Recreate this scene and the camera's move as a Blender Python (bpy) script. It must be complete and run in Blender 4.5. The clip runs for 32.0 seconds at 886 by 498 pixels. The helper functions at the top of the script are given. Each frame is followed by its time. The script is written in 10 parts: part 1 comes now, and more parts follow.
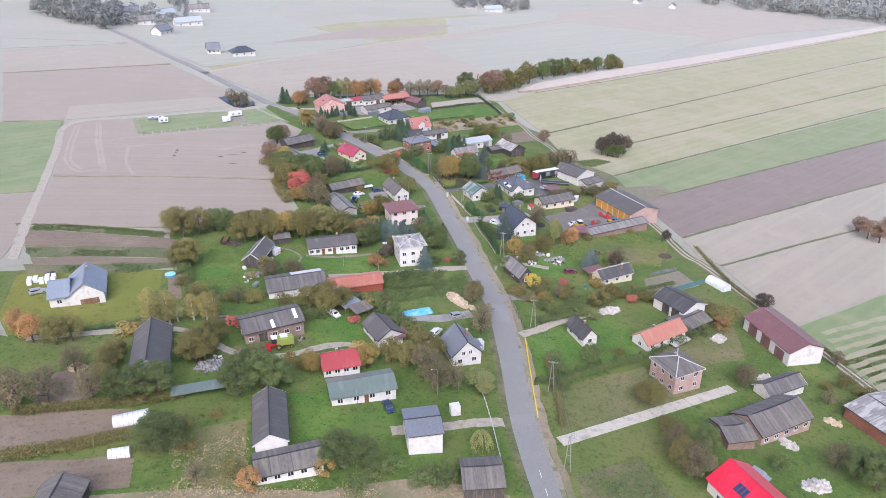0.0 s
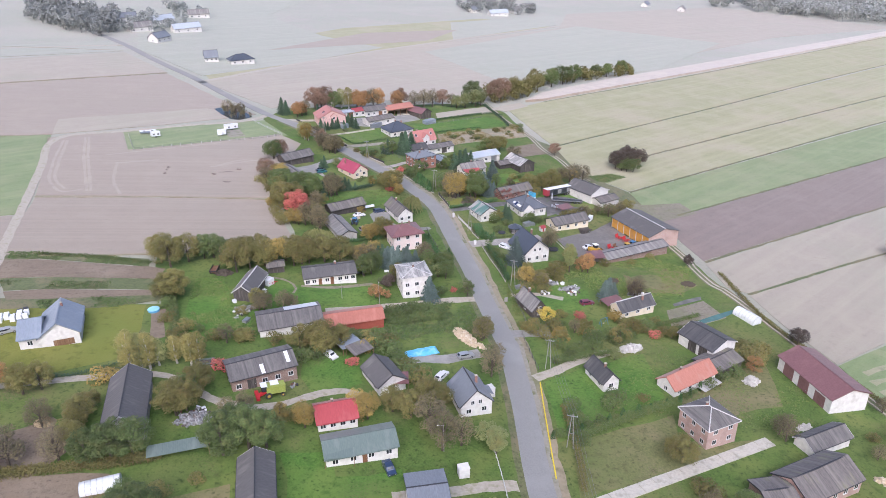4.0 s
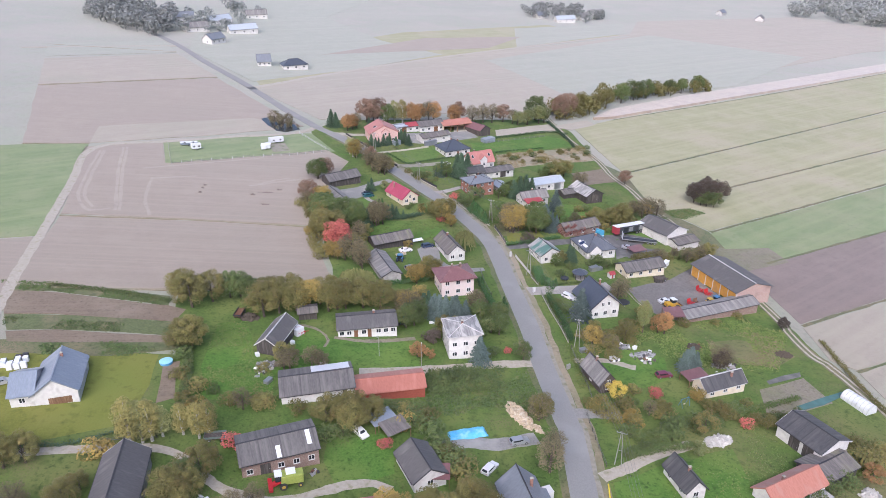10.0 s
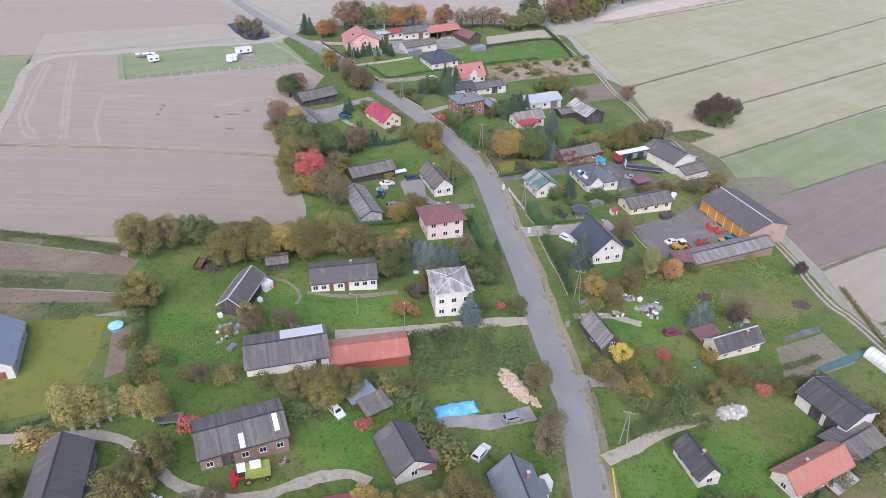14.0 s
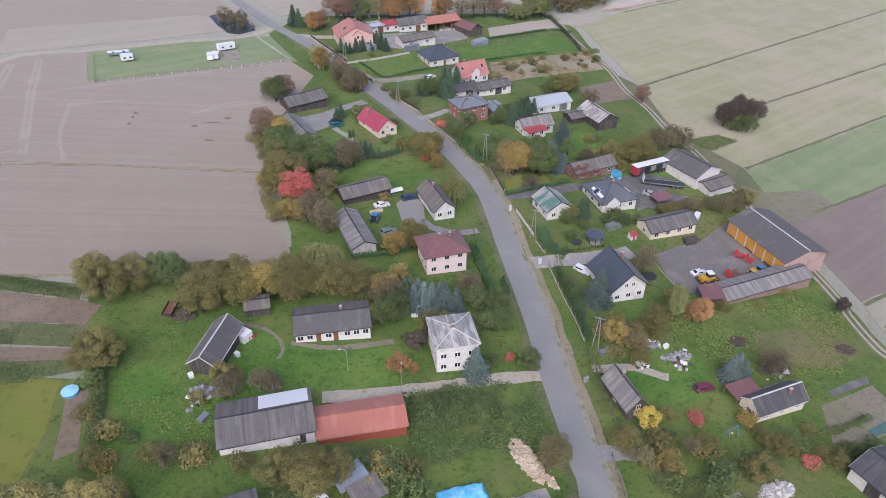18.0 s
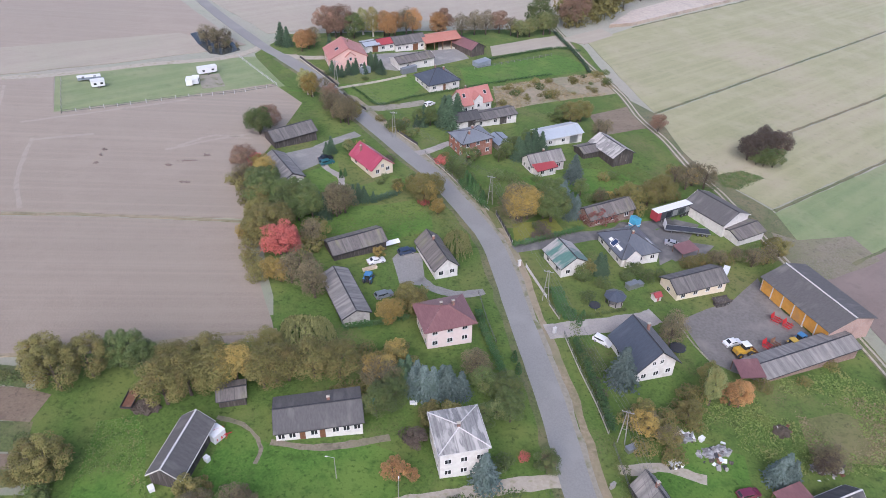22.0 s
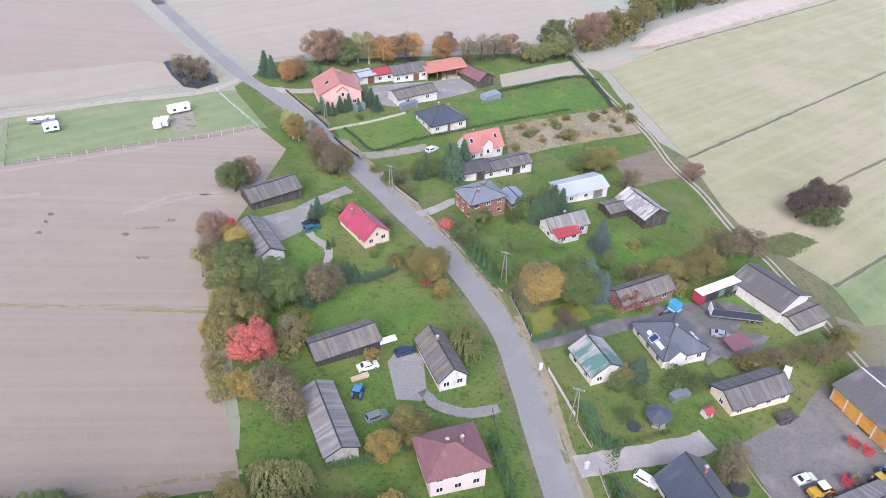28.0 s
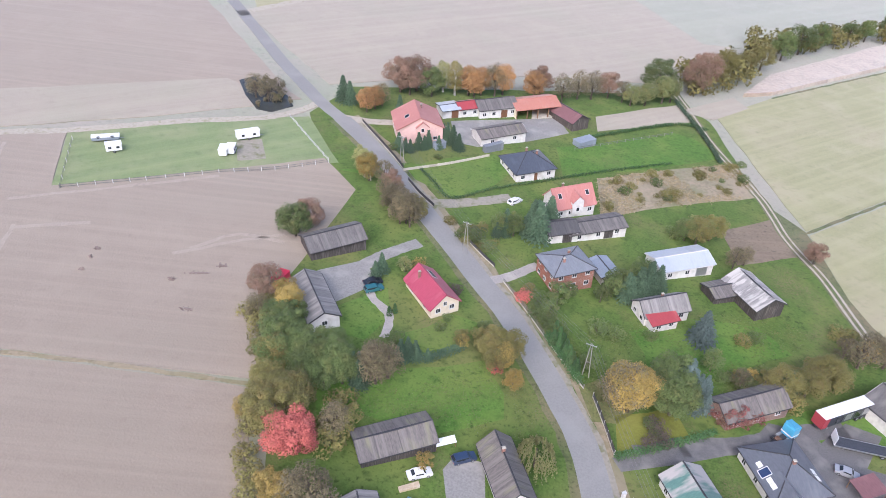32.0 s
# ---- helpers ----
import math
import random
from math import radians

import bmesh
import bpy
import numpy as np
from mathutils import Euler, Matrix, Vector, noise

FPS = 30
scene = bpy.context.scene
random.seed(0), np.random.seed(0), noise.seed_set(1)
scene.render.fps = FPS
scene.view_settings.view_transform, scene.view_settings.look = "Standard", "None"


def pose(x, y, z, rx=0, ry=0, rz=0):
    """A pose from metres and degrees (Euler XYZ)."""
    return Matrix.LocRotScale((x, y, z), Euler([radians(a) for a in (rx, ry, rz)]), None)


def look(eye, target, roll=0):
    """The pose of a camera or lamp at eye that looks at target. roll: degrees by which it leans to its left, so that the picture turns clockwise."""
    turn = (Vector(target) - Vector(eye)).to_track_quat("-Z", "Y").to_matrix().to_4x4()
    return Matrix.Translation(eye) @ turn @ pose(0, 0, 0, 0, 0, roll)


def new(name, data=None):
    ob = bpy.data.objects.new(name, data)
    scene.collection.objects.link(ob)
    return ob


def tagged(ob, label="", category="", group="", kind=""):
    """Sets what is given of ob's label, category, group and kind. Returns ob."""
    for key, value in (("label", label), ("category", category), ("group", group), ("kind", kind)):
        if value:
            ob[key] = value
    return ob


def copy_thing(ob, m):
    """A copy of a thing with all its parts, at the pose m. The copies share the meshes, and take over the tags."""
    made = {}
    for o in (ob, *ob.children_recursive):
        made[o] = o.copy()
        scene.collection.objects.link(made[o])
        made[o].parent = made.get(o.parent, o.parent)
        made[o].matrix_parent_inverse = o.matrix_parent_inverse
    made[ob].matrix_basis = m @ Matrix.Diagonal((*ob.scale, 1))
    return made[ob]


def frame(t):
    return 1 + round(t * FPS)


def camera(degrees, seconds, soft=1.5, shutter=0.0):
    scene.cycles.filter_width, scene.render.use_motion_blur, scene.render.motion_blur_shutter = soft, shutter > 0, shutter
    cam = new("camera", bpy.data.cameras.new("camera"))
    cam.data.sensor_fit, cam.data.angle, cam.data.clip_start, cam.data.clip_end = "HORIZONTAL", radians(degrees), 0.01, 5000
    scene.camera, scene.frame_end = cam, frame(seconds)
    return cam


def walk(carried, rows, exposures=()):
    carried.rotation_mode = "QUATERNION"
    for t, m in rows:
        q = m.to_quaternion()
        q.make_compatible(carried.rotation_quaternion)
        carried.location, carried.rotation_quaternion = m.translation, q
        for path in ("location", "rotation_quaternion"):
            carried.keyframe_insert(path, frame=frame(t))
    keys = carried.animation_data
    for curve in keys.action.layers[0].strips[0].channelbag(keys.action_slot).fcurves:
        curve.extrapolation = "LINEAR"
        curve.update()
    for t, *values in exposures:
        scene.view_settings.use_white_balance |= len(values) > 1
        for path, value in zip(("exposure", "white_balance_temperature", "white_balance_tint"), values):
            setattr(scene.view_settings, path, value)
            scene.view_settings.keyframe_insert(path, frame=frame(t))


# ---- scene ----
cam = camera(63.0, 32.0, soft=0.9)
PATH = [
    (0, (-14.573, -274.529, 103.688), (-14.478, -272.725, 102.83), -0.3),
    (0.5, (-14.508, -272.281, 103.702), (-14.412, -270.476, 102.846), -0.4),
    (1, (-14.464, -270.059, 103.719), (-14.368, -268.254, 102.863), -0.3),
    (1.5, (-14.399, -267.864, 103.744), (-14.302, -266.058, 102.89), -0.2),
    (2, (-14.306, -265.589, 103.785), (-14.209, -263.782, 102.932), -0.2),
    (2.5, (-14.222, -263.204, 103.818), (-14.125, -261.398, 102.964), -0.2),
    (3, (-14.137, -260.682, 103.849), (-14.04, -258.876, 102.996), -0.5),
    (3.5, (-14.048, -258.05, 103.886), (-13.965, -256.243, 103.033), -0.6),
    (5.5, (-13.971, -249.562, 103.995), (-13.883, -247.758, 103.136), -0.3),
    (6, (-13.998, -247.26, 104.047), (-13.908, -245.457, 103.188), -0.2),
    (6.5, (-13.997, -244.719, 104.086), (-13.907, -242.915, 103.227), -0.2),
    (7, (-13.956, -242.039, 104.115), (-13.894, -240.235, 103.255), -0.2),
    (7.5, (-13.93, -239.257, 104.145), (-13.877, -237.452, 103.286), -0.1),
    (8, (-13.922, -236.448, 104.169), (-13.897, -234.642, 103.31), -0.1),
    (8.5, (-13.833, -233.506, 104.184), (-13.901, -231.7, 103.327), 0.0),
    (9, (-13.754, -230.544, 104.193), (-13.821, -228.737, 103.337), 0.1),
    (9.5, (-13.692, -227.514, 104.205), (-13.756, -225.706, 103.352), 0.1),
    (10, (-13.68, -224.498, 104.221), (-13.742, -222.69, 103.368), 0.1),
    (10.5, (-13.722, -221.455, 104.236), (-13.78, -219.646, 103.385), 0.1),
    (11, (-13.808, -218.407, 104.253), (-13.862, -216.598, 103.402), 0.2),
    (11.5, (-13.838, -215.266, 104.275), (-13.888, -213.457, 103.425), 0.2),
    (12, (-13.784, -212.113, 104.289), (-13.831, -210.301, 103.443), 0.2),
    (12.5, (-13.715, -208.973, 104.284), (-13.759, -207.145, 103.474), 0.3),
    (13, (-13.733, -205.995, 104.284), (-13.775, -204.165, 103.477), 0.3),
    (13.5, (-13.841, -203.048, 104.307), (-13.873, -201.304, 103.327), 0.4),
    (14, (-14.0, -199.888, 104.39), (-14.023, -198.218, 103.29), 0.5),
    (14.5, (-14.167, -196.656, 104.467), (-14.189, -194.986, 103.366), 0.5),
    (16.5, (-14.872, -183.991, 104.933), (-14.889, -182.333, 103.815), 0.6),
    (17, (-15.072, -180.996, 105.014), (-15.088, -179.342, 103.89), 0.6),
    (17.5, (-15.214, -178.049, 105.106), (-15.23, -176.398, 103.977), 0.6),
    (18, (-15.333, -175.04, 105.217), (-15.348, -173.41, 104.059), 0.5),
    (18.5, (-15.476, -171.923, 105.343), (-15.491, -170.296, 104.179), 0.4),
    (19, (-15.679, -168.775, 105.454), (-15.691, -167.15, 104.29), 0.5),
    (19.5, (-15.897, -165.579, 105.548), (-15.908, -163.953, 104.383), 0.5),
    (20, (-16.177, -162.368, 105.632), (-16.185, -160.743, 104.467), 0.6),
    (20.5, (-16.486, -159.105, 105.707), (-16.493, -157.48, 104.542), 0.7),
    (21, (-16.786, -155.847, 105.791), (-16.79, -154.222, 104.625), 0.8),
    (21.5, (-17.083, -152.629, 105.893), (-17.086, -151.004, 104.727), 0.8),
    (22, (-17.365, -149.441, 106.026), (-17.365, -147.817, 104.859), 0.9),
    (22.5, (-17.614, -146.29, 106.166), (-17.613, -144.665, 104.999), 1.0),
    (23, (-17.842, -143.15, 106.293), (-17.84, -141.526, 105.126), 0.9),
    (23.5, (-18.063, -140.006, 106.395), (-18.06, -138.381, 105.229), 0.8),
    (24, (-18.273, -136.952, 106.451), (-18.269, -135.327, 105.286), 0.9),
    (24.5, (-18.381, -133.901, 106.452), (-18.377, -132.275, 105.288), 0.9),
    (26.5, (-18.256, -121.562, 106.156), (-18.255, -120.006, 104.9), 1.0),
    (27, (-18.341, -118.537, 106.103), (-18.343, -116.927, 104.917), 0.9),
    (27.5, (-18.56, -115.458, 106.044), (-18.562, -113.845, 104.862), 1.0),
    (28, (-18.897, -112.359, 105.985), (-18.897, -110.746, 104.803), 1.1),
    (28.5, (-19.281, -109.221, 105.914), (-19.283, -107.606, 104.734), 1.2),
    (29, (-19.673, -106.148, 105.822), (-19.676, -104.533, 104.643), 1.4),
    (29.5, (-20.045, -103.125, 105.712), (-20.06, -101.508, 104.535), 1.6),
    (30, (-20.38, -100.053, 105.585), (-20.419, -98.436, 104.409), 1.8),
    (30.5, (-20.711, -96.78, 105.454), (-20.794, -95.164, 104.278), 2.0),
    (31, (-21.056, -93.452, 105.341), (-21.187, -91.839, 104.166), 2.1),
    (31.5, (-21.388, -90.165, 105.268), (-21.574, -88.557, 104.093), 2.3),
    (32, (-21.723, -86.938, 105.229), (-21.916, -85.33, 104.056), 2.3),
]
EXPOSURES = [(0, 0.4, 5540, 19), (11, 0.33, 5540, 19), (14, 0.27, 5540, 19), (18, 0.05, 5560, 19), (20, 0.04, 5520, 19), (22, 0.19, 5490, 19), (24, 0.47, 5470, 19), (27, 0.59, 5490, 19), (32, 0.56, 5540, 19)]
walk(cam, [(t, look(eye, target, roll)) for t, eye, target, roll in PATH], EXPOSURES)

# ---- world, sun, exposure ----
SLOPE = math.tan(radians(4.5))  # the land falls gently towards the east


def gz(x):
    return -SLOPE * x


world = bpy.data.worlds.new("overcast_sky")
scene.world = world
world.use_nodes = True
wn = world.node_tree.nodes
sky = wn.new("ShaderNodeTexSky")
sky.sky_type = "NISHITA"
sky.sun_disc = False
sky.sun_elevation = radians(38)
sky.sun_rotation = radians(200)
sky.air_density = 1.0
sky.dust_density = 6.0
sky.ozone_density = 1.0
wn["Background"].inputs["Strength"].default_value = 0.15
world.node_tree.links.new(sky.outputs["Color"], wn["Background"].inputs["Color"])
sun = new("sun", bpy.data.lights.new("sun", "SUN"))
sun.data.energy = 1.5
sun.data.angle = radians(25)
sun.data.color = (1.0, 0.97, 0.92)
sun.matrix_world = look((60, -160, 200), (0, 0, 0))

# ---- materials ----
MATS = {}


def nodes_of(name):
    m = bpy.data.materials.new(name)
    m.use_nodes = True
    n, l = m.node_tree.nodes, m.node_tree.links
    return m, n, l, n["Principled BSDF"]


def mixed(n, l, fac, a, b):
    mx = n.new("ShaderNodeMix")
    mx.data_type = "RGBA"
    l.new(fac, mx.inputs["Factor"])
    for i, c in ((6, a), (7, b)):
        if isinstance(c, tuple):
            mx.inputs[i].default_value = (*c, 1)
        else:
            l.new(c, mx.inputs[i])
    return mx.outputs[2]


def ramp(n, l, src, lo, hi):
    r = n.new("ShaderNodeMapRange")
    r.inputs["From Min"].default_value, r.inputs["From Max"].default_value = lo, hi
    l.new(src, r.inputs["Value"])
    return r.outputs["Result"]


def noise_tex(n, l, coord, scale, detail=4, stretch=None):
    t = n.new("ShaderNodeTexNoise")
    t.inputs["Scale"].default_value, t.inputs["Detail"].default_value = scale, detail
    if stretch:
        mp = n.new("ShaderNodeMapping")
        mp.inputs["Scale"].default_value = stretch
        l.new(coord, mp.inputs["Vector"])
        coord = mp.outputs["Vector"]
    l.new(coord, t.inputs["Vector"])
    return t.outputs["Fac"]


def mat(name, base, other=None, stain=None, rough=0.8, fine=3.0, big=0.25, bump=0.0, metal=0.0, sheen=0.0,
        stretch=None, local=False, stain_at=(0.52, 0.68), spec=0.3, ribs=None, rib_depth=0.0, coat=0.0, streak=None):
    """A weathered surface: two colours by fine grain, a third in larger stains; ribs: metres between raised seams along local x."""
    if name in MATS:
        return MATS[name]
    m, n, l, p = nodes_of(name)
    other = other or tuple(c * 0.78 for c in base)
    if local:
        coord = n.new("ShaderNodeTexCoord").outputs["Object"]
    else:
        coord = n.new("ShaderNodeNewGeometry").outputs["Position"]
    f1 = noise_tex(n, l, coord, fine, 5, stretch)
    col = mixed(n, l, ramp(n, l, f1, 0.35, 0.65), base, other)
    if stain:
        f2 = noise_tex(n, l, coord, big, 4, stretch)
        col = mixed(n, l, ramp(n, l, f2, *stain_at), col, stain)
    if streak:
        f3 = noise_tex(n, l, coord, 1.0, 3, (1.1, 0.03, 0.03))
        col = mixed(n, l, ramp(n, l, f3, 0.42, 0.85), col, streak)
        f5 = noise_tex(n, l, coord, 1.0, 2, (2.6, 0.05, 0.05))
        col = mixed(n, l, ramp(n, l, f5, 0.54, 0.85), col, tuple(c * 0.65 for c in other))
    height = f1
    if ribs:
        sep = n.new("ShaderNodeSeparateXYZ")
        l.new(n.new("ShaderNodeTexCoord").outputs["Object"], sep.inputs[0])
        mu = n.new("ShaderNodeMath"); mu.operation = "MULTIPLY"
        l.new(sep.outputs["X"], mu.inputs[0]); mu.inputs[1].default_value = 1 / ribs
        fr = n.new("ShaderNodeMath"); fr.operation = "FRACT"
        l.new(mu.outputs[0], fr.inputs[0])
        pk = n.new("ShaderNodeMath"); pk.operation = "PINGPONG"
        l.new(fr.outputs[0], pk.inputs[0]); pk.inputs[1].default_value = 0.5
        rb = n.new("ShaderNodeBump")
        rb.inputs["Strength"].default_value, rb.inputs["Distance"].default_value = 0.7, rib_depth or 0.06
        l.new(pk.outputs[0], rb.inputs["Height"])
    l.new(col, p.inputs["Base Color"])
    p.inputs["Roughness"].default_value, p.inputs["Metallic"].default_value = rough, metal
    p.inputs["Specular IOR Level"].default_value = spec
    p.inputs["Coat Weight"].default_value = coat
    p.inputs["Sheen Weight"].default_value, p.inputs["Sheen Roughness"].default_value = sheen, 0.5
    last = None
    if bump:
        b = n.new("ShaderNodeBump")
        b.inputs["Strength"].default_value, b.inputs["Distance"].default_value = 0.6, bump
        l.new(height, b.inputs["Height"])
        last = b.outputs["Normal"]
    if ribs:
        if last:
            l.new(last, rb.inputs["Normal"])
        last = rb.outputs["Normal"]
    if last:
        l.new(last, p.inputs["Normal"])
    MATS[name] = m
    return m


def leaf_mat(name, a, b, c):
    """Foliage: each leaf clump draws its own tone between a and b, with patches of c."""
    if name in MATS:
        return MATS[name]
    m, n, l, p = nodes_of(name)
    g = n.new("ShaderNodeNewGeometry")
    col = mixed(n, l, g.outputs["Random Per Island"], a, b)
    f = noise_tex(n, l, g.outputs["Position"], 0.45, 3)
    col = mixed(n, l, ramp(n, l, f, 0.5, 0.72), col, c)
    oi = n.new("ShaderNodeObjectInfo")
    hs = n.new("ShaderNodeHueSaturation")
    hs.inputs["Saturation"].default_value = 0.95
    l.new(ramp(n, l, oi.outputs["Random"], -1.4, 1.6), hs.inputs["Value"])
    hs.inputs["Value"].default_value = 1
    mr = n.new("ShaderNodeMapRange")
    mr.inputs["To Min"].default_value, mr.inputs["To Max"].default_value = 0.75, 1.3
    l.new(oi.outputs["Random"], mr.inputs["Value"])
    l.new(mr.outputs["Result"], hs.inputs["Value"])
    l.new(col, hs.inputs["Color"])
    l.new(hs.outputs["Color"], p.inputs["Base Color"])
    p.inputs["Roughness"].default_value = 0.75
    p.inputs["Specular IOR Level"].default_value = 0.2
    # the slight sheen veils the leaves with a haze built into the material
    p.inputs["Sheen Weight"].default_value, p.inputs["Sheen Roughness"].default_value = 0.08, 0.6
    MATS[name] = m
    return m


def grass_mat(name, a, b, c, d, sheen=0.25, fine=2.2, rows=0.0, row_dir=0.0, rough=0.9, blot=0.72, litter=None):
    """Turf or tilled soil: four tones at three scales; rows: metres between drill or mowing lines at the angle row_dir."""
    if name in MATS:
        return MATS[name]
    m, n, l, p = nodes_of(name)
    pos = n.new("ShaderNodeNewGeometry").outputs["Position"]
    f1 = noise_tex(n, l, pos, fine, 6)
    f2 = noise_tex(n, l, pos, 0.11, 5)
    f3 = noise_tex(n, l, pos, 0.028, 4)
    col = mixed(n, l, ramp(n, l, f1, 0.38, 0.62), a, b)
    col = mixed(n, l, ramp(n, l, f2, 0.46, 0.66), col, c)
    col = mixed(n, l, ramp(n, l, f3, 0.5, 0.72), col, d)
    f4 = noise_tex(n, l, pos, 0.5, 5)
    col = mixed(n, l, ramp(n, l, f4, 0.54, 0.78), col, tuple(x * blot for x in b))
    if litter:
        f5 = noise_tex(n, l, pos, 1.3, 8)
        col = mixed(n, l, ramp(n, l, f5, 0.55, 0.75), col, tuple(x * 0.55 for x in b))
        f6 = noise_tex(n, l, pos, 0.07, 6)
        f7 = noise_tex(n, l, pos, 3.1, 4)
        mu = n.new("ShaderNodeMath"); mu.operation = "MULTIPLY"
        l.new(ramp(n, l, f6, 0.54, 0.72), mu.inputs[0]); l.new(ramp(n, l, f7, 0.4, 0.62), mu.inputs[1])
        col = mixed(n, l, mu.outputs[0], col, litter)
    if rows:
        mp = n.new("ShaderNodeMapping")
        mp.inputs["Rotation"].default_value = (0, 0, radians(-row_dir))
        l.new(pos, mp.inputs["Vector"])
        st = noise_tex(n, l, mp.outputs["Vector"], 1.0, 3, (0.006, 1.0 / rows, 0.0))
        rm = ramp(n, l, st, 0.42, 0.95)
        col = mixed(n, l, rm, col, tuple(x * 0.7 + 0.5 * y for x, y in zip(a, d)))
    l.new(col, p.inputs["Base Color"])
    p.inputs["Roughness"].default_value = rough
    p.inputs["Specular IOR Level"].default_value = 0.25
    # white sheen pales ground seen at a low angle, imitating distance haze
    p.inputs["Sheen Weight"].default_value, p.inputs["Sheen Roughness"].default_value = sheen, 0.6
    b = n.new("ShaderNodeBump")
    b.inputs["Strength"].default_value, b.inputs["Distance"].default_value = 0.7, 0.12
    l.new(f1, b.inputs["Height"])
    l.new(b.outputs["Normal"], p.inputs["Normal"])
    MATS[name] = m
    return m


def glass_mat():
    if "window_glass" in MATS:
        return MATS["window_glass"]
    m, n, l, p = nodes_of("window_glass")
    p.inputs["Base Color"].default_value = (0.03, 0.035, 0.04, 1)
    p.inputs["Roughness"].default_value = 0.08
    MATS["window_glass"] = m
    return m


# turf, soil, roads
LAWN = grass_mat("lawn", (0.1, 0.162, 0.029), (0.072, 0.122, 0.022), (0.138, 0.178, 0.04), (0.165, 0.168, 0.054), 0.05, litter=(0.165, 0.145, 0.066))
LAWN_BRIGHT = grass_mat("bright_lawn", (0.094, 0.19, 0.027), (0.068, 0.145, 0.02), (0.128, 0.205, 0.036), (0.15, 0.195, 0.044), 0.05, litter=(0.13, 0.155, 0.046))
LAWN_DRY = grass_mat("dry_lawn", (0.16, 0.168, 0.056), (0.122, 0.128, 0.043), (0.2, 0.175, 0.08), (0.115, 0.15, 0.037), 0.08, litter=(0.21, 0.17, 0.095))
LAWN_OLIVE = grass_mat("olive_lawn", (0.185, 0.195, 0.034), (0.155, 0.165, 0.028), (0.205, 0.205, 0.045), (0.16, 0.19, 0.034), 0.05)
ROUGH_GRASS = grass_mat("rough_grass", (0.115, 0.138, 0.042), (0.076, 0.1, 0.028), (0.17, 0.15, 0.07), (0.19, 0.15, 0.085), 0.15, litter=(0.2, 0.16, 0.09))
DEAD_GRASS = grass_mat("dead_grass", (0.28, 0.22, 0.14), (0.2, 0.17, 0.09), (0.15, 0.15, 0.06), (0.3, 0.24, 0.16), fine=1.2)
SOIL = grass_mat("tilled_soil", (0.262, 0.212, 0.158), (0.242, 0.194, 0.145), (0.274, 0.223, 0.167), (0.248, 0.205, 0.152), 0.28, rows=1.6, row_dir=6, blot=0.95)
GARDEN_SOIL = grass_mat("garden_soil", (0.2, 0.152, 0.105), (0.16, 0.12, 0.083), (0.225, 0.18, 0.128), (0.185, 0.15, 0.095), 0.12, rows=0.9, row_dir=12, blot=0.85, litter=(0.12, 0.13, 0.05))
SOIL_PALE = grass_mat("pale_stubble", (0.305, 0.262, 0.198), (0.278, 0.239, 0.178), (0.315, 0.274, 0.203), (0.27, 0.25, 0.176), 0.28, rows=3.0, row_dir=40, blot=0.92)
SOIL_RUT = grass_mat("driven_soil", (0.305, 0.252, 0.195), (0.28, 0.23, 0.178), (0.315, 0.262, 0.2), (0.275, 0.228, 0.175), 0.3, rows=0.8, row_dir=80)
SOIL_DARK = grass_mat("dark_plough", (0.185, 0.138, 0.115), (0.16, 0.118, 0.098), (0.2, 0.152, 0.127), (0.172, 0.13, 0.108), 0.22, rows=1.8, row_dir=40, blot=0.9)
CROP = grass_mat("winter_crop", (0.275, 0.272, 0.128), (0.24, 0.242, 0.108), (0.305, 0.288, 0.155), (0.33, 0.29, 0.18), 0.22, rows=3.0, row_dir=40, blot=0.9)
CROP_GREEN = grass_mat("green_crop", (0.165, 0.222, 0.078), (0.138, 0.19, 0.064), (0.195, 0.235, 0.1), (0.225, 0.238, 0.115), 0.2, rows=3.0, row_dir=40, blot=0.88)
# green of the far fields, paled and flattened to carry the distance haze
FAR_GREEN_HAZED = grass_mat("haze_tinted_pasture", (0.225, 0.238, 0.16), (0.2, 0.215, 0.14), (0.24, 0.245, 0.175), (0.235, 0.235, 0.165), 0.4, rows=6.0, row_dir=40, blot=0.95)
TRAMPLED = grass_mat("trampled_ground", (0.235, 0.2, 0.148), (0.19, 0.165, 0.115), (0.19, 0.178, 0.1), (0.27, 0.23, 0.175), 0.15, litter=(0.13, 0.145, 0.055))
CORN = grass_mat("standing_maize", (0.33, 0.25, 0.17), (0.24, 0.18, 0.12), (0.36, 0.29, 0.2), (0.3, 0.24, 0.17), 0.6, fine=0.8)
STRAW_ROW = grass_mat("straw_rows", (0.27, 0.25, 0.14), (0.23, 0.23, 0.11), (0.3, 0.27, 0.16), (0.24, 0.24, 0.12), 0.3)
ASPHALT = mat("asphalt", (0.255, 0.25, 0.236), (0.225, 0.22, 0.209), (0.292, 0.285, 0.266), rough=0.78, fine=3, big=0.12, bump=0.01, spec=0.35, sheen=0.1, stain_at=(0.5, 0.8))
SAND = mat("sandy_verge", (0.3, 0.275, 0.225), (0.25, 0.23, 0.18), (0.16, 0.17, 0.08), rough=0.95, fine=1.5, big=0.4, bump=0.03, sheen=0.1)
TRACK = mat("dirt_track", (0.41, 0.365, 0.295), (0.345, 0.308, 0.245), (0.24, 0.23, 0.13), rough=0.95, fine=1.6, big=0.7, bump=0.03, sheen=0.2, stain_at=(0.55, 0.74))
GRAVEL = mat("gravel_yard", (0.275, 0.265, 0.248), (0.215, 0.208, 0.195), (0.335, 0.318, 0.29), rough=0.9, fine=2.5, big=0.2, bump=0.02, sheen=0.12)
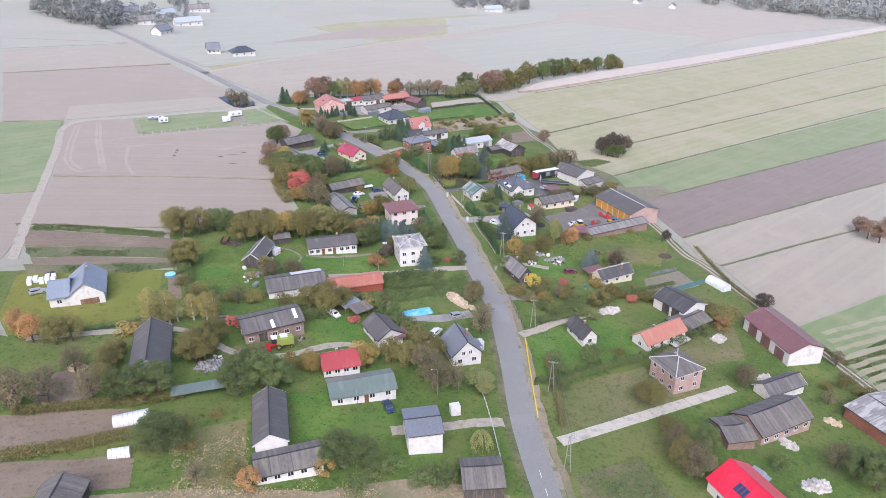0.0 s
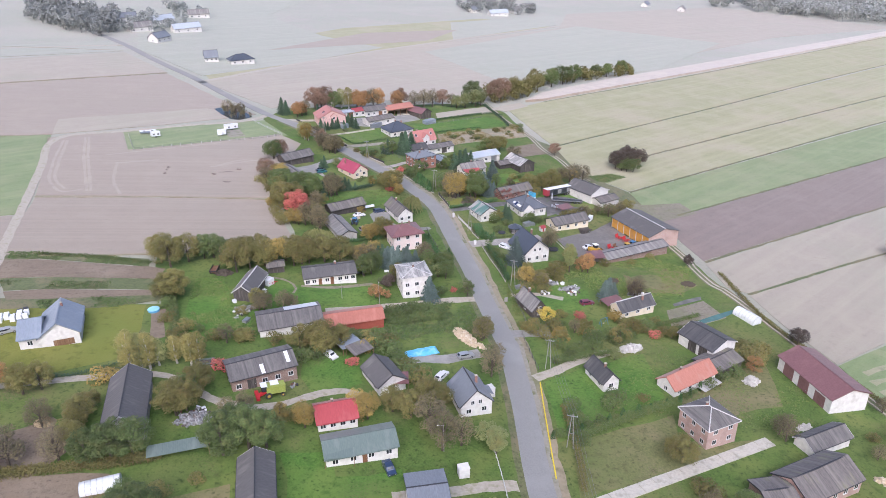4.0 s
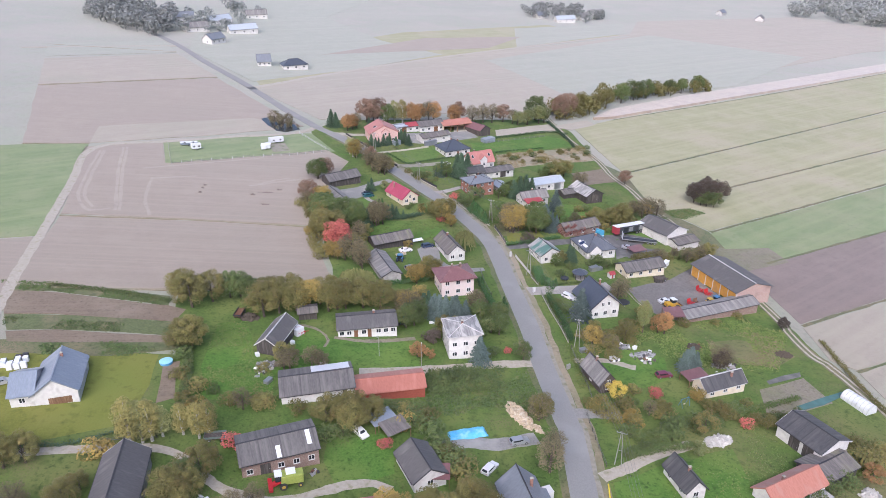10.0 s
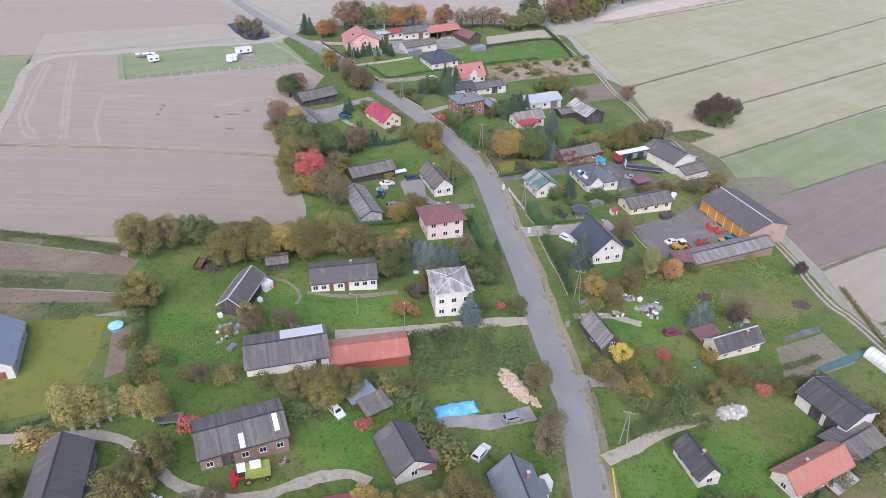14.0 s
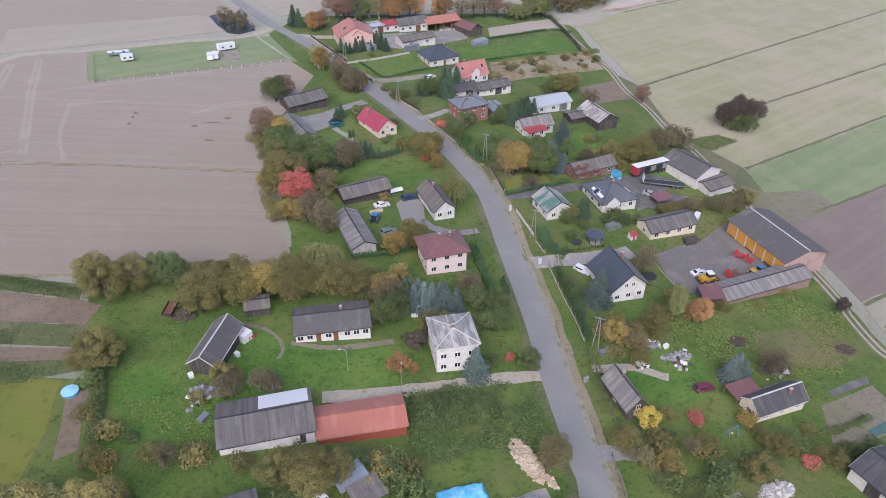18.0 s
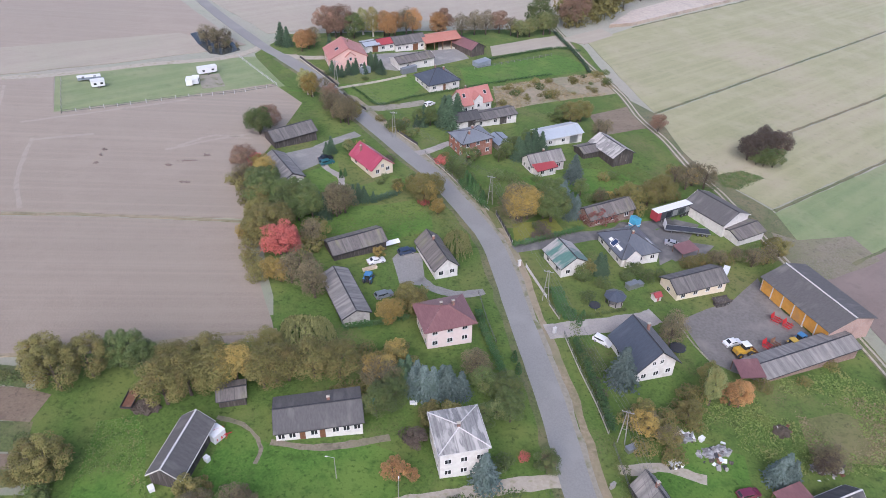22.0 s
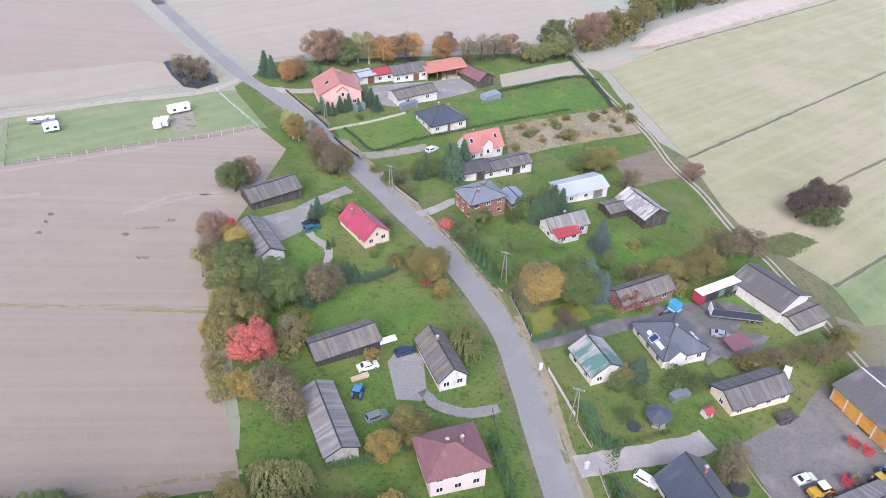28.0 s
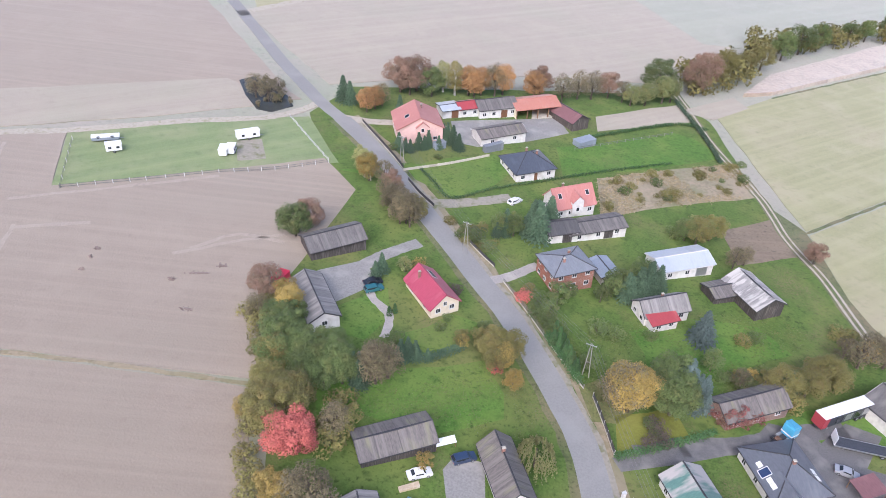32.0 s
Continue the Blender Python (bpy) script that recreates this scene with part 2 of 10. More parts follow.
YARD_DIRT = mat("yard_dirt", (0.2, 0.186, 0.17), (0.16, 0.149, 0.136), (0.26, 0.24, 0.215), rough=0.9, fine=1.5, big=0.15, bump=0.02, stain_at=(0.5, 0.75))
PAVING = mat("paving", (0.36, 0.33, 0.3), (0.3, 0.28, 0.26), (0.4, 0.37, 0.33), rough=0.8, fine=3, big=0.3, bump=0.01)
CONCRETE = mat("concrete", (0.52, 0.485, 0.41), (0.45, 0.42, 0.355), (0.35, 0.33, 0.27), rough=0.85, fine=2, big=0.5, bump=0.01)
DARK_PAVE = mat("dark_paving", (0.155, 0.15, 0.146), (0.122, 0.119, 0.116), (0.21, 0.2, 0.188), rough=0.8, fine=4, big=0.25, bump=0.01)
# walls
WHITE = mat("white_render", (0.68, 0.665, 0.635), (0.6, 0.585, 0.56), (0.44, 0.42, 0.385), rough=0.88, fine=1.2, big=0.5, stain_at=(0.55, 0.8), local=True)
CREAM = mat("cream_render", (0.72, 0.64, 0.5), (0.65, 0.58, 0.45), (0.5, 0.44, 0.35), rough=0.85, fine=1.2, big=0.5, stain_at=(0.6, 0.8), local=True)
PINK = mat("pink_render", (0.68, 0.47, 0.42), (0.62, 0.42, 0.38), (0.5, 0.36, 0.32), rough=0.85, fine=1.2, big=0.5, stain_at=(0.6, 0.8), local=True)
ROSE = mat("rose_render", (0.74, 0.63, 0.6), (0.7, 0.59, 0.56), (0.58, 0.49, 0.46), rough=0.85, fine=1.2, big=0.5, stain_at=(0.6, 0.8), local=True)
GREY_WALL = mat("grey_render", (0.45, 0.43, 0.4), (0.37, 0.355, 0.33), (0.24, 0.23, 0.21), rough=0.9, fine=1.5, big=0.5, local=True)
OLD_WOOD = mat("weathered_boards", (0.11, 0.095, 0.085), (0.07, 0.062, 0.056), (0.17, 0.15, 0.13), rough=0.9, fine=2, big=0.6, stretch=(6, 6, 0.5), bump=0.02, local=True)
DARK_WOOD = mat("dark_boards", (0.085, 0.075, 0.07), (0.055, 0.05, 0.047), (0.13, 0.12, 0.11), rough=0.9, fine=2, big=0.6, stretch=(6, 6, 0.5), bump=0.02, local=True)
BROWN_WOOD = mat("brown_boards", (0.22, 0.13, 0.075), (0.15, 0.09, 0.05), (0.27, 0.17, 0.1), rough=0.8, fine=2, big=0.6, stretch=(6, 6, 0.5), local=True)
ORANGE_BOARD = mat("orange_sheeting", (0.6, 0.32, 0.07), (0.52, 0.27, 0.05), (0.42, 0.24, 0.09), rough=0.7, fine=1.0, big=0.4, local=True)


def brick_mat(name, a, b, mortar):
    if name in MATS:
        return MATS[name]
    m, n, l, p = nodes_of(name)
    tc = n.new("ShaderNodeTexCoord").outputs["Object"]
    sx = n.new("ShaderNodeSeparateXYZ"); l.new(tc, sx.inputs[0])
    ad = n.new("ShaderNodeMath"); l.new(sx.outputs["X"], ad.inputs[0]); l.new(sx.outputs["Y"], ad.inputs[1])
    cb = n.new("ShaderNodeCombineXYZ"); l.new(ad.outputs[0], cb.inputs["X"]); l.new(sx.outputs["Z"], cb.inputs["Y"])
    bt = n.new("ShaderNodeTexBrick")
    bt.inputs["Scale"].default_value = 4.0
    bt.inputs["Color1"].default_value, bt.inputs["Color2"].default_value, bt.inputs["Mortar"].default_value = (*a, 1), (*b, 1), (*mortar, 1)
    bt.inputs["Mortar Size"].default_value = 0.02
    l.new(cb.outputs[0], bt.inputs["Vector"])
    f = noise_tex(n, l, tc, 0.5, 4)
    col = mixed(n, l, ramp(n, l, f, 0.5, 0.75), bt.outputs["Color"], tuple(x * 0.7 for x in a))
    l.new(col, p.inputs["Base Color"])
    p.inputs["Roughness"].default_value = 0.9
    bp = n.new("ShaderNodeBump"); bp.inputs["Distance"].default_value = 0.02
    l.new(bt.outputs["Fac"], bp.inputs["Height"]); bp.invert = True
    l.new(bp.outputs["Normal"], p.inputs["Normal"])
    MATS[name] = m
    return m


BRICK_RED = brick_mat("red_brick", (0.36, 0.15, 0.1), (0.28, 0.12, 0.085), (0.35, 0.28, 0.24))
BRICK_PINK = brick_mat("pale_pink_brick", (0.5, 0.35, 0.3), (0.44, 0.3, 0.26), (0.5, 0.42, 0.38))
BRICK_OLD = brick_mat("sooty_brick", (0.33, 0.22, 0.18), (0.24, 0.16, 0.13), (0.38, 0.33, 0.29))


# roofs
def roof(name, a, b, stain, rough=0.7, ribs=0.9, depth=0.05, metal=0.0, at=(0.55, 0.72), sheen=0.15, big=0.35, streak=None):
    return mat(name, a, b, stain, rough=rough, fine=2.5, big=big, local=True, stretch=(1.6, 0.5, 0.5), ribs=ribs, rib_depth=depth,
               metal=metal, stain_at=at, spec=0.4, sheen=sheen, streak=streak)


R_GREY = roof("grey_fibre_cement", (0.138, 0.128, 0.12), (0.1, 0.094, 0.09), (0.19, 0.175, 0.16), sheen=0.06, streak=(0.2, 0.187, 0.172))
R_SMOOTH = roof("dark_roofing", (0.12, 0.114, 0.11), (0.098, 0.093, 0.09), (0.165, 0.155, 0.145), sheen=0.06)
R_GREY_LIGHT = roof("pale_fibre_cement", (0.21, 0.2, 0.188), (0.165, 0.157, 0.148), (0.3, 0.275, 0.25), sheen=0.06, streak=(0.34, 0.32, 0.3))
R_PATCHED = roof("patched_fibre_cement", (0.27, 0.262, 0.25), (0.19, 0.186, 0.18), (0.46, 0.44, 0.41), big=0.5, at=(0.47, 0.55), streak=(0.34, 0.33, 0.31))
R_BLACK = roof("black_felt", (0.08, 0.079, 0.08), (0.06, 0.059, 0.061), (0.125, 0.119, 0.113), 0.65, sheen=0.06, streak=(0.105, 0.1, 0.097))
R_OLD = roof("mossy_old_sheets", (0.16, 0.142, 0.13), (0.11, 0.1, 0.092), (0.2, 0.195, 0.125), sheen=0.06, streak=(0.23, 0.21, 0.19))
R_NAVY = roof("graphite_tiles", (0.0688, 0.0813, 0.106), (0.0562, 0.0663, 0.0875), (0.0875, 0.1, 0.125), 0.45, 0.3, 0.03)
R_STEEL = roof("blue_grey_sheet", (0.24, 0.275, 0.325), (0.205, 0.237, 0.28), (0.28, 0.31, 0.355), 0.45, 0.35, 0.04)
R_SLATE = roof("grey_metal_tiles", (0.19, 0.205, 0.23), (0.155, 0.17, 0.19), (0.235, 0.247, 0.268), 0.45, 0.35, 0.03)
R_GRAPH = roof("dark_graphite_tiles", (0.12, 0.13, 0.15), (0.1, 0.11, 0.128), (0.15, 0.158, 0.175), 0.45, 0.35, 0.03, sheen=0.06)
R_RED = roof("red_metal_sheet", (0.35, 0.06, 0.065), (0.3, 0.05, 0.055), (0.38, 0.1, 0.095), 0.45, 0.35, 0.03)
R_CRIMSON = roof("crimson_metal_tiles", (0.36, 0.06, 0.1), (0.31, 0.05, 0.085), (0.39, 0.09, 0.125), 0.5, 0.35, 0.03)
R_BRIGHT = roof("bright_red_sheet", (0.62, 0.025, 0.06), (0.55, 0.02, 0.05), (0.64, 0.06, 0.09), 0.4, 0.35, 0.03)
R_SALMON = roof("salmon_tiles", (0.42, 0.18, 0.155), (0.37, 0.155, 0.132), (0.46, 0.225, 0.195), 0.65, 0.3, 0.03)
R_ORANGE = roof("orange_red_tiles", (0.43, 0.185, 0.135), (0.37, 0.155, 0.11), (0.4, 0.22, 0.17), 0.7, 0.3, 0.03)
R_TERRA = roof("terracotta_sheet", (0.4, 0.155, 0.11), (0.35, 0.135, 0.095), (0.44, 0.19, 0.14), 0.6, 0.9, 0.05)
R_MAROON = roof("maroon_metal_tiles", (0.2, 0.1, 0.1), (0.165, 0.08, 0.082), (0.24, 0.13, 0.125), 0.45, 0.35, 0.03)
R_GREEN = roof("green_metal_sheet", (0.145, 0.185, 0.165), (0.125, 0.162, 0.145), (0.18, 0.215, 0.195), 0.45, 0.35, 0.03)
R_MOSS = roof("half_green_sheets", (0.1, 0.2, 0.17), (0.08, 0.165, 0.14), (0.36, 0.34, 0.32), 0.6, 0.9, 0.05, at=(0.44, 0.54), big=0.22)
R_WHITE = roof("pale_aluminium", (0.42, 0.46, 0.5), (0.385, 0.42, 0.455), (0.35, 0.385, 0.41), 0.4, 0.6, 0.03)
# small stuff
FRAME = mat("white_frame", (0.8, 0.8, 0.79), rough=0.5, fine=6)
DOOR = mat("brown_door", (0.2, 0.1, 0.055), (0.15, 0.075, 0.04), rough=0.6, fine=4)
BRICK_CAP = mat("chimney_brick", (0.33, 0.18, 0.14), (0.25, 0.14, 0.11), (0.14, 0.12, 0.11), fine=5, big=1.5, rough=0.9)
TRIM_WHITE = mat("pale_flashing", (0.62, 0.61, 0.6), (0.52, 0.51, 0.5), rough=0.6, fine=4)
TRIM_DARK = mat("dark_flashing", (0.06, 0.06, 0.065), rough=0.5, fine=4)
RUST = mat("rusty_steel", (0.2, 0.1, 0.06), (0.14, 0.075, 0.05), (0.28, 0.17, 0.11), rough=0.85, fine=5, big=1.0)
STEEL = mat("galvanised_steel", (0.42, 0.43, 0.44), (0.36, 0.37, 0.38), rough=0.45, fine=5, metal=0.7)
BARK = mat("bark", (0.12, 0.1, 0.08), (0.08, 0.065, 0.05), rough=0.95, fine=6, bump=0.03)
BIRCH_BARK = mat("birch_bark", (0.6, 0.58, 0.54), (0.3, 0.28, 0.26), rough=0.9, fine=5)
POLE_C = mat("pole_concrete", (0.31, 0.3, 0.275), (0.26, 0.25, 0.235), rough=0.85, fine=4)
GLASS = glass_mat()


# ---- mesh helpers ----
def part(name, bm, material, parent, label=""):
    me = bpy.data.meshes.new(name)
    bmesh.ops.recalc_face_normals(bm, faces=bm.faces)
    bm.to_mesh(me)
    bm.free()
    me.materials.append(material)
    ob = new(name, me)
    ob.parent = parent
    if label:
        ob["label"] = label
    return ob


def solo(name, bm, material, label, category, group="", kind=""):
    ob = part(name, bm, material, None)
    return tagged(ob, label, category, group, kind)


def root(name, x, y, z, rot, label, category, group=""):
    e = new(name)
    e.empty_display_size = 0.5
    e.matrix_basis = pose(x, y, z, 0, 0, rot)
    return tagged(e, label, category, group)


def box(bm, x0, x1, y0, y1, z0, z1, bevel=0.0):
    v = [bm.verts.new(p) for p in ((x0, y0, z0), (x1, y0, z0), (x1, y1, z0), (x0, y1, z0), (x0, y0, z1), (x1, y0, z1), (x1, y1, z1), (x0, y1, z1))]
    fs = [bm.faces.new([v[i] for i in q]) for q in ((0, 3, 2, 1), (4, 5, 6, 7), (0, 1, 5, 4), (1, 2, 6, 5), (2, 3, 7, 6), (3, 0, 4, 7))]
    if bevel:
        bmesh.ops.bevel(bm, geom=list({e for f in fs for e in f.edges}), offset=bevel, segments=1, affect="EDGES")
    return bm


def boxes(*specs, bevel=0.0):
    bm = bmesh.new()
    for s in specs:
        box(bm, *s, bevel=bevel)
    return bm


def prism(pts, z0, z1):
    """A flat outline pulled up from z0 to z1."""
    bm = bmesh.new()
    a = [bm.verts.new((x, y, z0)) for x, y in pts]
    b = [bm.verts.new((x, y, z1)) for x, y in pts]
    bm.faces.new(a[::-1]); bm.faces.new(b)
    for i in range(len(pts)):
        j = (i + 1) % len(pts)
        bm.faces.new((a[i], a[j], b[j], b[i]))
    return bm


def slab(bm, quad, t):
    """A thin plate: its upper corners and its thickness, measured straight down."""
    a = [bm.verts.new(p) for p in quad]
    b = [bm.verts.new((p[0], p[1], p[2] - t)) for p in quad]
    n = len(quad)
    bm.faces.new(a); bm.faces.new(b[::-1])
    for i in range(n):
        j = (i + 1) % n
        bm.faces.new((a[i], b[i], b[j], a[j]))
    return bm


def rod(bm, p, q, r0, r1=None, n=6):
    p, q = Vector(p), Vector(q)
    r1 = r0 if r1 is None else r1
    d = (q - p).normalized()
    s = d.orthogonal().normalized()
    u = d.cross(s)
    rings = []
    for c, r in ((p, r0), (q, r1)):
        rings.append([bm.verts.new(c + r * (math.cos(2 * math.pi * i / n) * s + math.sin(2 * math.pi * i / n) * u)) for i in range(n)])
    for i in range(n):
        j = (i + 1) % n
        bm.faces.new((rings[0][i], rings[0][j], rings[1][j], rings[1][i]))
    bm.faces.new(rings[0][::-1]); bm.faces.new(rings[1])
    return bm


def tube(pts, r):
    """One square tube along a gently bending line."""
    bm = bmesh.new()
    prev = None
    for i, p in enumerate(pts):
        d = (Vector(pts[min(i + 1, len(pts) - 1)]) - Vector(pts[max(i - 1, 0)])).normalized()
        side = d.cross(Vector((0, 0, 1)))
        side = side.normalized() if side.length > 0.05 else Vector((1, 0, 0))
        up = side.cross(d)
        cur = [bm.verts.new(Vector(p) + r * q) for q in (side, up, -side, -up)]
        if prev:
            for k in range(4):
                bm.faces.new((prev[k], prev[(k + 1) % 4], cur[(k + 1) % 4], cur[k]))
        else:
            bm.faces.new(cur[::-1])
        prev = cur
    bm.faces.new(prev)
    return bm


# ---- land ----
def sheet(name, pts, lift, material, label, category="", kind="structure", depth=0.25, ragged=0.0):
    """A patch of ground with the outline pts, its edge uneven, lying on the slope."""
    out = []
    n = len(pts)
    for i in range(n):
        a, b = Vector(pts[i]), Vector(pts[(i + 1) % n])
        k = max(1, int((b - a).length / 6)) if ragged else 1
        k = min(k, 40)
        nrm = Vector((-(b - a).y, (b - a).x)).normalized()
        for j in range(k):
            p = a.lerp(b, j / k)
            if ragged:
                p = p + nrm * ragged * noise.noise((p.x * 0.13, p.y * 0.13, 3.1))
            out.append(p)
    bm = bmesh.new()
    top = [bm.verts.new((p.x, p.y, gz(p.x) + lift)) for p in out]
    low = [bm.verts.new((p.x, p.y, gz(p.x) + lift - depth)) for p in out]
    f = bm.faces.new(top)
    m = len(out)
    for i in range(m):
        j = (i + 1) % m
        bm.faces.new((top[i], low[i], low[j], top[j]))
    bmesh.ops.triangulate(bm, faces=[f])
    return solo(name, bm, material, label, category, kind=kind)


def smooth_line(pts, step=3.0):
    """A curve through pts, with a point every few metres."""
    P = [Vector((p[0], p[1])) for p in pts]
    P = [P[0] * 2 - P[1]] + P + [P[-1] * 2 - P[-2]]
    out = []
    for i in range(1, len(P) - 2):
        a, b, c, d = P[i - 1:i + 3]
        k = max(1, int((c - b).length / step))
        for j in range(k):
            t = j / k
            out.append(0.5 * (2 * b + (c - a) * t + (2 * a - 5 * b + 4 * c - d) * t * t + (3 * b - a - 3 * c + d) * t ** 3))
    out.append(P[-2])
    return out


def normals(line):
    out = []
    for i in range(len(line)):
        d = line[min(i + 1, len(line) - 1)] - line[max(i - 1, 0)]
        out.append(Vector((-d.y, d.x)).normalized())
    return out


def strip(name, pts, left, right, lift, material, label, kind="structure", category="", wobble=0.0, depth=0.2):
    """A ribbon along pts, from left to right metres aside of it."""
    line = smooth_line(pts, 1.0 if wobble == 0.35 else 3.0)
    bm = bmesh.new()
    prev = None
    for i, (p, nn) in enumerate(zip(line, normals(line))):
        w = [wobble * (noise.noise((p.x * 0.2, p.y * 0.2, k)) + (0.9 * noise.noise((p.x * 0.8, p.y * 0.8, k)) if wobble == 0.35 else 0)) for k in (0, 9)]
        a, b = p + nn * (left + w[0]), p + nn * (right + w[1])
        cur = [bm.verts.new((a.x, a.y, gz(a.x) + lift)), bm.verts.new((b.x, b.y, gz(b.x) + lift)),
               bm.verts.new((b.x, b.y, gz(b.x) + lift - depth)), bm.verts.new((a.x, a.y, gz(a.x) + lift - depth))]
        if prev:
            for k in range(4):
                bm.faces.new((prev[k], prev[(k + 1) % 4], cur[(k + 1) % 4], cur[k]))
        prev = cur
    return solo(name, bm, material, label, category or "", kind=kind)

# pale khaki land; its sheen adds haze towards the horizon
FARMLAND = grass_mat("farmland", (0.245, 0.236, 0.172), (0.213, 0.219, 0.148), (0.205, 0.233, 0.143), (0.265, 0.235, 0.185), 0.38, rows=60.0, row_dir=30)


# ---- the land: one sheet to the horizon, with fields, tracks and the road laid on it ----
def build_ground():
    bm = bmesh.new()
    xs = [-4000, -1500, -700, -400] + list(range(-240, 241, 8)) + [400, 700, 1200, 2500, 4000]
    ys = [-1200, -600, -400] + list(range(-280, 321, 8)) + [500, 900, 1500, 2500, 4500]
    grid = []
    for y in ys:
        row = []
        for x in xs:
            near = abs(x) < 240 and -280 < y < 320
            z = gz(x) + (0.12 * noise.noise((x * 0.03, y * 0.03, 0)) - 0.1 if near else -0.1)
            row.append(bm.verts.new((x, y, z)))
        grid.append(row)
    for j in range(len(ys) - 1):
        for i in range(len(xs) - 1):
            bm.faces.new((grid[j][i], grid[j][i + 1], grid[j + 1][i + 1], grid[j + 1][i]))
    solo("ground", bm, FARMLAND, "pale farmland in broad strips reaching to the misty horizon", "ground", kind="structure")


build_ground()
sheet("village_green", [(-113.4, -118.5), (-134.2, -85.7), (-119.8, -81.9), (-83.1, -79.7), (-95.5, -45.0), (-53.0, -32.7), (-71.5, 26.2), (-73.6, 74.9), (-88.2, 111.1), (-81.1, 134.7), (27.1, 171.9), (40.7, 153.2), (47.9, 101.6), (59.4, 66.0), (71.1, 20.5), (76.7, -19.1), (82.8, -49.1), (87.8, -75.3), (93.5, -97.9)] + [(104.7, -131.7), (109.2, -152.5), (89.8, -178.6)] + [(180.0, -330.0), (-200.0, -330.0)] + [(-107.1, -173.7), (-145.0, -110.3)], 0.02, LAWN, "green autumn grass of the village plots", "grass", ragged=1.0)

FAR_BASE = (
    ("field", [(-88.4, 133.5), (-39.6, 163.0), (32.4, 182.2), (81.2, 268.5), (167.9, 330.9), (398.7, 561.2), (659.0, 745.9), (451.5, 864.0), (180.4, 651.4), (144.8, 521.3), (1.9, 368.5), (-77.6, 273.6), (-138.0, 186.9)], 0.05, SOIL_PALE, "pale beige stubble field beyond the village"),
    ("field", [(-134.0, 191.6), (-78.2, 280.3), (2.0, 374.5), (139.8, 527.2), (66.3, 556.3), (-72.3, 426.7), (-166.7, 259.0)], 0.04, CROP, "soft green field beyond the far lane"),
    ("field", [(-118.3, 298.9), (2.4, 386.8), (35.0, 462.3), (-50.7, 408.9)], 0.09, SOIL, "narrow brown tilled strip in the far field"),
    ("field", [(-241.2, 150.6), (-162.6, 201.9), (-98.9, 123.1), (-93.8, 119.3), (-174.2, 67.4), (-198.5, 60.2)], 0.05, SOIL, "grey-brown tilled field beside the far road"),
    ("field", [(-242.5, 153.3), (-163.5, 205.3), (-207.4, 259.5), (-271.1, 214.0)], 0.08, SOIL_PALE, "pale pinkish stubble field"),
    ("field", [(-181.1, 91.2), (-120.5, 125.3), (-97.4, 114.8), (-132.1, 91.5), (-174.2, 67.4)], 0.09, SOIL_PALE, "pale stubble strip along the lane"),
    ("field", [(-263.0, 34.0), (-208.5, 53.9), (-174.2, 67.1), (-163.0, 32.9), (-154.6, 2.5), (-147.4, -23.4), (-200.6, -43.7)], 0.06, CROP_GREEN, "green winter crop field beside the track"),
    ("field", [(-200.1, -44.4), (-147.8, -24.4), (-141.8, -45.0), (-136.1, -64.6), (-132.7, -88.0), (-154.7, -101.0)], 0.05, SOIL, "brown tilled field beyond the track"),
    ("field", [(-229.2, -8.1), (-162.3, 15.1), (-154.1, -5.4), (-212.3, -29.1)], 0.08, CROP_GREEN, "greener strip of winter crop"),
    ("field", [(-273.5, 219.2), (-209.8, 263.2), (-230.7, 299.5), (-290.2, 254.4)], 0.06, FAR_GREEN_HAZED, "thin green strip of meadow"),
    ("field", [(-204.0, 274.6), (-141.2, 201.3), (-92.7, 254.9), (-34.0, 339.2), (-84.9, 377.7), (-147.5, 473.6), (-126.4, 632.2), (-230.1, 572.4), (-254.5, 440.2)], 0.07, FAR_GREEN_HAZED, "green pasture round the far farm"),
    ("field", [(-0.2, 332.8), (169.9, 546.2), (306.7, 489.7), (184.1, 317.8), (127.4, 274.0), (79.1, 238.1), (50.4, 234.9)], 0.07, FAR_GREEN_HAZED, "grey-green field beyond the tree line"),
    ("field", [(27.0, 403.4), (146.5, 543.8), (159.6, 626.0), (30.6, 509.8)], 0.06, FAR_GREEN_HAZED, "green field before the far hamlet"),
)
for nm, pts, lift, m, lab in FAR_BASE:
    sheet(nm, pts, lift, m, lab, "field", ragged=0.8)
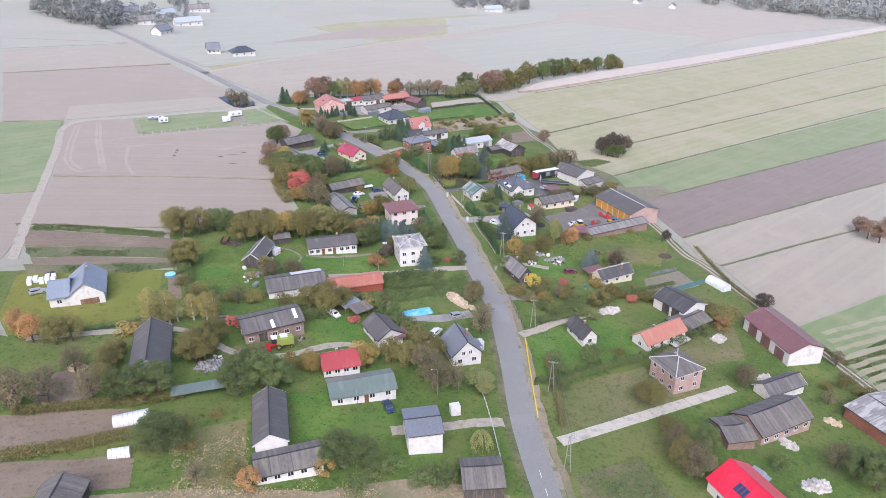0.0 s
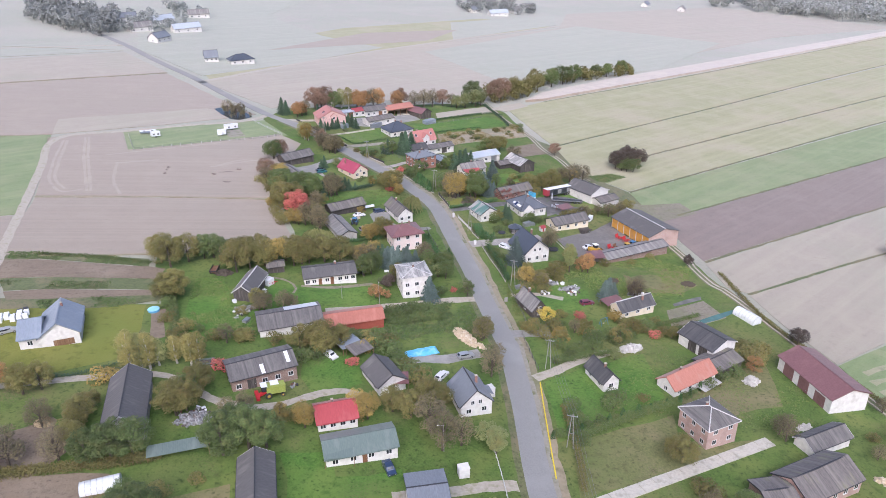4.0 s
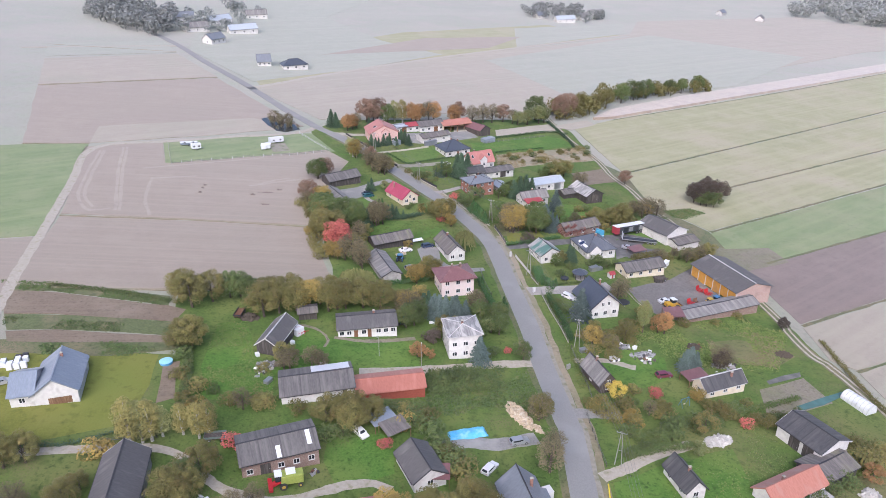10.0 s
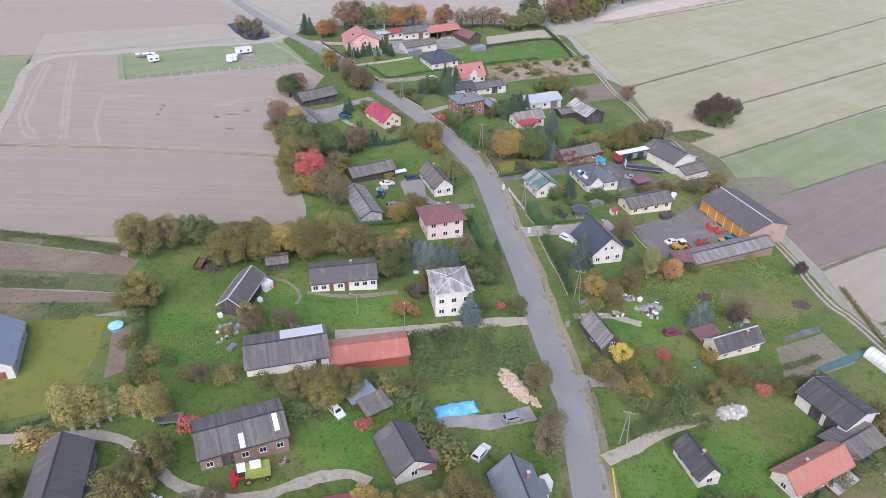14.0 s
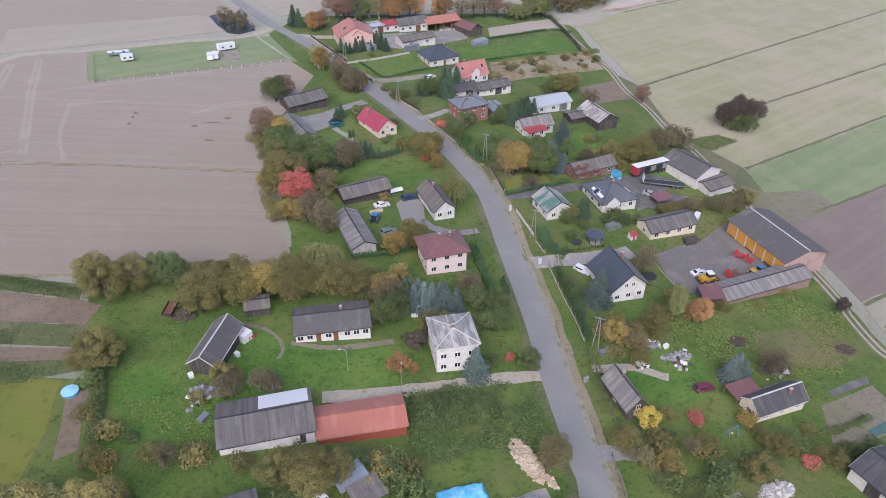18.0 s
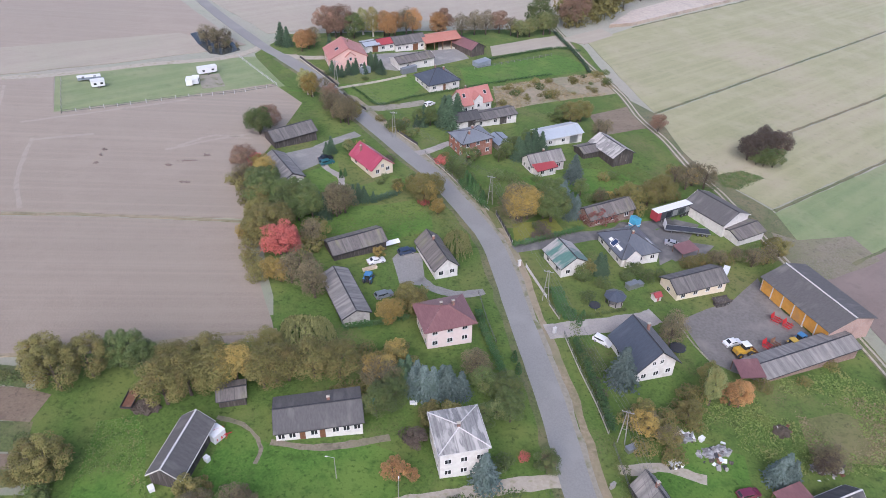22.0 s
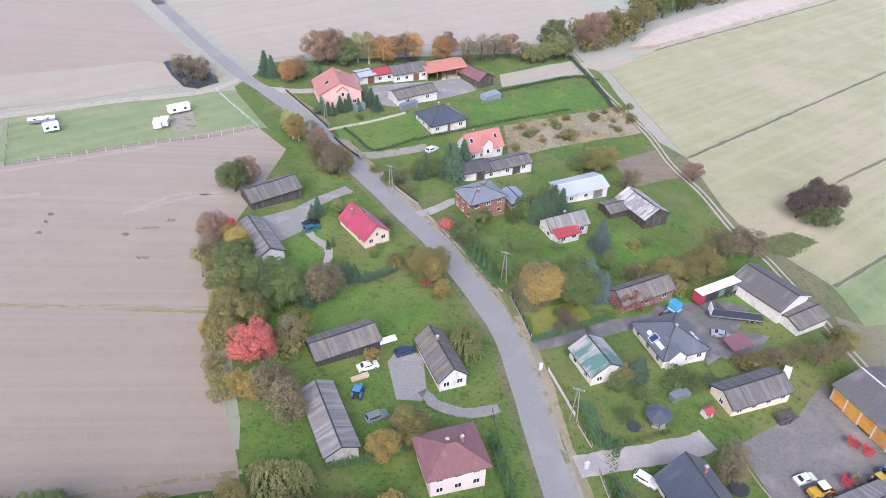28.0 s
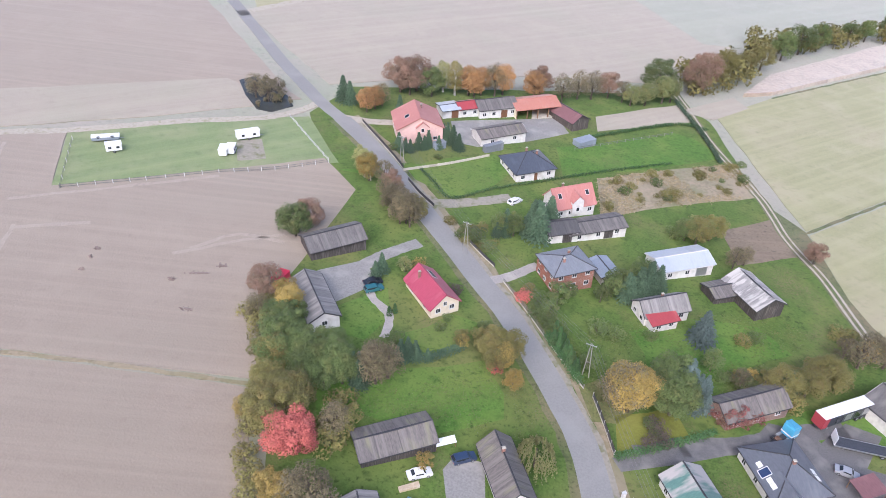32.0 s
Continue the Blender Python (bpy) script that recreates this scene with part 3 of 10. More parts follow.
NEAR_FIELDS = (
    ("field", [(-173.6, 61.9), (-146.9, 77.5), (-135.4, 50.7), (-92.9, 75.5), (-76.8, 85.8), (-64.6, 72.4), (-71.1, 26.3), (-67.5, 2.4), (-104.6, -0.5), (-148.7, -5.4)], 0.06, SOIL, "bare brown field with tyre tracks and dark heaps"),
    ("field", [(-148.2, -7.8), (-104.0, -2.1), (-67.1, 0.4), (-51.2, -40.6), (-94.3, -49.6), (-127.4, -53.0), (-138.1, -53.7)], 0.05, SOIL, "smooth brown tilled field with a green headland"),
    ("field", [(-147.2, 78.1), (-119.5, 94.1), (-88.2, 108.4), (-72.5, 84.7), (-92.8, 74.8), (-135.1, 50.1)], 0.05, CROP_GREEN, "pale green paddock with parked trailers"),
    ("field", [(-138.2, -57.7), (-125.8, -55.7), (-93.2, -57.8), (-88.5, -58.8), (-89.0, -64.9), (-119.5, -66.6), (-131.3, -68.4)], 0.06, GARDEN_SOIL, "brown garden strip of bare soil"),
    ("field", [(-126.5, -75.9), (-115.5, -73.6), (-86.7, -72.0), (-86.0, -74.8), (-112.5, -78.9), (-123.6, -80.4)], 0.06, GARDEN_SOIL, "narrow strip of tilled brown soil"),
    ("field", [(-131.2, -68.6), (-119.4, -66.8), (-88.8, -65.3), (-86.9, -71.5), (-115.7, -73.3), (-126.8, -75.5)], 0.03, ROUGH_GRASS, "weedy strip of kitchen crops"),
    ("field", [(-141.9, -52.1), (-128.5, -51.0), (-94.7, -52.6), (-93.3, -57.6), (-126.1, -55.2), (-138.6, -57.2)], 0.03, ROUGH_GRASS, "grassy balk between strips"),
    ("lawn", [(-125.3, -86.7), (-119.2, -83.1), (-87.0, -80.4), (-84.5, -92.2), (-84.0, -106.0), (-102.1, -114.2), (-113.9, -117.7), (-119.9, -108.2)], 0.05, LAWN_OLIVE, "mown yellow-green lawn round the blue-roofed house"),
    ("field", [(-99.2, -134.9), (-91.4, -129.7), (-83.4, -138.0), (-88.2, -147.1), (-94.9, -147.4)], 0.05, GARDEN_SOIL, "patch of bare brown soil among trees"),
    ("field", [(-116.1, -149.5), (-100.2, -148.1), (-79.2, -145.0), (-73.8, -145.2), (-69.8, -150.1), (-80.7, -154.9), (-94.8, -159.5), (-108.9, -162.3)], 0.06, GARDEN_SOIL, "bare brown vegetable plot"),
    ("field", [(-107.6, -164.5), (-93.6, -162.2), (-74.5, -160.0), (-69.9, -160.4), (-68.2, -168.0), (-83.7, -170.7), (-102.4, -173.6)], 0.06, GARDEN_SOIL, "bare brown vegetable plot by the greenhouse"),
    ("meadow", [(-74.8, -170.6), (-57.3, -168.2), (-33.2, -168.2), (-16.0, -164.5), (-3.8, -166.1), (3.7, -168.6), (2.5, -177.1), (-75.6, -180.8)], 0.06, DEAD_GRASS, "tall dead straw-coloured grass"),
)
for nm, pts, lift, m, lab in NEAR_FIELDS:
    sheet(nm, pts, lift, m, lab, "field", ragged=0.6)
EAST_FIELDS = (
    ("field", [(43.8, 158.6), (68.9, 184.2), (240.8, 330.8), (623.3, 679.7), (1356.5, 1344.9), (878.6, 764.7), (477.0, 450.8), (190.9, 204.6), (57.4, 90.3)], 0.05, CROP, "pale green crop field in long strips"),
    ("field", [(57.9, 88.3), (189.5, 201.0), (472.0, 443.0), (865.8, 749.2), (677.2, 520.3), (376.9, 294.2), (102.9, 82.9), (76.4, 69.3), (60.4, 61.0)], 0.05, CROP, "pale yellow-green crop field"),
    ("field", [(67.5, 43.4), (102.3, 80.8), (373.7, 289.2), (669.5, 510.9), (549.7, 365.6), (321.9, 208.2), (78.5, 29.4)], 0.05, CROP, "dry greenish stubble field"),
    ("field", [(78.3, 27.1), (318.4, 202.7), (542.0, 356.2), (443.9, 237.1), (265.7, 120.2), (91.0, 4.5), (80.3, 5.0)], 0.05, CROP_GREEN, "green crop field in long strips"),
    ("field", [(80.1, -3.3), (90.6, 3.1), (264.0, 117.6), (440.4, 232.9), (348.3, 121.1), (215.0, 40.8), (85.6, -37.4)], 0.05, SOIL_DARK, "dark freshly ploughed brown field"),
    ("field", [(85.5, -39.4), (213.3, 38.3), (342.9, 114.6), (271.3, 27.7), (161.2, -22.7), (91.3, -60.0), (85.8, -56.2)], 0.05, SOIL_PALE, "pale stubble field with green weeds"),
    ("field", [(91.3, -61.3), (160.2, -24.5), (270.0, 26.0), (225.8, -27.6), (140.3, -75.9), (98.5, -99.0), (93.3, -79.7)], 0.05, SOIL_PALE, "pinkish beige bare field"),
    ("field", [(98.7, -99.7), (139.6, -77.1), (223.5, -30.4), (141.3, -130.1), (105.4, -130.5), (100.0, -117.0)], 0.05, CROP_GREEN, "green field with faint drill rows"),
    ("field", [(101.6, -116.9), (122.2, -104.3), (176.2, -87.8), (135.4, -137.3), (106.2, -129.3)], 0.05, LAWN, "green meadow beside the field path"),
    ("maize_field", [(57.5, 181.2), (72.7, 206.1), (131.6, 263.6), (220.0, 341.0), (404.7, 506.6), (654.3, 728.1), (623.3, 679.7), (244.1, 339.2), (69.5, 187.4)], 1.4, CORN, "standing dry maize in a straw-coloured strip"),
    ("field", [(30.0, 157.9), (53.5, 178.6), (57.7, 170.7), (42.4, 155.4)], 0.07, SOIL_PALE, "small bare plot beside the field path"),
)
for nm, pts, lift, m, lab in EAST_FIELDS:
    sheet(nm, pts, lift, m, lab, "field", ragged=0.5, depth=1.6 if nm == "maize_field" else 0.25)
YARDS = (
    ("field", [(60.4, 61.2), (76.4, 69.5), (103.0, 83.1), (102.3, 80.6), (67.5, 43.2), (63.0, 52.0)], 0.045, CROP, "pale corner of the crop field"),
    ("verge", [(50.0, 100.0), (57.5, 90.0), (60.4, 61.0), (67.5, 43.4), (78.3, 28.0), (80.3, 5.0), (80.1, -3.3), (75.0, -19.0), (68.0, 20.0), (56.0, 66.0)], 0.04, ROUGH_GRASS, "rough grass between the gardens and the fields"),
    ("lawn", [(-56.2, -69.2), (-55.5, -62.0), (-46.1, -67.3), (-31.0, -64.2), (-25.8, -66.8), (-24.6, -77.6), (-39.3, -80.2), (-53.0, -82.1), (-59.4, -84.0)], 0.05, LAWN_BRIGHT, "bright green lawn before the long white house"),
    ("lawn", [(-77.9, -64.4), (-71.0, -62.0), (-65.9, -75.2), (-58.4, -83.9), (-56.9, -94.4), (-71.5, -95.6), (-76.3, -77.7)], 0.05, LAWN_BRIGHT, "rough bright green orchard grass"),
    ("lawn", [(-55.6, 3.2), (-53.3, 11.2), (-40.0, 11.4), (-25.1, 18.3), (-20.0, 10.4), (-19.7, 3.4), (-31.6, -2.0), (-46.1, -1.4), (-53.9, -3.3)], 0.05, LAWN_BRIGHT, "bright green lawn beside the road bend"),
    ("lawn", [(-44.1, 21.7), (-33.3, 29.9), (-27.1, 28.9), (-28.7, 20.6), (-42.1, 14.0)], 0.06, LAWN_BRIGHT, "green lawn before the red-roofed house"),
    ("lawn", [(-57.8, 27.0), (-49.1, 35.2), (-46.2, 26.5), (-49.4, 18.7), (-55.2, 18.8)], 0.06, LAWN_BRIGHT, "small green lawn beside the gravel yard"),
    ("lawn", [(-71.9, 80.5), (-30.2, 104.4), (-24.7, 96.8), (-28.9, 85.9), (-39.6, 76.4), (-50.3, 81.7)], 0.05, LAWN_BRIGHT, "mown lawn inside a low dark hedge"),
    ("lawn", [(-11.7, 114.7), (26.1, 139.1), (34.4, 138.1), (39.9, 126.4), (8.7, 106.6), (-10.0, 96.9)], 0.05, LAWN_BRIGHT, "long mown lawn behind the bungalow"),
    ("wild_plot", [(-0.1, 100.3), (23.0, 113.3), (43.9, 124.1), (46.9, 104.7), (20.3, 91.5), (0.6, 79.5)], 0.05, DEAD_GRASS, "overgrown plot of dead weeds"),
    ("yard", [(-45.9, 121.3), (-11.8, 136.2), (-8.1, 126.4), (-20.5, 116.0), (-35.5, 106.8), (-42.5, 107.9)], 0.05, GRAVEL, "pale gravel farmyard between outbuildings"),
    ("field", [(33.0, 82.7), (51.3, 95.4), (52.8, 76.9), (34.7, 67.9)], 0.06, GARDEN_SOIL, "small tilled plot"),
    ("field", [(0.7, 142.3), (31.1, 163.5), (34.4, 150.9), (1.2, 131.1)], 0.06, SOIL_PALE, "bare garden strip under the trees"),
    ("yard", [(-29.6, -9.4), (-27.9, -6.1), (-22.7, -6.5), (-21.6, -16.2), (-22.4, -19.1), (-27.2, -19.1)], 0.07, GRAVEL, "pale grey gravel parking patch"),
    ("yard", [(37.1, -24.3), (52.0, -15.6), (61.7, -5.7), (61.7, -12.7), (68.2, -29.9), (65.4, -34.6), (49.7, -42.5), (44.4, -40.2), (39.7, -36.9)], 0.06, YARD_DIRT, "grey-brown trodden machinery yard"),
    ("yard", [(39.5, 11.6), (46.7, 18.9), (53.3, 17.2), (43.3, 1.7), (37.0, -3.4)], 0.07, DARK_PAVE, "dark paved turning area by the lorry"),
    ("yard", [(-64.8, 36.9), (-55.9, 43.3), (-50.7, 36.8), (-59.0, 26.7)], 0.06, GRAVEL, "grey gravel yard with parked cars"),
    ("lawn", [(19.6, -133.3), (45.2, -122.5), (42.8, -134.5), (65.9, -130.0), (16.8, -150.8)], 0.05, LAWN_DRY, "wide dry lawn beside the concrete drive"),
    ("lawn", [(17.1, -110.8), (46.5, -96.9), (45.7, -116.0), (16.8, -133.4)], 0.06, LAWN_BRIGHT, "green lawn beside the gravel drive"),
    ("garden_plot", [(17.8, -162.9), (33.0, -157.5), (36.7, -167.9), (35.2, -175.3), (19.9, -175.5)], 0.05, ROUGH_GRASS, "kitchen garden with rough rows"),
    ("lawn", [(52.7, -108.6), (78.5, -101.0), (74.1, -118.4), (60.4, -121.7), (49.1, -119.7)], 0.05, LAWN_DRY, "dry trampled lawn between barns"),
    ("lawn", [(-42.5, -138.3), (-32.4, -137.8), (-30.6, -144.9), (-18.3, -142.4), (-15.8, -151.0), (-39.3, -153.6)], 0.05, LAWN_BRIGHT, "green lawn before the green-roofed house"),
    ("lawn", [(-42.0, -103.1), (-27.6, -102.1), (-27.1, -113.5), (-38.1, -119.5), (-41.8, -111.7)], 0.05, LAWN_BRIGHT, "green farm lawn beside the brick barn"),
    ("plot", [(60.6, -73.3), (74.3, -66.2), (77.5, -76.0), (66.2, -82.2), (58.6, -82.8)], 0.05, TRAMPLED, "bare garden plot at the field edge"),
    ("yard", [(-0.2, -0.1), (13.9, 6.4), (26.6, 10.4), (30.9, 15.4), (38.8, 14.8), (42.1, 9.7), (54.5, 7.4), (50.0, 1.9), (42.1, -1.0), (37.8, 3.7), (27.2, 7.9), (13.1, 1.6), (1.2, -2.9)], 0.065, DARK_PAVE, "dark paved yard round the villa"),
    ("ground_cover", [(63.6, -68.8), (74.4, -63.5), (73.9, -65.5), (63.7, -70.4)], 0.1, DARK_PAVE, "strip of dark ground-cover sheeting"),
    ("weeds", [(-126.8, -79.2), (-112.9, -78.1), (-85.9, -74.0), (-81.4, -76.9), (-98.7, -82.1), (-109.7, -83.6), (-122.7, -85.3)], 0.055, ROUGH_GRASS, "rough strip of pale green weeds"),
    ("bare_patch", [(73.3, 16.4), (79.6, 13.3), (96.7, 17.8), (99.8, 6.9), (82.6, -3.7), (72.8, -6.2)], 0.07, TRAMPLED, "trampled bare patch at the field corner"),
    ("lawn", [(53.5, -52.1), (62.9, -49.7), (71.9, -51.2), (76.6, -56.1), (69.0, -61.8), (59.9, -61.8), (52.5, -60.4)], 0.06, LAWN_DRY, "dry brownish grass behind the sheds"),
    ("lawn", [(27.5, -59.0), (39.5, -62.2), (37.5, -71.6), (30.6, -76.9), (24.0, -75.1), (21.3, -69.1)], 0.06, LAWN_BRIGHT, "green garden lawn with worn patches"),
    ("lawn", [(0.9, 10.1), (13.0, 15.2), (15.0, 7.6), (1.7, 1.6)], 0.06, LAWN_OLIVE, "yellowing lawn strewn with fallen leaves"),
    ("lawn", [(-5.9, 15.6), (4.1, 23.3), (8.2, 15.9), (1.3, 8.1), (-4.7, 7.3)], 0.06, LAWN_DRY, "dry grass beneath the gold-brown tree"),
    ("lawn", [(5.3, 34.7), (19.0, 43.7), (34.6, 44.1), (41.1, 36.4), (23.7, 25.6), (13.9, 21.3), (9.2, 23.3)], 0.06, LAWN_BRIGHT, "green garden lawn behind the cottages"),
    ("weeds", [(62.7, 44.4), (76.4, 51.3), (82.3, 47.7), (69.4, 37.8), (60.9, 37.5)], 0.08, ROUGH_GRASS, "mound of weeds at the field edge"),
    ("lawn", [(29.0, 15.4), (46.5, 23.4), (56.7, 19.4), (56.6, 12.5), (39.1, 11.8)], 0.05, LAWN_BRIGHT, "green lawn between trailer and barn"),
    ("lawn", [(-60.6, -150.4), (-51.0, -147.4), (-47.0, -165.0), (-56.4, -170.7)], 0.05, LAWN_DRY, "patchy yellowed grass between the barns"),
    ("garden_plot", [(-84.7, -83.7), (-81.5, -82.2), (-77.5, -96.0), (-80.9, -98.4)], 0.06, GARDEN_SOIL, "narrow tilled bed beside the pool"),
)
for nm, pts, lift, m, lab in YARDS:
    sheet(nm, pts, lift, m, lab, nm.replace("_", " "), ragged=2.0 if nm in ("lawn", "weeds") else 0.8)

# the village road and its verges
ROAD = [(16.3, -224.0), (14.7, -204.4), (12.5, -184.6), (10.9, -168.8)] + [(9.6, -146.3), (10.2, -121.8), (10.0, -94.7)] + [(9.5, -92.8), (6.3, -71.9), (3.8, -52.1), (-0.3, -28.2)] + [(-4.9, -1.6), (-10.7, 12.6), (-20.6, 31.5), (-28.6, 43.0), (-36.2, 54.1), (-45.8, 67.5), (-57.1, 84.6), (-68.3, 99.2), (-78.7, 110.7)]
FAR_ROAD = [(-77.6, 109.9), (-87.2, 119.3), (-95.5, 129.3), (-109.7, 147.0), (-127.0, 170.8), (-139.0, 186.9)] + [(-135.4, 182.7), (-152.9, 205.1), (-180.3, 238.8), (-218.3, 289.1), (-260.9, 337.3)]
strip("sandy_verge", ROAD, -2.9, -4.3, 0.05, SAND, "worn sandy footway along the asphalt road", wobble=0.6)
strip("grass_verge", ROAD, 4.0, 2.2, 0.03, ROUGH_GRASS, "grassy verge along the road", wobble=0.8)
strip("road", ROAD, 2.45, -3.2, 0.08, ASPHALT, "grey village asphalt road with worn edges", category="road", wobble=0.12)
strip("road", FAR_ROAD, 2.3, -2.3, 0.075, ASPHALT, "narrower country road leaving the village", category="road", wobble=0.15)
PATHS = (
    ([(-131.0, -77.1), (-134.8, -64.4), (-141.2, -42.9), (-148.3, -16.6), (-160.3, 25.0), (-169.3, 53.1), (-165.4, 68.1), (-146.9, 77.3), (-121.2, 92.7), (-97.8, 105.0), (-85.9, 121.2)], 1.5, TRACK, "pale dirt track round the fields"),
    ([(30.6, 175.8), (34.4, 157.7), (38.7, 135.6)]+[(47.9, 104.6), (51.1, 83.8), (56.3, 68.2), (59.9, 48.7), (63.7, 39.5), (66.8, 28.3)]+[(78.9, -31.9), (79.7, -42.8), (81.5, -54.8), (86.0, -65.1)]+[(100.1, -122.2), (102.4, -135.3)], 1.3, TRACK, "field path behind the gardens"),
    ([(4.7, -70.3), (-3.2, -71.7), (-14.7, -74.8), (-23.6, -77.1), (-31.3, -78.8), (-38.8, -80.2)], 1.5, TRACK, "pale dirt lane to the farmyard"),
    ([(15.0, -109.6), (21.7, -105.5), (29.0, -100.4), (36.9, -96.8)], 1.4, TRACK, "rutted sandy drive"),
    ([(-108.5, -118.9), (-100.4, -116.7), (-88.5, -114.2), (-75.3, -112.3), (-69.4, -113.9), (-63.9, -118.4), (-58.3, -121.9), (-51.5, -123.5), (-45.8, -122.7), (-40.2, -120.0), (-35.6, -117.7), (-30.7, -116.9), (-27.5, -118.3)], 1.1, TRACK, "rutted farm track of pale sand"),
    ([(-299.3, 237.5), (-261.7, 260.4), (-213.1, 287.1)], 1.8, TRACK, "pale field lane beside the far wood"),
    ([(-136.4, 187.4), (-77.6, 273.6), (1.9, 371.5), (139.8, 527.2), (158.7, 544.6)], 2.0, TRACK, "pale country lane across the fields"),
    ([(12.4, 5.0), (24.3, 8.4), (35.6, 13.6), (46.3, 17.5)], 2.0, DARK_PAVE, "dark asphalt drive to the lorry yard"),
    ([(4.3, 1.2), (9.3, 3.0), (13.8, 5.2)], 2.6, DARK_PAVE, "dark asphalt entrance"),
    ([(5.5, -31.6), (14.7, -29.1), (27.6, -25.3), (31.7, -23.5)], 2.4, PAVING, "paved entrance drive in brown and grey blocks"),
    ([(-7.7, -19.3), (-13.3, -21.2), (-19.3, -19.7), (-22.4, -16.3)], 1.2, GRAVEL, "grey gravel drive"),
    ([(-44.4, 54.0), (-50.3, 48.1), (-54.6, 43.0), (-57.9, 34.7)], 1.7, GRAVEL, "grey gravel drive to the yard"),
    ([(-78.1, 111.8), (-71.0, 111.7), (-62.6, 113.7), (-45.3, 116.4)], 1.8, TRACK, "sandy farm entrance"),
    ([(-27.7, 43.3), (-22.0, 47.0), (-15.5, 53.3)], 1.4, PAVING, "paved drive of the brick house"),
    ([(-46.8, 74.0), (-40.0, 73.4), (-23.9, 81.5)], 2.0, SAND, "sandy grass track to the house"),
    ([(5.5, -146.4), (-2.1, -147.1), (-10.9, -148.9), (-19.4, -150.2)], 1.4, TRACK, "worn grass drive"),
    ([(2.6, -99.0), (-6.3, -102.2), (-12.6, -102.3), (-17.5, -104.3)], 1.8, GRAVEL, "grey gravel drive with a parked car"),
    ([(14.7, -67.3), (22.9, -66.2), (30.5, -68.2)], 1.0, TRACK, "worn earth path across the grass"),
    ([(8.1, -89.4), (16.9, -88.6), (23.0, -88.3)], 1.8, GRAVEL, "short gravel entrance"),
    ([(-46.0, 19.5), (-46.2, 26.5), (-50.7, 30.8), (-52.7, 34.2)], 0.9, PAVING, "paved garden path"),
)
PATHS += (
    ([(-57.7, -61.4), (-53.8, -62.3), (-50.4, -64.6), (-48.6, -67.7), (-48.9, -71.0)], 0.4, TRAMPLED, "worn earth path through the grass"),
    ([(-47.2, -66.2), (-38.6, -66.7), (-30.2, -64.5), (-26.4, -63.4)], 0.7, TRAMPLED, "worn earth path through the grass"),
)
for pts, half, m, lab in PATHS:
    if lab.startswith("field path"):
        strip("grass_lane", pts, half + 0.4, -half - 0.4, 0.066, ROUGH_GRASS, "grassy strip under the field path", wobble=0.5)
        strip("wheel_rut", pts, 1.15, 0.5, 0.08, TRACK, "pale wheel rut of the field path", wobble=0.15)
        strip("wheel_rut", pts, -0.5, -1.15, 0.08, TRACK, "pale wheel rut of the field path", wobble=0.15)
    else:
        strip("track" if m is TRACK else "drive", pts, half, -half, 0.07, m, lab, wobble=0.35)
BALKS = (
    [(68.9, 184.2), (241.9, 333.6), (619.1, 673.2), (1356.5, 1344.9)], [(57.5, 89.3), (190.2, 202.8), (474.5, 446.9), (872.1, 756.9)], [(102.3, 81.8), (375.3, 291.7), (673.3, 515.6)],
    [(78.3, 27.9), (320.7, 206.3), (547.1, 362.4)], [(90.8, 3.8), (264.8, 118.9), (442.1, 235.0)], [(85.5, -38.4), (214.4, 40.0), (346.1, 118.5)], [(91.1, -60.9), (160.5, -23.9), (270.7, 26.9)],
    [(-148.6, -7.1), (-104.3, -1.3), (-67.2, 1.2)], [(-241.8, 152.0), (-163.1, 203.6)], [(-290.2, 254.4), (-210.5, 265.3)], [(-173.9, 66.5), (-198.1, 59.3)], [(-127.1, -53.5), (-94.1, -48.7), (-51.7, -37.2)],
)
for pts in BALKS:
    strip("balk", pts, 0.45, -0.45, 0.12, DEAD_GRASS if pts[0][0] < 0 else ROUGH_GRASS, "grassy balk between two fields", wobble=0.5)
strip("grass_verge", ROAD, -4.2, -6.0, 0.03, DEAD_GRASS, "strip of dry grass between footway and fences", wobble=0.7)
RUTS = (
    [(-159.0, 65.9), (-148.0, 35.4), (-133.5, 0.8)], [(-157.6, 66.3), (-146.0, 34.7), (-132.0, 0.7)], [(-165.7, 59.2), (-158.7, 32.7), (-150.1, 8.7), (-141.5, -0.9), (-136.1, 2.5)], [(-164.2, 59.6), (-156.4, 32.2), (-149.2, 11.3), (-141.7, 2.2)],
    [(-134.3, 34.2), (-128.4, 13.5), (-121.2, -0.9)], [(-119.2, 39.6), (-133.9, 33.1)], [(-141.6, 43.0), (-126.1, 52.0), (-100.0, 67.8)], [(-97.0, 33.8), (-87.0, 41.1), (-75.9, 48.0)], [(-94.4, 36.7), (-85.8, 45.0), (-75.0, 44.8)],
)
for pts in RUTS:
    strip("tyre_track", pts, 0.55, -0.55, 0.075, SOIL_RUT, "pale tyre track across bare soil", wobble=0.5)

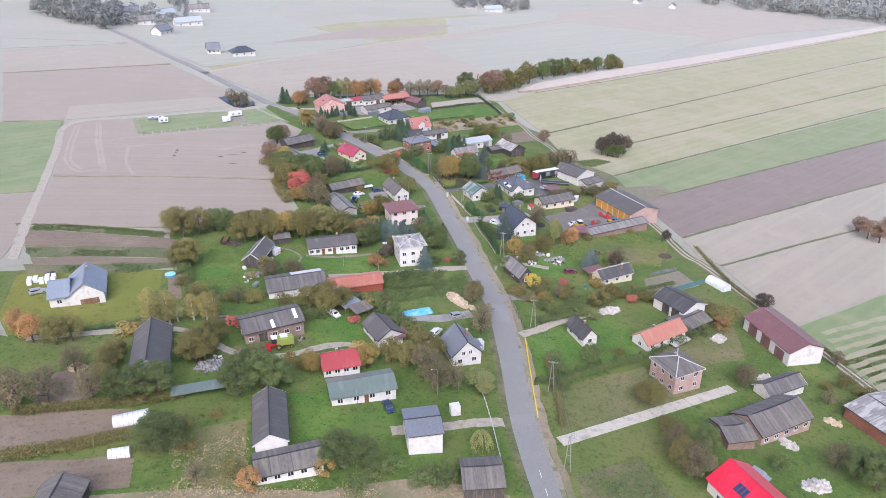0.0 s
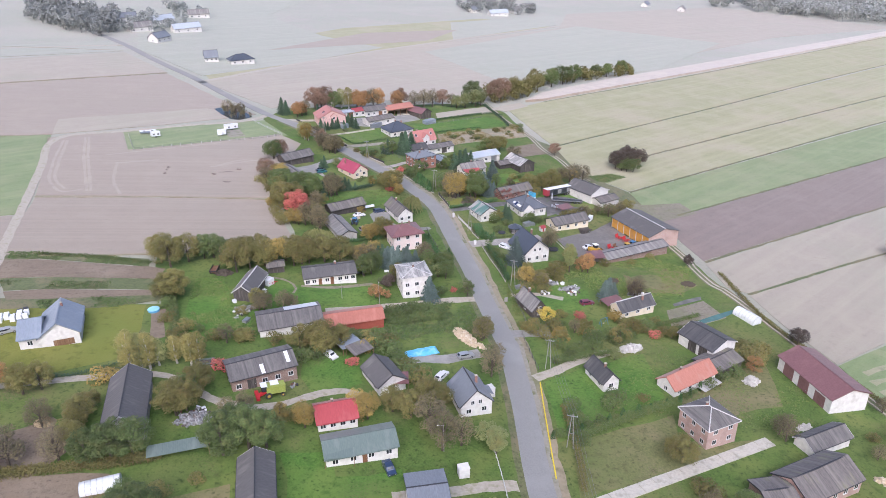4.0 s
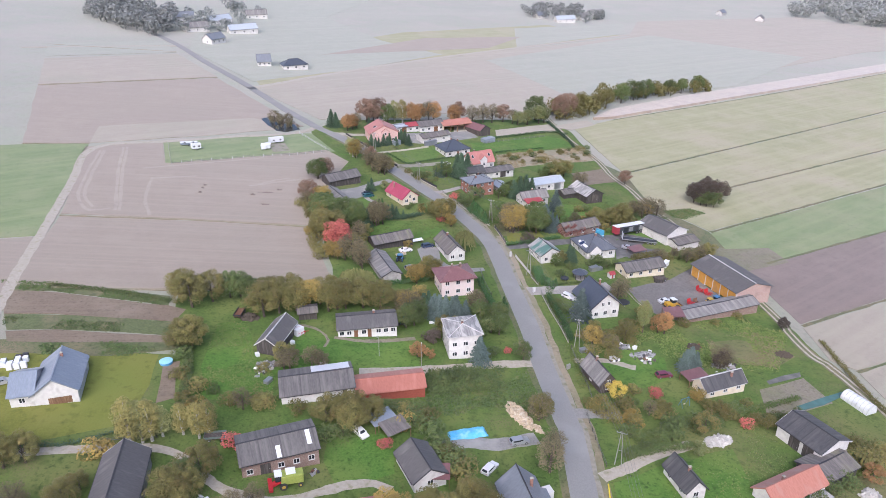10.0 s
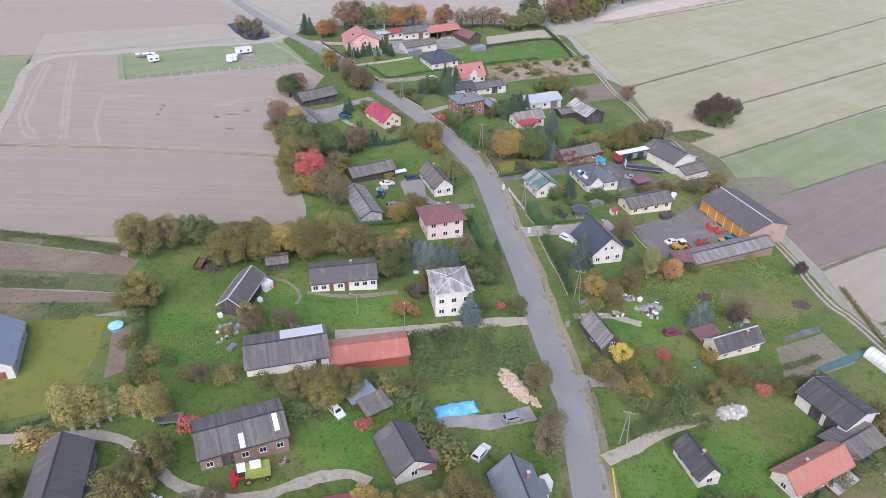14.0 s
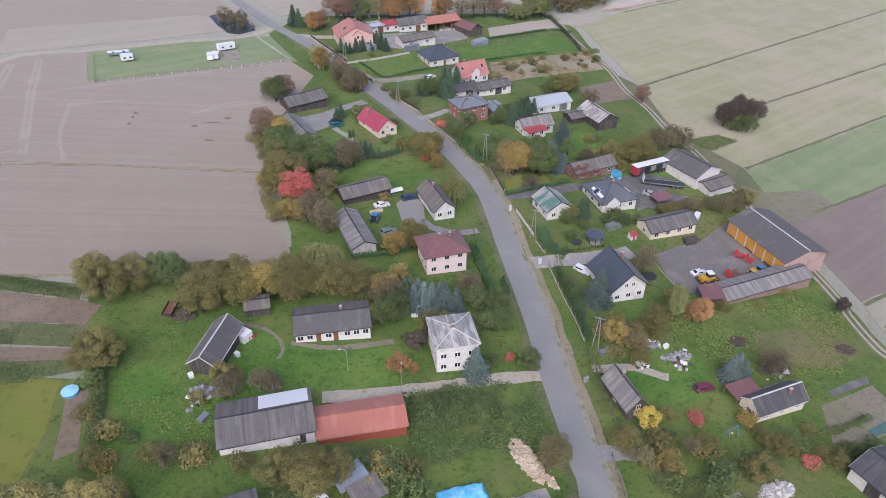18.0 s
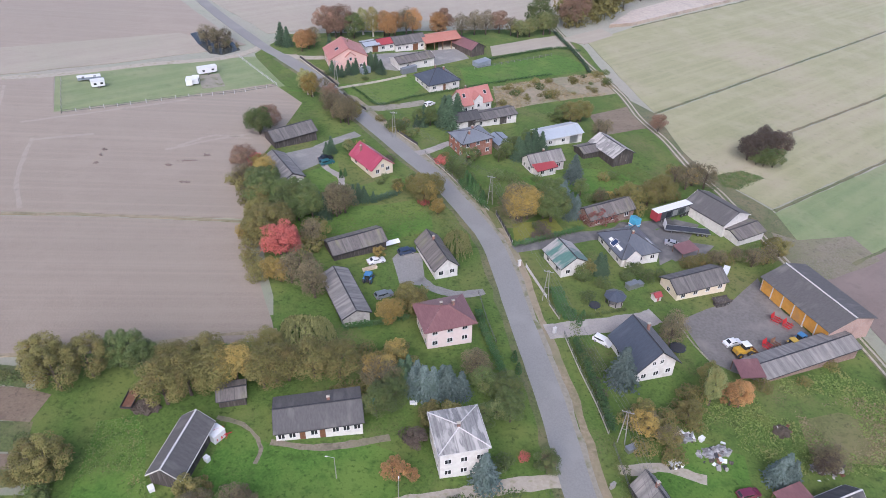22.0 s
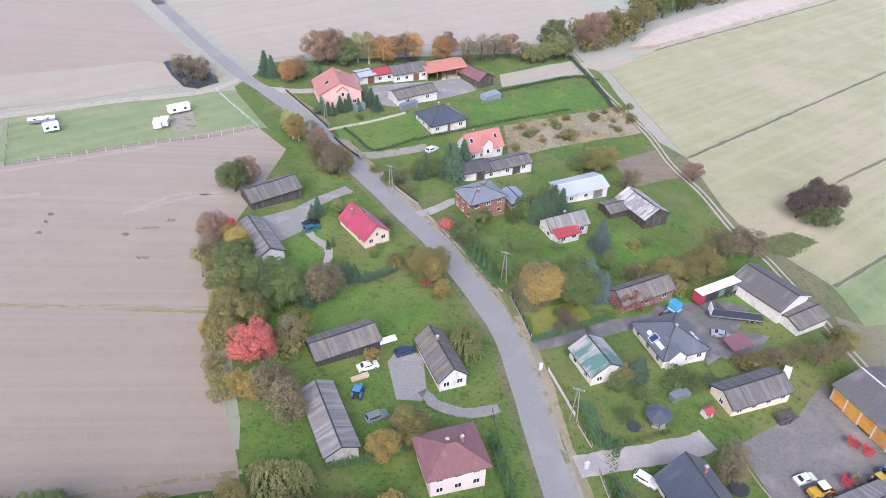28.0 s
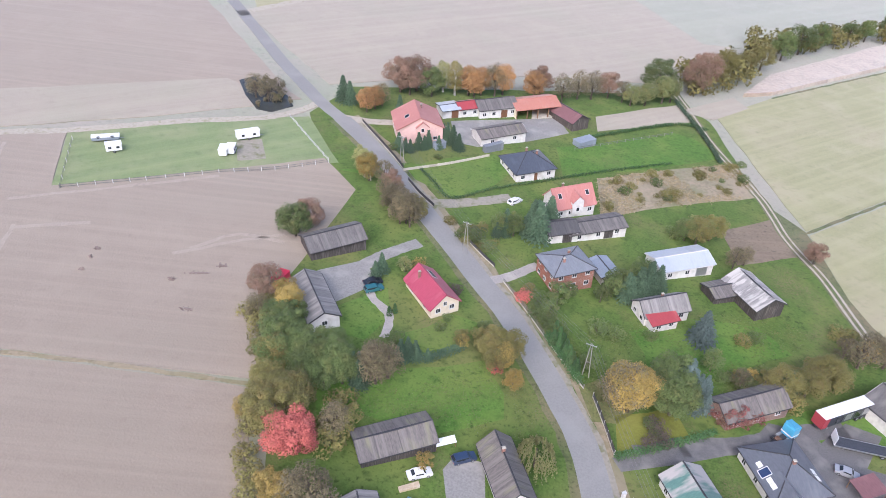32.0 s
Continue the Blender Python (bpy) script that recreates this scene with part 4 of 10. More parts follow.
# straw left in rows on the green field
for pts in ([(103.7, -103.0), (130.2, -92.3), (181.5, -71.5)], [(103.4, -107.5), (126.5, -98.1), (176.0, -78.4)], [(103.1, -111.8), (123.0, -103.6), (170.8, -85.0)], [(102.8, -116.0), (119.6, -108.9), (165.9, -91.2)], [(102.5, -120.0), (116.4, -113.9), (161.2, -97.1)], [(102.2, -123.9), (113.3, -118.6), (156.8, -102.8)], [(102.0, -127.6), (110.4, -123.2), (152.5, -108.1)], [(101.7, -131.2), (107.6, -127.6), (148.5, -113.2)]):
    strip("straw_row", pts, 0.9, -0.9, 0.065, STRAW_ROW, "pale row of straw on the green field", wobble=0.7)


# ---- houses and barns ----
FOOTPRINTS = []


def window(parent, x, y, z, w, h, out, name="window"):
    """A framed pane on a wall; out: the wall's outward direction, '-y', '+y', '-x' or '+x'."""
    ax = 0 if out[1] == "x" else 1
    s = -1 if out[0] == "-" else 1

    def bx(u0, u1, z0, z1, d0, d1):
        d0, d1 = sorted((s * d0, s * d1))
        return (x + d0, x + d1, y + u0, y + u1, z0, z1) if ax == 0 else (x + u0, x + u1, y + d0, y + d1, z0, z1)
    pane = part(name, boxes(bx(-w / 2 + 0.05, w / 2 - 0.05, z + 0.05, z + h - 0.05, -0.05, 0.012)), GLASS, parent)
    t = 0.09
    part("frame", boxes(bx(-w / 2, w / 2, z, z + t, 0, 0.04), bx(-w / 2, w / 2, z + h - t, z + h, 0, 0.04), bx(-w / 2, -w / 2 + t, z + t, z + h - t, 0, 0.04),
                        bx(w / 2 - t, w / 2, z + t, z + h - t, 0, 0.04), bx(-t / 2, t / 2, z + t, z + h - t, 0, 0.035)), FRAME, pane)
    part("sill", boxes(bx(-w / 2 - 0.06, w / 2 + 0.06, z - 0.06, z, 0, 0.12)), TRIM_WHITE, pane)


def door(parent, x, y, z, w, h, out, m=None, name="door"):
    ax = 0 if out[1] == "x" else 1
    s = -1 if out[0] == "-" else 1

    def bx(u0, u1, z0, z1, d0, d1):
        d0, d1 = sorted((s * d0, s * d1))
        return (x + d0, x + d1, y + u0, y + u1, z0, z1) if ax == 0 else (x + u0, x + u1, y + d0, y + d1, z0, z1)
    leaf = part(name, boxes(bx(-w / 2, w / 2, z - 0.4, z + h, -0.03, 0.03), bx(-w / 2 + 0.12, w / 2 - 0.12, z + 0.2, z + h - 0.2, 0.03, 0.045)), m or DOOR, parent)
    part("handle", boxes(bx(w * 0.34, w * 0.34 + 0.05, z + 0.95, z + 1.1, 0.045, 0.1)), STEEL, leaf)


def chimney(parent, x, y, z0, z1, w=0.55, m=None):
    st = part("chimney", boxes((x - w / 2, x + w / 2, y - w * 0.4, y + w * 0.4, z0, z1), bevel=0.02), m or BRICK_CAP, parent)
    part("cap", boxes((x - w / 2 - 0.06, x + w / 2 + 0.06, y - w * 0.4 - 0.06, y + w * 0.4 + 0.06, z1, z1 + 0.1), (x - 0.1, x + 0.1, y - 0.08, y + 0.08, z1 + 0.1, z1 + 0.28)), CONCRETE, st)


def house(name, label, at, eave, ridge, kind, wall, roofm, front=0, side=0, floors=1, chim=(), gate=(), over=0.45, trim=None,
          category="house", doors=(), plinth=None, sky=(), gable=None, sag=0.0, group=""):
    """A building on a rectangle at = (x, y, length, depth, turn). kind: w ridge along the front, d ridge across it, h hipped, p one slope.
    front, side: windows along the front and the right side; gate: (place along the front, width, height, material)."""
    x, y, L, D, rot = at
    ca, sa = abs(math.cos(radians(rot))), abs(math.sin(radians(rot)))
    z = gz(x)
    FOOTPRINTS.append((x, y, L / 2, D / 2, radians(rot)))
    h = root(name, x, y, z, rot, label, category, group)
    a, b = L / 2, D / 2
    foot = -0.6 - SLOPE * (a * ca + b * sa)
    bm = bmesh.new()
    rw = ridge - sag * 0.2
    if kind == "d":
        prof = [(-a, foot), (a, foot), (a, eave - 0.04), (0, rw - 0.04), (-a, eave - 0.04)]
        f0 = [bm.verts.new((u, -b, w)) for u, w in prof]
        f1 = [bm.verts.new((u, b, w)) for u, w in prof]
        mid = [bm.verts.new((u, 0, w - (sag * 1.3 if w > 0 else 0))) for u, w in prof]
    elif kind == "w":
        prof = [(-b, foot), (b, foot), (b, eave - 0.04), (0, rw - 0.04), (-b, eave - 0.04)]
        f0 = [bm.verts.new((-a, u, w)) for u, w in prof]
        f1 = [bm.verts.new((a, u, w)) for u, w in prof]
        mid = [bm.verts.new((0, u, w - (sag * 1.3 if w > 0 else 0))) for u, w in prof]
    else:
        mid = None
        top = ridge if kind == "p" else eave
        prof = [(-b, foot), (b, foot), (b, top), (-b, eave)]
        f0 = [bm.verts.new((-a, u, w)) for u, w in prof]
        f1 = [bm.verts.new((a, u, w)) for u, w in prof]
    bm.faces.new(f0); bm.faces.new(f1[::-1])
    for i in range(len(prof)):
        j = (i + 1) % len(prof)
        if mid:
            bm.faces.new((f0[i], mid[i], mid[j], f0[j]))
            bm.faces.new((mid[i], f1[i], f1[j], mid[j]))
        else:
            bm.faces.new((f0[i], f1[i], f1[j], f0[j]))
    walls = part("wall", bm, wall, h)
    if plinth:
        part("plinth", boxes((-a - 0.05, a + 0.05, -b - 0.05, b + 0.05, foot, 0.45)), plinth, h)
    t = 0.16
    up = 0.1
    o = over
    trim = trim or TRIM_DARK
    if kind in "wd":
        half = b if kind == "w" else a
        run = a if kind == "w" else b
        k = (ridge - eave) / half
        for s in (-1, 1):
            bm = bmesh.new()
            steps = 5
            prev = None
            for i in range(steps + 1):
                u = -run - o * 0.8 + (2 * run + o * 1.6) * i / steps
                dip = -sag * math.sin(math.pi * i / steps) + (sag * 0.25 * noise.noise((u, s, x)) if sag else 0)
                e = (s * (half + o), eave - k * o + up + dip * 0.4)
                r = (0.0, ridge + up + dip)
                pts = [(u, e[0], e[1]), (u, r[0], r[1]), (u, r[0], r[1] - t), (u, e[0], e[1] - t)]
                if kind == "d":
                    pts = [(-p[1], p[0], p[2]) for p in pts]
                cur = [bm.verts.new(p) for p in pts]
                if prev:
                    for q in range(4):
                        bm.faces.new((prev[q], prev[(q + 1) % 4], cur[(q + 1) % 4], cur[q]))
                else:
                    bm.faces.new(cur)
                prev = cur
            bm.faces.new(prev[::-1])
            if kind == "d":  # ribs run down the slope: turn the mesh so that local x runs along the ridge
                bmesh.ops.transform(bm, matrix=Matrix.Rotation(-math.pi / 2, 4, "Z"), verts=bm.verts)
            ob = part("roof_slope", bm, roofm, h)
            if kind == "d":
                ob.matrix_basis = Matrix.Rotation(math.pi / 2, 4, "Z")
        bm = bmesh.new()
        u0, u1 = -run - o * 0.8, run + o * 0.8
        if kind == "w":
            box(bm, u0, u1, -0.14, 0.14, ridge + up - 0.06 - sag, ridge + up + 0.07 - sag * 0.6)
        else:
            box(bm, -0.14, 0.14, u0, u1, ridge + up - 0.06 - sag, ridge + up + 0.07 - sag * 0.6)
        part("ridge_cap", bm, trim, h)
        for s in (-1, 1):  # barge boards on both gables
            bm = bmesh.new()
            for q in (-1, 1):
                e = q * (half + o)
                pts = [(e, eave - k * o + up), (0, ridge + up), (0, ridge + up - 0.3), (e, eave - k * o + up - 0.3)]
                u = s * (run + o * 0.8)
                for w in ((u, u + s * 0.05),):
                    A = [bm.verts.new((w[0], p[0], p[1] + 0.02) if kind == "w" else (p[0], w[0], p[1] + 0.02)) for p in pts]
                    Bv = [bm.verts.new((w[1], p[0], p[1] + 0.02) if kind == "w" else (p[0], w[1], p[1] + 0.02)) for p in pts]
                    bm.faces.new(A); bm.faces.new(Bv[::-1])
                    for i in range(4):
                        j = (i + 1) % 4
                        bm.faces.new((A[i], Bv[i], Bv[j], A[j]))
            part("barge_board", bm, gable or trim, h)
        for s in (-1, 1):
            g = s * (half + o + 0.06)
            ze = eave - k * o + up - 0.16
            part("gutter", boxes((-run, run, g - 0.07, g + 0.07, ze - 0.06, ze + 0.05)) if kind == "w" else boxes((g - 0.07, g + 0.07, -run, run, ze - 0.06, ze + 0.05)), trim, h)
    elif kind == "h":
        k = (ridge - eave) / min(a, b)
        A, Bb, ze = a + o, b + o, eave - k * o + up
        zr = ridge + up
        if A >= Bb:
            r0, r1 = (-(A - Bb), 0, zr), (A - Bb, 0, zr)
        else:
            r0, r1 = (0, -(Bb - A), zr), (0, Bb - A, zr)
        c = [(-A, -Bb, ze), (A, -Bb, ze), (A, Bb, ze), (-A, Bb, ze)]
        faces = ([c[0], c[1], r1, r0], [c[1], c[2], r1], [c[2], c[3], r0, r1], [c[3], c[0], r0]) if A >= Bb else ([c[0], c[1], r0], [c[1], c[2], r1, r0], [c[2], c[3], r1], [c[3], c[0], r0, r1])
        for q in faces:
            part("roof_slope", slab(bmesh.new(), q, t), roofm, h)
        bm = bmesh.new()
        for p, q in ((c[0], r0), (c[1], r1 if A >= Bb else r0), (c[2], r1), (c[3], r0 if A >= Bb else r1), (r0, r1)):
            if (Vector(p) - Vector(q)).length > 0.3:
                rod(bm, (p[0], p[1], p[2] + 0.02), (q[0], q[1], q[2] + 0.02), 0.11, n=5)
        part("hip_cap", bm, trim, h)
        bm = bmesh.new()
        for q in ((-A, A, -Bb - 0.1, -Bb), (-A, A, Bb, Bb + 0.1), (-A - 0.1, -A, -Bb, Bb), (A, A + 0.1, -Bb, Bb)):
            box(bm, *q, ze - 0.2, ze - 0.08)
        part("gutter", bm, trim, h)
    else:
        k = (ridge - eave) / D
        part("roof_slope", slab(bmesh.new(), [(-a - o, -b - o, eave - k * o + up), (a + o, -b - o, eave - k * o + up), (a + o, b + o, ridge + k * o + up), (-a - o, b + o, ridge + k * o + up)], t), roofm, h)
        part("gutter", boxes((-a - o, a + o, -b - o - 0.12, -b - o, eave - k * o - 0.1, eave - k * o + 0.02)), trim, h)
    taken = [g[0] for g in gate] + [d[0] for d in doors]
    for fl in range(floors):
        zz = 0.9 + fl * (eave - 0.3) / max(floors, 1)
        if floors > 1:
            zz = 1.0 + fl * 2.8
        for i in range(front):
            u = -a + L * (i + 0.5) / front
            if fl == 0 and any(abs(u - g) < 1.2 for g in taken):
                continue
            window(h, u, -b, zz, 1.25, 1.2, "-y")
        for i in range(side):
            v = -b + D * (i + 0.5) / side
            window(h, -a, v, zz, 1.1, 1.2, "-x")
            window(h, a, v, zz, 1.1, 1.2, "+x")
    if kind == "d" and front and ridge - eave > 2.6:
        for u in ((-0.9, 0.9) if L > 7 else (0,)):
            window(h, u, -b, eave - 0.4, 0.9, 1.1, "-y")
    for g in gate:
        door(h, g[0], -b, 0.2, g[1], g[2], "-y", g[3], "gate")
    for d in doors:
        door(h, d[0], -b, 0.15, 1.0, 2.05, "-y", d[1] if len(d) > 1 else None)
    for cx, cy in chim:
        half = b if kind in "wh" else a
        off = abs(cy) if kind in "wh" else abs(cx)
        zt = ridge - (ridge - eave) * off / half
        chimney(h, cx, cy, zt - 0.4, max(zt + 0.9, ridge + 0.5))
    for u, v, w, l in sky:  # roof windows: along the ridge, share of the slope (sign picks the side), width, length
        half = b if kind in "wh" else a
        k = math.atan2(ridge - eave, half)
        vv = v * half
        zc = ridge - (ridge - eave) * abs(v) + up + 0.03
        bm = boxes((-w / 2, w / 2, -l / 2, l / 2, -0.02, 0.06))
        ob = part("roof_window", bm, MATS["window_glass"], h)
        rotx = k * (1 if vv < 0 else -1)
        if kind in "wh":
            ob.matrix_basis = Matrix.Translation((u, vv, zc)) @ Matrix.Rotation(rotx, 4, "X")
        else:
            ob.matrix_basis = Matrix.Translation((vv, u, zc)) @ Matrix.Rotation(math.pi / 2, 4, "Z") @ Matrix.Rotation(-rotx, 4, "X")
        fr = part("frame", boxes((-w / 2 - 0.08, w / 2 + 0.08, -l / 2 - 0.08, -l / 2, -0.02, 0.08), (-w / 2 - 0.08, w / 2 + 0.08, l / 2, l / 2 + 0.08, -0.02, 0.08),
                                 (-w / 2 - 0.08, -w / 2, -l / 2, l / 2, -0.02, 0.08), (w / 2, w / 2 + 0.08, -l / 2, l / 2, -0.02, 0.08)), TRIM_WHITE, ob)
    return h


# northern farm
house("farmhouse", "pink rendered farmhouse with a salmon tiled roof", (-54.6, 109.0, 13.4, 12.2, 18.8), 5, 8.3, "d", PINK, R_SALMON, 3, 3, 1, [(1.5, 2)], sky=[(-1.5, -0.5, 1.6, 1.4)], trim=R_SALMON, doors=[(-4.5,)])
house("garage", "small white flat-roofed garage at the farmyard edge", (-47.4, 126.0, 5.8, 6.0, 28.8), 2.8, 3.3, "w", WHITE, R_WHITE, gate=[(1.2, 2.4, 2.1, DOOR)], category="garage")
house("outbuilding", "white outbuilding with a red sheet roof", (-41.8, 129.0, 6.9, 6.0, 27.7), 3, 4.2, "w", WHITE, R_RED, 2, category="outbuilding")
house("outbuilding", "white stable with a grey corrugated roof", (-33.1, 132.8, 13.0, 8.0, 26.4), 3.2, 5, "w", WHITE, R_GREY, 4, gate=[(2, 2.2, 2.2, DOOR)], category="stable", sag=0.1)
house("shed", "dark boarded shed with a worn brown roof", (-8.6, 134.7, 6.7, 12.0, 40.7), 3, 5, "d", OLD_WOOD, R_MAROON, category="shed", sag=0.15)
house("outbuilding", "low white outbuilding with pale gable trim", (-30.1, 114.6, 15.0, 7.0, 30.7), 3, 4.2, "w", WHITE, R_OLD, 2, gable=TRIM_WHITE, category="outbuilding")
house("bungalow", "white bungalow under a dark hipped roof", (-20.4, 98.0, 12.2, 11.0, 28.7), 3, 6.2, "h", WHITE, R_NAVY, 3, 3, chim=[(0, 1.5), (2, -1)], doors=[(0,)])
house("house", "white house with a salmon red roof and dormer", (-8.4, 81.0, 11.4, 7.4, 27.7), 3.4, 7.2, "w", WHITE, R_SALMON, 4, 2, chim=[(-2, 1)], sky=[(-4, -0.45, 0.9, 1.3), (4, -0.45, 0.9, 1.3)], trim=R_SALMON)
house("outbuilding", "long white outbuilding with a grey sheet roof", (-2.2, 71.6, 16.0, 6.4, 25.5), 2.7, 3.7, "w", WHITE, R_GREY, 3, gate=[(3, 2.6, 2.3, DARK_WOOD)], category="outbuilding")
house("outbuilding", "white garage wing with a grey roof", (-10.8, 67.3, 7.8, 6.0, 23.7), 3, 4.5, "w", WHITE, R_BLACK, gate=[(1, 2.6, 2.2, DARK_WOOD)], category="garage")
house("brick_house", "two-storey red brick house with blue-grey hipped roof", (-9.4, 49.6, 10.2, 8.6, 28.2), 5.4, 7.0, "h", BRICK_RED, R_SLATE, 3, 3, 2, [(1, 1), (-1.5, -1.5)])
house("garage", "small garage with a pale blue-grey metal roof", (0.0, 53.9, 4.6, 7.0, 26.1), 2.6, 3.2, "d", GREY_WALL, R_STEEL, category="garage", gate=[(0, 2.5, 2.1, STEEL)])
house("barn", "long barn with a pale aluminium roof", (18.9, 62.3, 14.2, 7.6, 24.6), 3.0, 4.2, "w", WHITE, R_WHITE, 3, gate=[(4, 3, 2.8, STEEL)], category="barn", trim=TRIM_WHITE)
house("barn", "weathered wooden barn with a patched grey roof", (34.9, 53.6, 7.8, 12.0, 28.5), 3.4, 5.6, "d", DARK_WOOD, R_PATCHED, category="barn", sag=0.25, gate=[(0, 3, 3, OLD_WOOD)])
house("shed", "old wooden shed with a mossy roof beside the barn", (28.8, 54.5, 9.2, 5.4, 25.2), 2.3, 3.2, "w", DARK_WOOD, R_OLD, category="shed", sag=0.15)
house("cottage", "white cottage with a dark grey gable roof", (12.3, 42.8, 11.0, 5.8, 24.2), 3.0, 5.2, "w", WHITE, R_GREY_LIGHT, 3, 2, chim=[(0, 0.4)])
house("porch", "red-roofed white porch before the cottage", (12.3, 38.6, 6.4, 2.6, 27.8), 2.5, 3.2, "p", WHITE, R_RED, 2, category="porch")
house("cottage", "old brick cottage with vines and a sagging roof", (26.9, 17.3, 14.4, 6.0, 26.3), 2.9, 4.8, "w", BRICK_OLD, R_OLD, 3, 1, category="cottage", sag=0.2)
# red-roofed house and its yard
house("house", "cream house with a crimson metal roof", (-38.4, 34.5, 6.8, 11.8, 37.4), 2.7, 5.4, "d", CREAM, R_CRIMSON, 2, 2, chim=[(-1.5, 3)], sky=[(2.5, 0.4, 2.6, 1.3)], trim=R_CRIMSON)
house("outhouse", "long low outhouse with a grey corrugated roof", (-61.8, 25.1, 6.2, 14.8, 31.7), 2.8, 4.5, "d", WHITE, R_GREY_LIGHT, 1, category="outhouse", sag=0.1)
house("barn", "long dark wooden barn with a grey corrugated roof", (-63.7, 46.8, 13.4, 7.4, 35.4), 2.8, 4.6, "w", DARK_WOOD, R_GREY, category="barn", sag=0.12)
# middle of the village
house("cottage", "white cottage with a half-green patched sheet roof", (12.8, -6.5, 7.4, 8.4, 23.1), 3.1, 5.3, "d", WHITE, R_MOSS, 2, 2)
house("villa", "large white villa with a graphite hipped roof", (30.0, 1.8, 10.6, 11.6, 19.4), 3.1, 6.4, "h", WHITE, R_GRAPH, 3, 3, chim=[(0, -1)])
house("barn", "long white barn with a dark corrugated roof", (58.2, 20.4, 10.2, 13.6, 33.8), 4.0, 6.2, "d", WHITE, R_SMOOTH, category="barn", gable=TRIM_WHITE)
house("barn_annex", "low annex of the barn with an old roof", (63.6, 13.2, 9.5, 6.4, 27.8), 2.5, 3.5, "w", WHITE, R_OLD, category="annex")
house("cottage", "old cream cottage with a grey corrugated roof", (43.3, -11.6, 14.2, 6.6, 21.2), 2.8, 4.5, "w", CREAM, R_GREY, 4, 1, sag=0.1)
house("shed", "low brick shed with a rusty corrugated roof", (60.7, -34.9, 26.5, 6.2, 22.4), 2.3, 3.3, "w", BRICK_OLD, R_GREY_LIGHT, category="shed", sag=0.12)
house("house", "white house with a steep graphite tiled roof", (24.9, -38.7, 8.6, 10.4, 18.7), 4.3, 8.0, "d", WHITE, R_NAVY, 3, 2, over=0.95, chim=[(1.5, 2)])
house("house", "rose rendered two-storey house with maroon hipped roof", (-16.9, -34.4, 9.7, 8.2, 17.8), 5.8, 7.5, "h", ROSE, R_MAROON, 3, 3, 2, [(-0.5, 0.6), (2, 0.3)], over=0.8, trim=R_MAROON)
house("barn", "dark wooden barn with an old corrugated roof", (-38.7, -6.2, 13.4, 6.6, 28.0), 2.4, 3.9, "w", DARK_WOOD, R_OLD, category="barn", sag=0.15)
house("cottage", "old white cottage with a mossy sheet roof", (-18.9, -9.4, 5.6, 12.6, 22.8), 3, 5.5, "d", WHITE, R_OLD, 2, 2, chim=[(0, 2)], sag=0.15)
house("outhouse", "low outhouse with a mixed old roof", (-38.7, -26.6, 5.8, 16.0, 24.3), 2.6, 4, "d", GREY_WALL, R_GREY_LIGHT, category="outhouse", sag=0.15)
house("house", "long white house with a weathered grey roof", (-39.5, -60.5, 15.2, 8.0, 11.2), 2.9, 4.3, "w", WHITE, R_SMOOTH, 8, 2, chim=[(2, 1)], doors=[(0.5,), (-3,)])
house("house", "white two-storey cube house with a patched flat hip roof", (-14.2, -66.2, 8.4, 9.0, 12.6), 6.8, 7.6, "h", WHITE, R_PATCHED, 3, 3, 2, [(0, 0)], over=0.35, trim=TRIM_WHITE)
house("barn", "dark wooden barn with a worn dark grey roof", (-60.8, -70.6, 5.4, 12.0, -10.0), 3.0, 5.0, "d", DARK_WOOD, R_SMOOTH, category="barn", sag=0.15, trim=TRIM_WHITE)
house("hut", "small weathered wooden hut under the trees", (-56.0, -56.7, 4.8, 4.0, 14.6), 2.2, 2.8, "w", OLD_WOOD, R_OLD, category="hut")
house("barn", "long white barn with streaked corrugated roof", (-47.4, -88.2, 16.2, 9.8, 15.4), 2.8, 4.4, "w", WHITE, R_GREY, 0, category="barn", doors=[(6, DARK_WOOD)], sag=0.08)
house("barn", "red barn with a terracotta sheet roof", (-30.8, -86.2, 15.6, 7.0, 12.6), 2.5, 3.7, "w", mat("red_boards", (0.33, 0.09, 0.06), (0.27, 0.075, 0.05), rough=0.8, fine=2, local=True), R_TERRA, category="barn", trim=R_TERRA)
house("cottage", "derelict wooden cottage with broken grey roof", (19.6, -75.5, 4.3, 9.2, 20.3), 2.8, 5.5, "d", OLD_WOOD, R_GREY_LIGHT, 1, 1, chim=[(0, 1.5)], sag=0.25)
house("cottage", "cream cottage with a black felt roof", (49.6, -74.4, 11.8, 5.0, 22.5), 2.7, 4.7, "w", CREAM, R_BLACK, 3, 1, chim=[(2.5, -1)], trim=TRIM_WHITE)
# south-west
house("house", "new white house with blue-grey metal roof", (-102.6, -95.2, 9.0, 13.0, 17.9), 3, 6.2, "d", WHITE, R_STEEL, 0, 2, chim=[(0.5, 3)], trim=R_STEEL, gate=[(0.8, 4.6, 1.3, BROWN_WOOD)])
house("house_wing", "white wing with a blue-grey metal roof", (-108.1, -98.5, 4.7, 10.0, 16.0), 3, 5.5, "w", WHITE, R_STEEL, 1, trim=R_STEEL, category="wing")
house("barn", "tall grey barn with a long corrugated roof", (-75.9, -126.9, 8.0, 18.8, 13.0), 3.8, 6.6, "d", GREY_WALL, R_SMOOTH, category="barn", gable=TRIM_WHITE)
